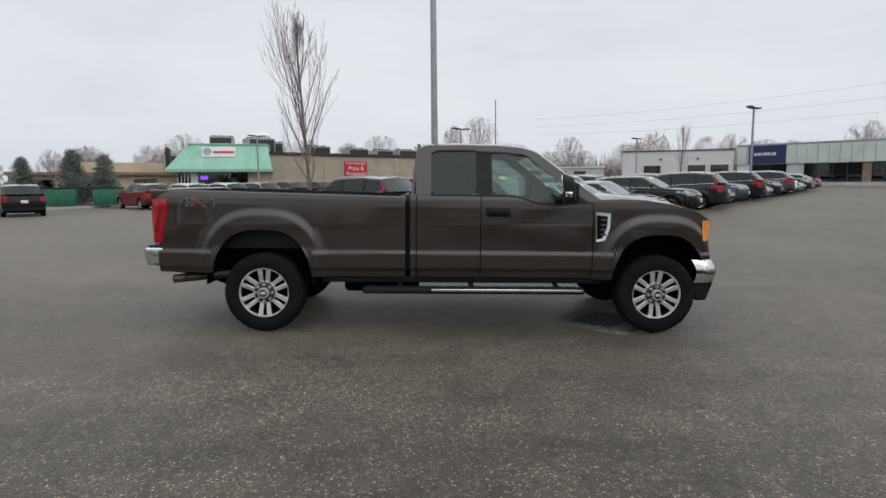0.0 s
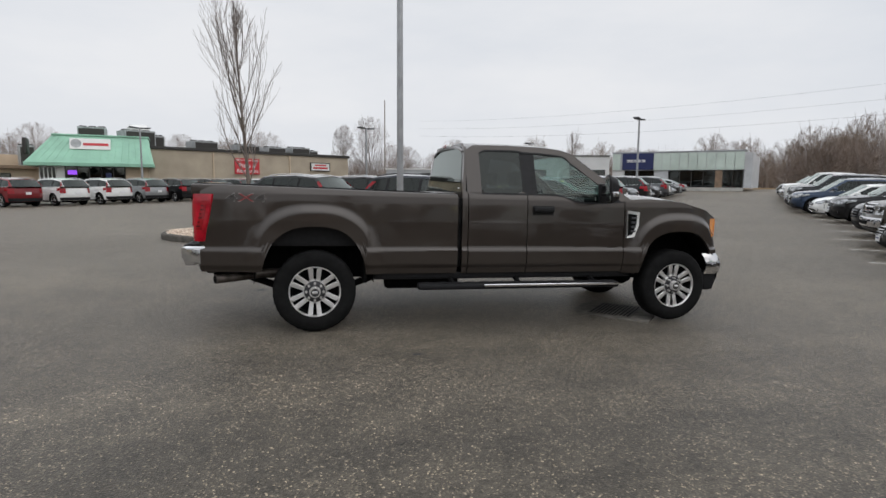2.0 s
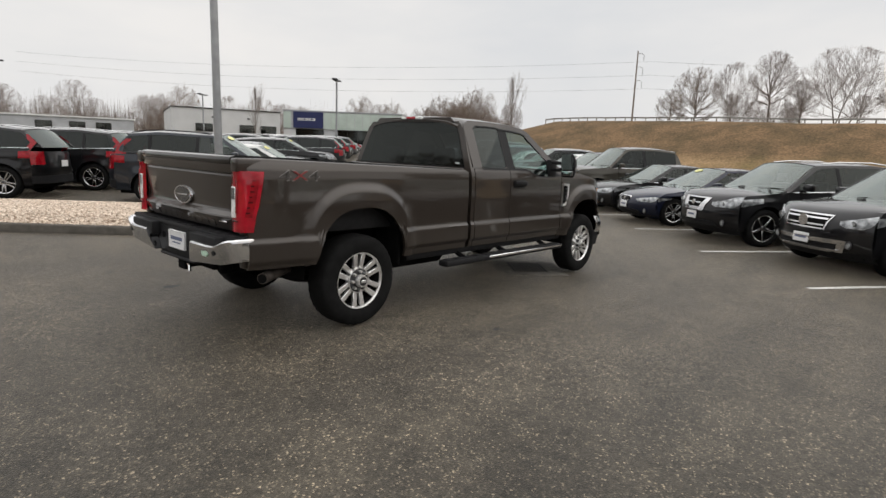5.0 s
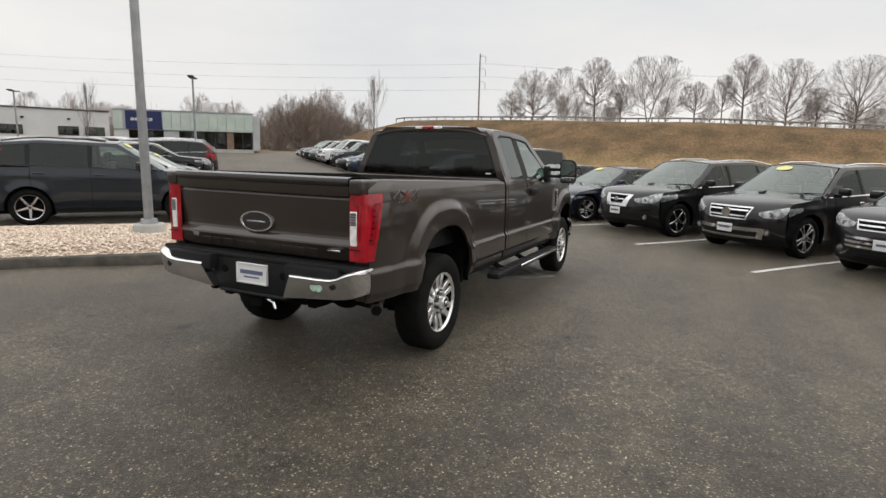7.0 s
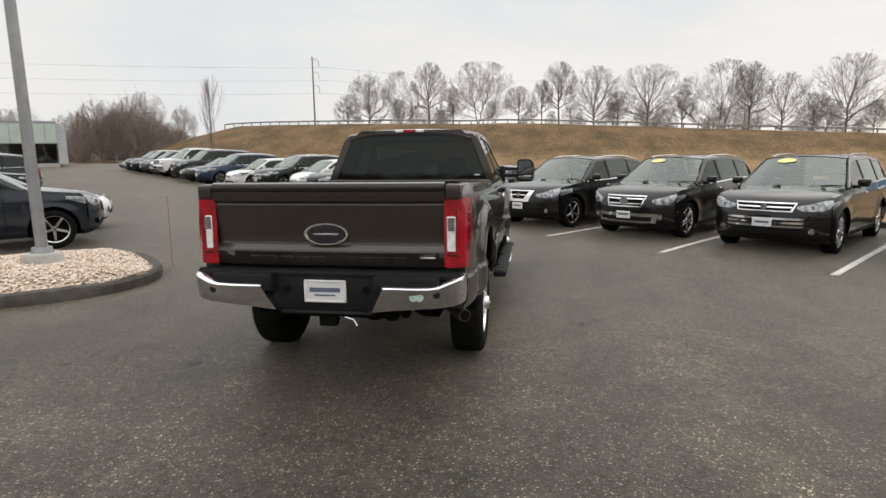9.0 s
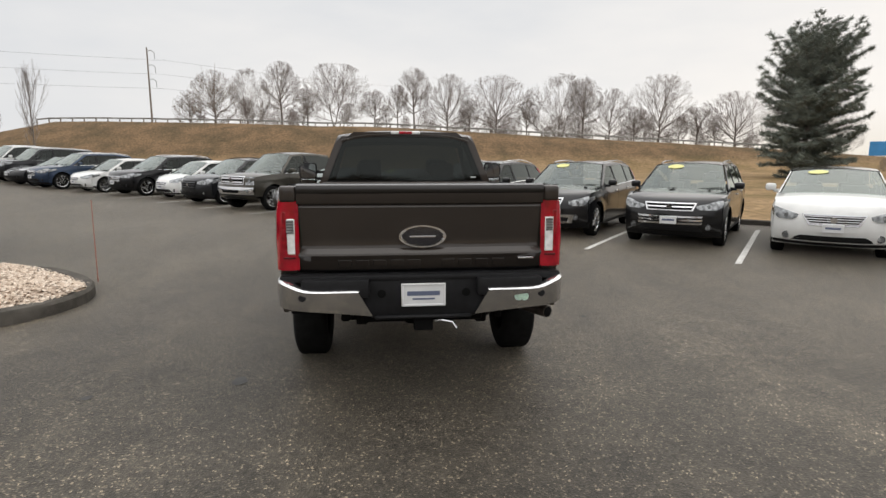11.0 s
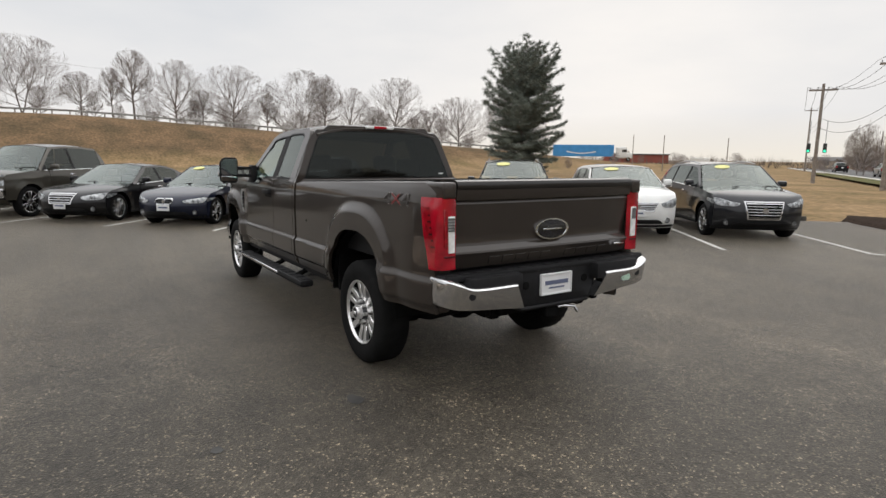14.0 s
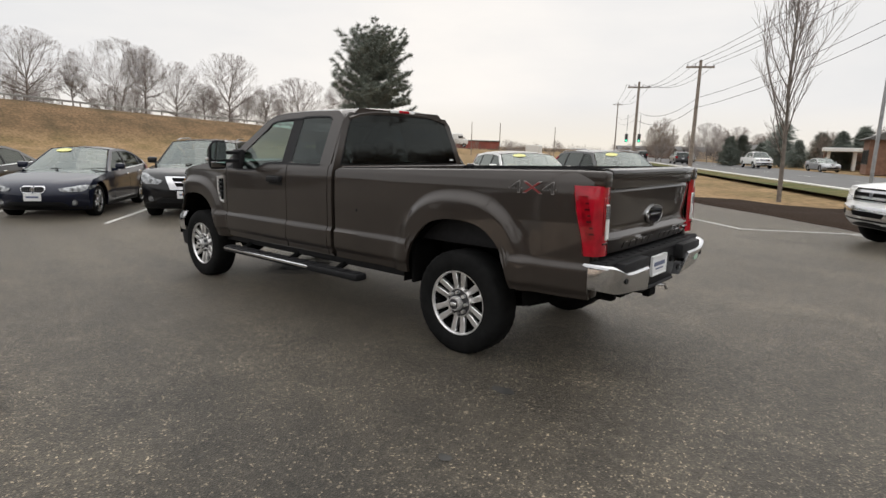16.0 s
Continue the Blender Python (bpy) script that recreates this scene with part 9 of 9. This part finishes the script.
# lorry on the ramp
lz = 1.3
lr = thing("articulated_lorry", "white-cab lorry with a bright blue box trailer on the ramp", "truck", Matrix.Translation((99.0, -106.0, lz)) @ Matrix.Rotation(math.atan2(-0.66, -0.75), 4, "Z"), "vehicles by the road")
M_TRAIL = material("bright_blue_trailer", (0.05, 0.27, 0.58), 0.45, vary=0.1, scale=0.8)
part("box_body", box(-7.5, 7.5, -1.28, 1.28, 1.1, 4.0, 0.04), M_TRAIL, lr)
sm = [(-4.0 + 0.8 * i, 2.3 - 0.45 * math.sin(math.pi * i / 9)) for i in range(10)]
for s in (-1, 1):
    q = grid([[(x, s * 1.29, z + w) for x, z in sm] for w in (-0.14, 0.14)])
    part("curved_stripe", q, M_SIGNWHITE, lr)
part("cab", box(8.0, 10.6, -1.2, 1.2, 0.7, 3.5, 0.25, 3), M_SIGNWHITE, lr)
part("cab_nose", box(10.3, 12.0, -1.1, 1.1, 0.7, 2.1, 0.25, 3), M_SIGNWHITE, lr)
part("cab_window", box(9.4, 10.64, -1.22, 1.22, 2.2, 2.9, 0.05), M_DARKTRIM, lr)
lw_ = wheel_meshes("lorry", 0.5, 0.3, 0.3, 6, "plain", M_ALLOY, 20)
for x in (-6.5, -5.2, 7.0, 8.3, 11.0):
    for s in (-1, 1):
        add_wheel(lr, lw_, x, s * 1.05, 0.5, s)
rw_, n = building("long_red_building", "long low red-brown building beyond the ramp", (108.5, -125.0), (95.7, -135.5), 1.0)
part("wall", box(0, n, -8, 0, 0, 2.0), material("dull_red_siding", (0.28, 0.08, 0.06), 0.8, vary=0.15, scale=0.4), rw_)
part("roof", box(-0.3, n + 0.3, -8.3, 0.3, 2.0, 2.3), M_ROOFGREY, rw_)

# across the road: petrol station canopy, houses, cars
cn = thing("petrol_station", "small white petrol station canopy across the road", "building", Matrix.Translation((4.2, -79.0, 0.0)) @ Matrix.Rotation(radians(8), 4, "Z"), "buildings across the road")
part("canopy", box(-3.3, 3.3, -2.2, 2.2, 2.2, 2.65, 0.05), M_SIGNWHITE, cn)
for x in (-2.6, 0, 2.6):
    for y in (-1.2, 1.2):
        part("column", box(x - 0.15, x + 0.15, y - 0.15, y + 0.15, 0, 2.2), M_SIGNWHITE, cn)
part("kiosk", box(-2.6, 3.0, -6.5, -4.0, 0, 2.1, 0.05), M_BRICK, cn)
for x, y, w, h, mt, rot in ((-1.2, -66.0, 4.6, 3.4, M_BRICK, 100), (33.0, -128.0, 7.0, 1.9, M_CREAM, 30), (49.0, -146.0, 9.0, 2.0, M_BRICK, 30), (22.0, -112.0, 4.0, 2.2, M_SIGNWHITE, 30), (64.0, -160.0, 9, 2.0, M_CREAM, 30)):
    hs = thing("house", "gabled house with dark roof across the road" if mt is M_BRICK else "pale low house across the road", "building", Matrix.Translation((x, y, 0)) @ Matrix.Rotation(radians(rot), 4, "Z"), "buildings across the road")
    part("wall", box(-w / 2, w / 2, -3.5, 3.5, 0, h), mt, hs)
    part("roof", prism([(-4.0, h - 0.1), (4.0, h - 0.1), (0, h + 0.5 * h)], "x", -w / 2 - 0.4, w / 2 + 0.4), M_ROOFGREY, hs, "dark shingled gable roof")
    for k in range(3):
        window(hs, -w / 2 + 0.6 + k * w / 3.2, -w / 2 + 1.8 + k * w / 3.2, 1.0, 2.3, -3.5, 2, 1)
        o = window(hs, -w / 2 + 0.6 + k * w / 3.2, -w / 2 + 1.8 + k * w / 3.2, 1.0, 2.3, 3.6, 2, 1)
ROADCARS = "vehicles by the road"
for src, a, b_, dr_, lb in ((wp, 66.0, 10.5, -1, "white pickup on the main road"), (gs_, 82.0, 4.0, 1, "grey SUV on the main road"), (sd, 60.0, 15.0, -1, "silver car by the petrol station"), (ws, 100.0, 10.2, -1, "white SUV far along the road"), (bs, 116.0, 4.0, 1, "dark SUV far along the road")):
    x, y = road_xy(a, b_)
    c = copy_thing(src, Matrix.Translation((x, y, 0.0)) @ Matrix.Rotation(math.atan2(RD.y * dr_, RD.x * dr_), 4, "Z"))
    tagged(c, lb, group=ROADCARS)
for x, y in ((60.5, -74.0),):
    t = thing("roadside_cabinet", "white box on posts by the ramp", "cabinet", Matrix.Translation((38.0, -62.0, 0)))
    part("box", box(-1.0, 1.0, -0.5, 0.5, 0.9, 2.0, 0.04), M_SIGNWHITE, t)
    part("post", box(-0.8, -0.6, -0.1, 0.1, 0, 0.9), M_STEEL, t)
    part("post", box(0.6, 0.8, -0.1, 0.1, 0, 0.9), M_STEEL, t)
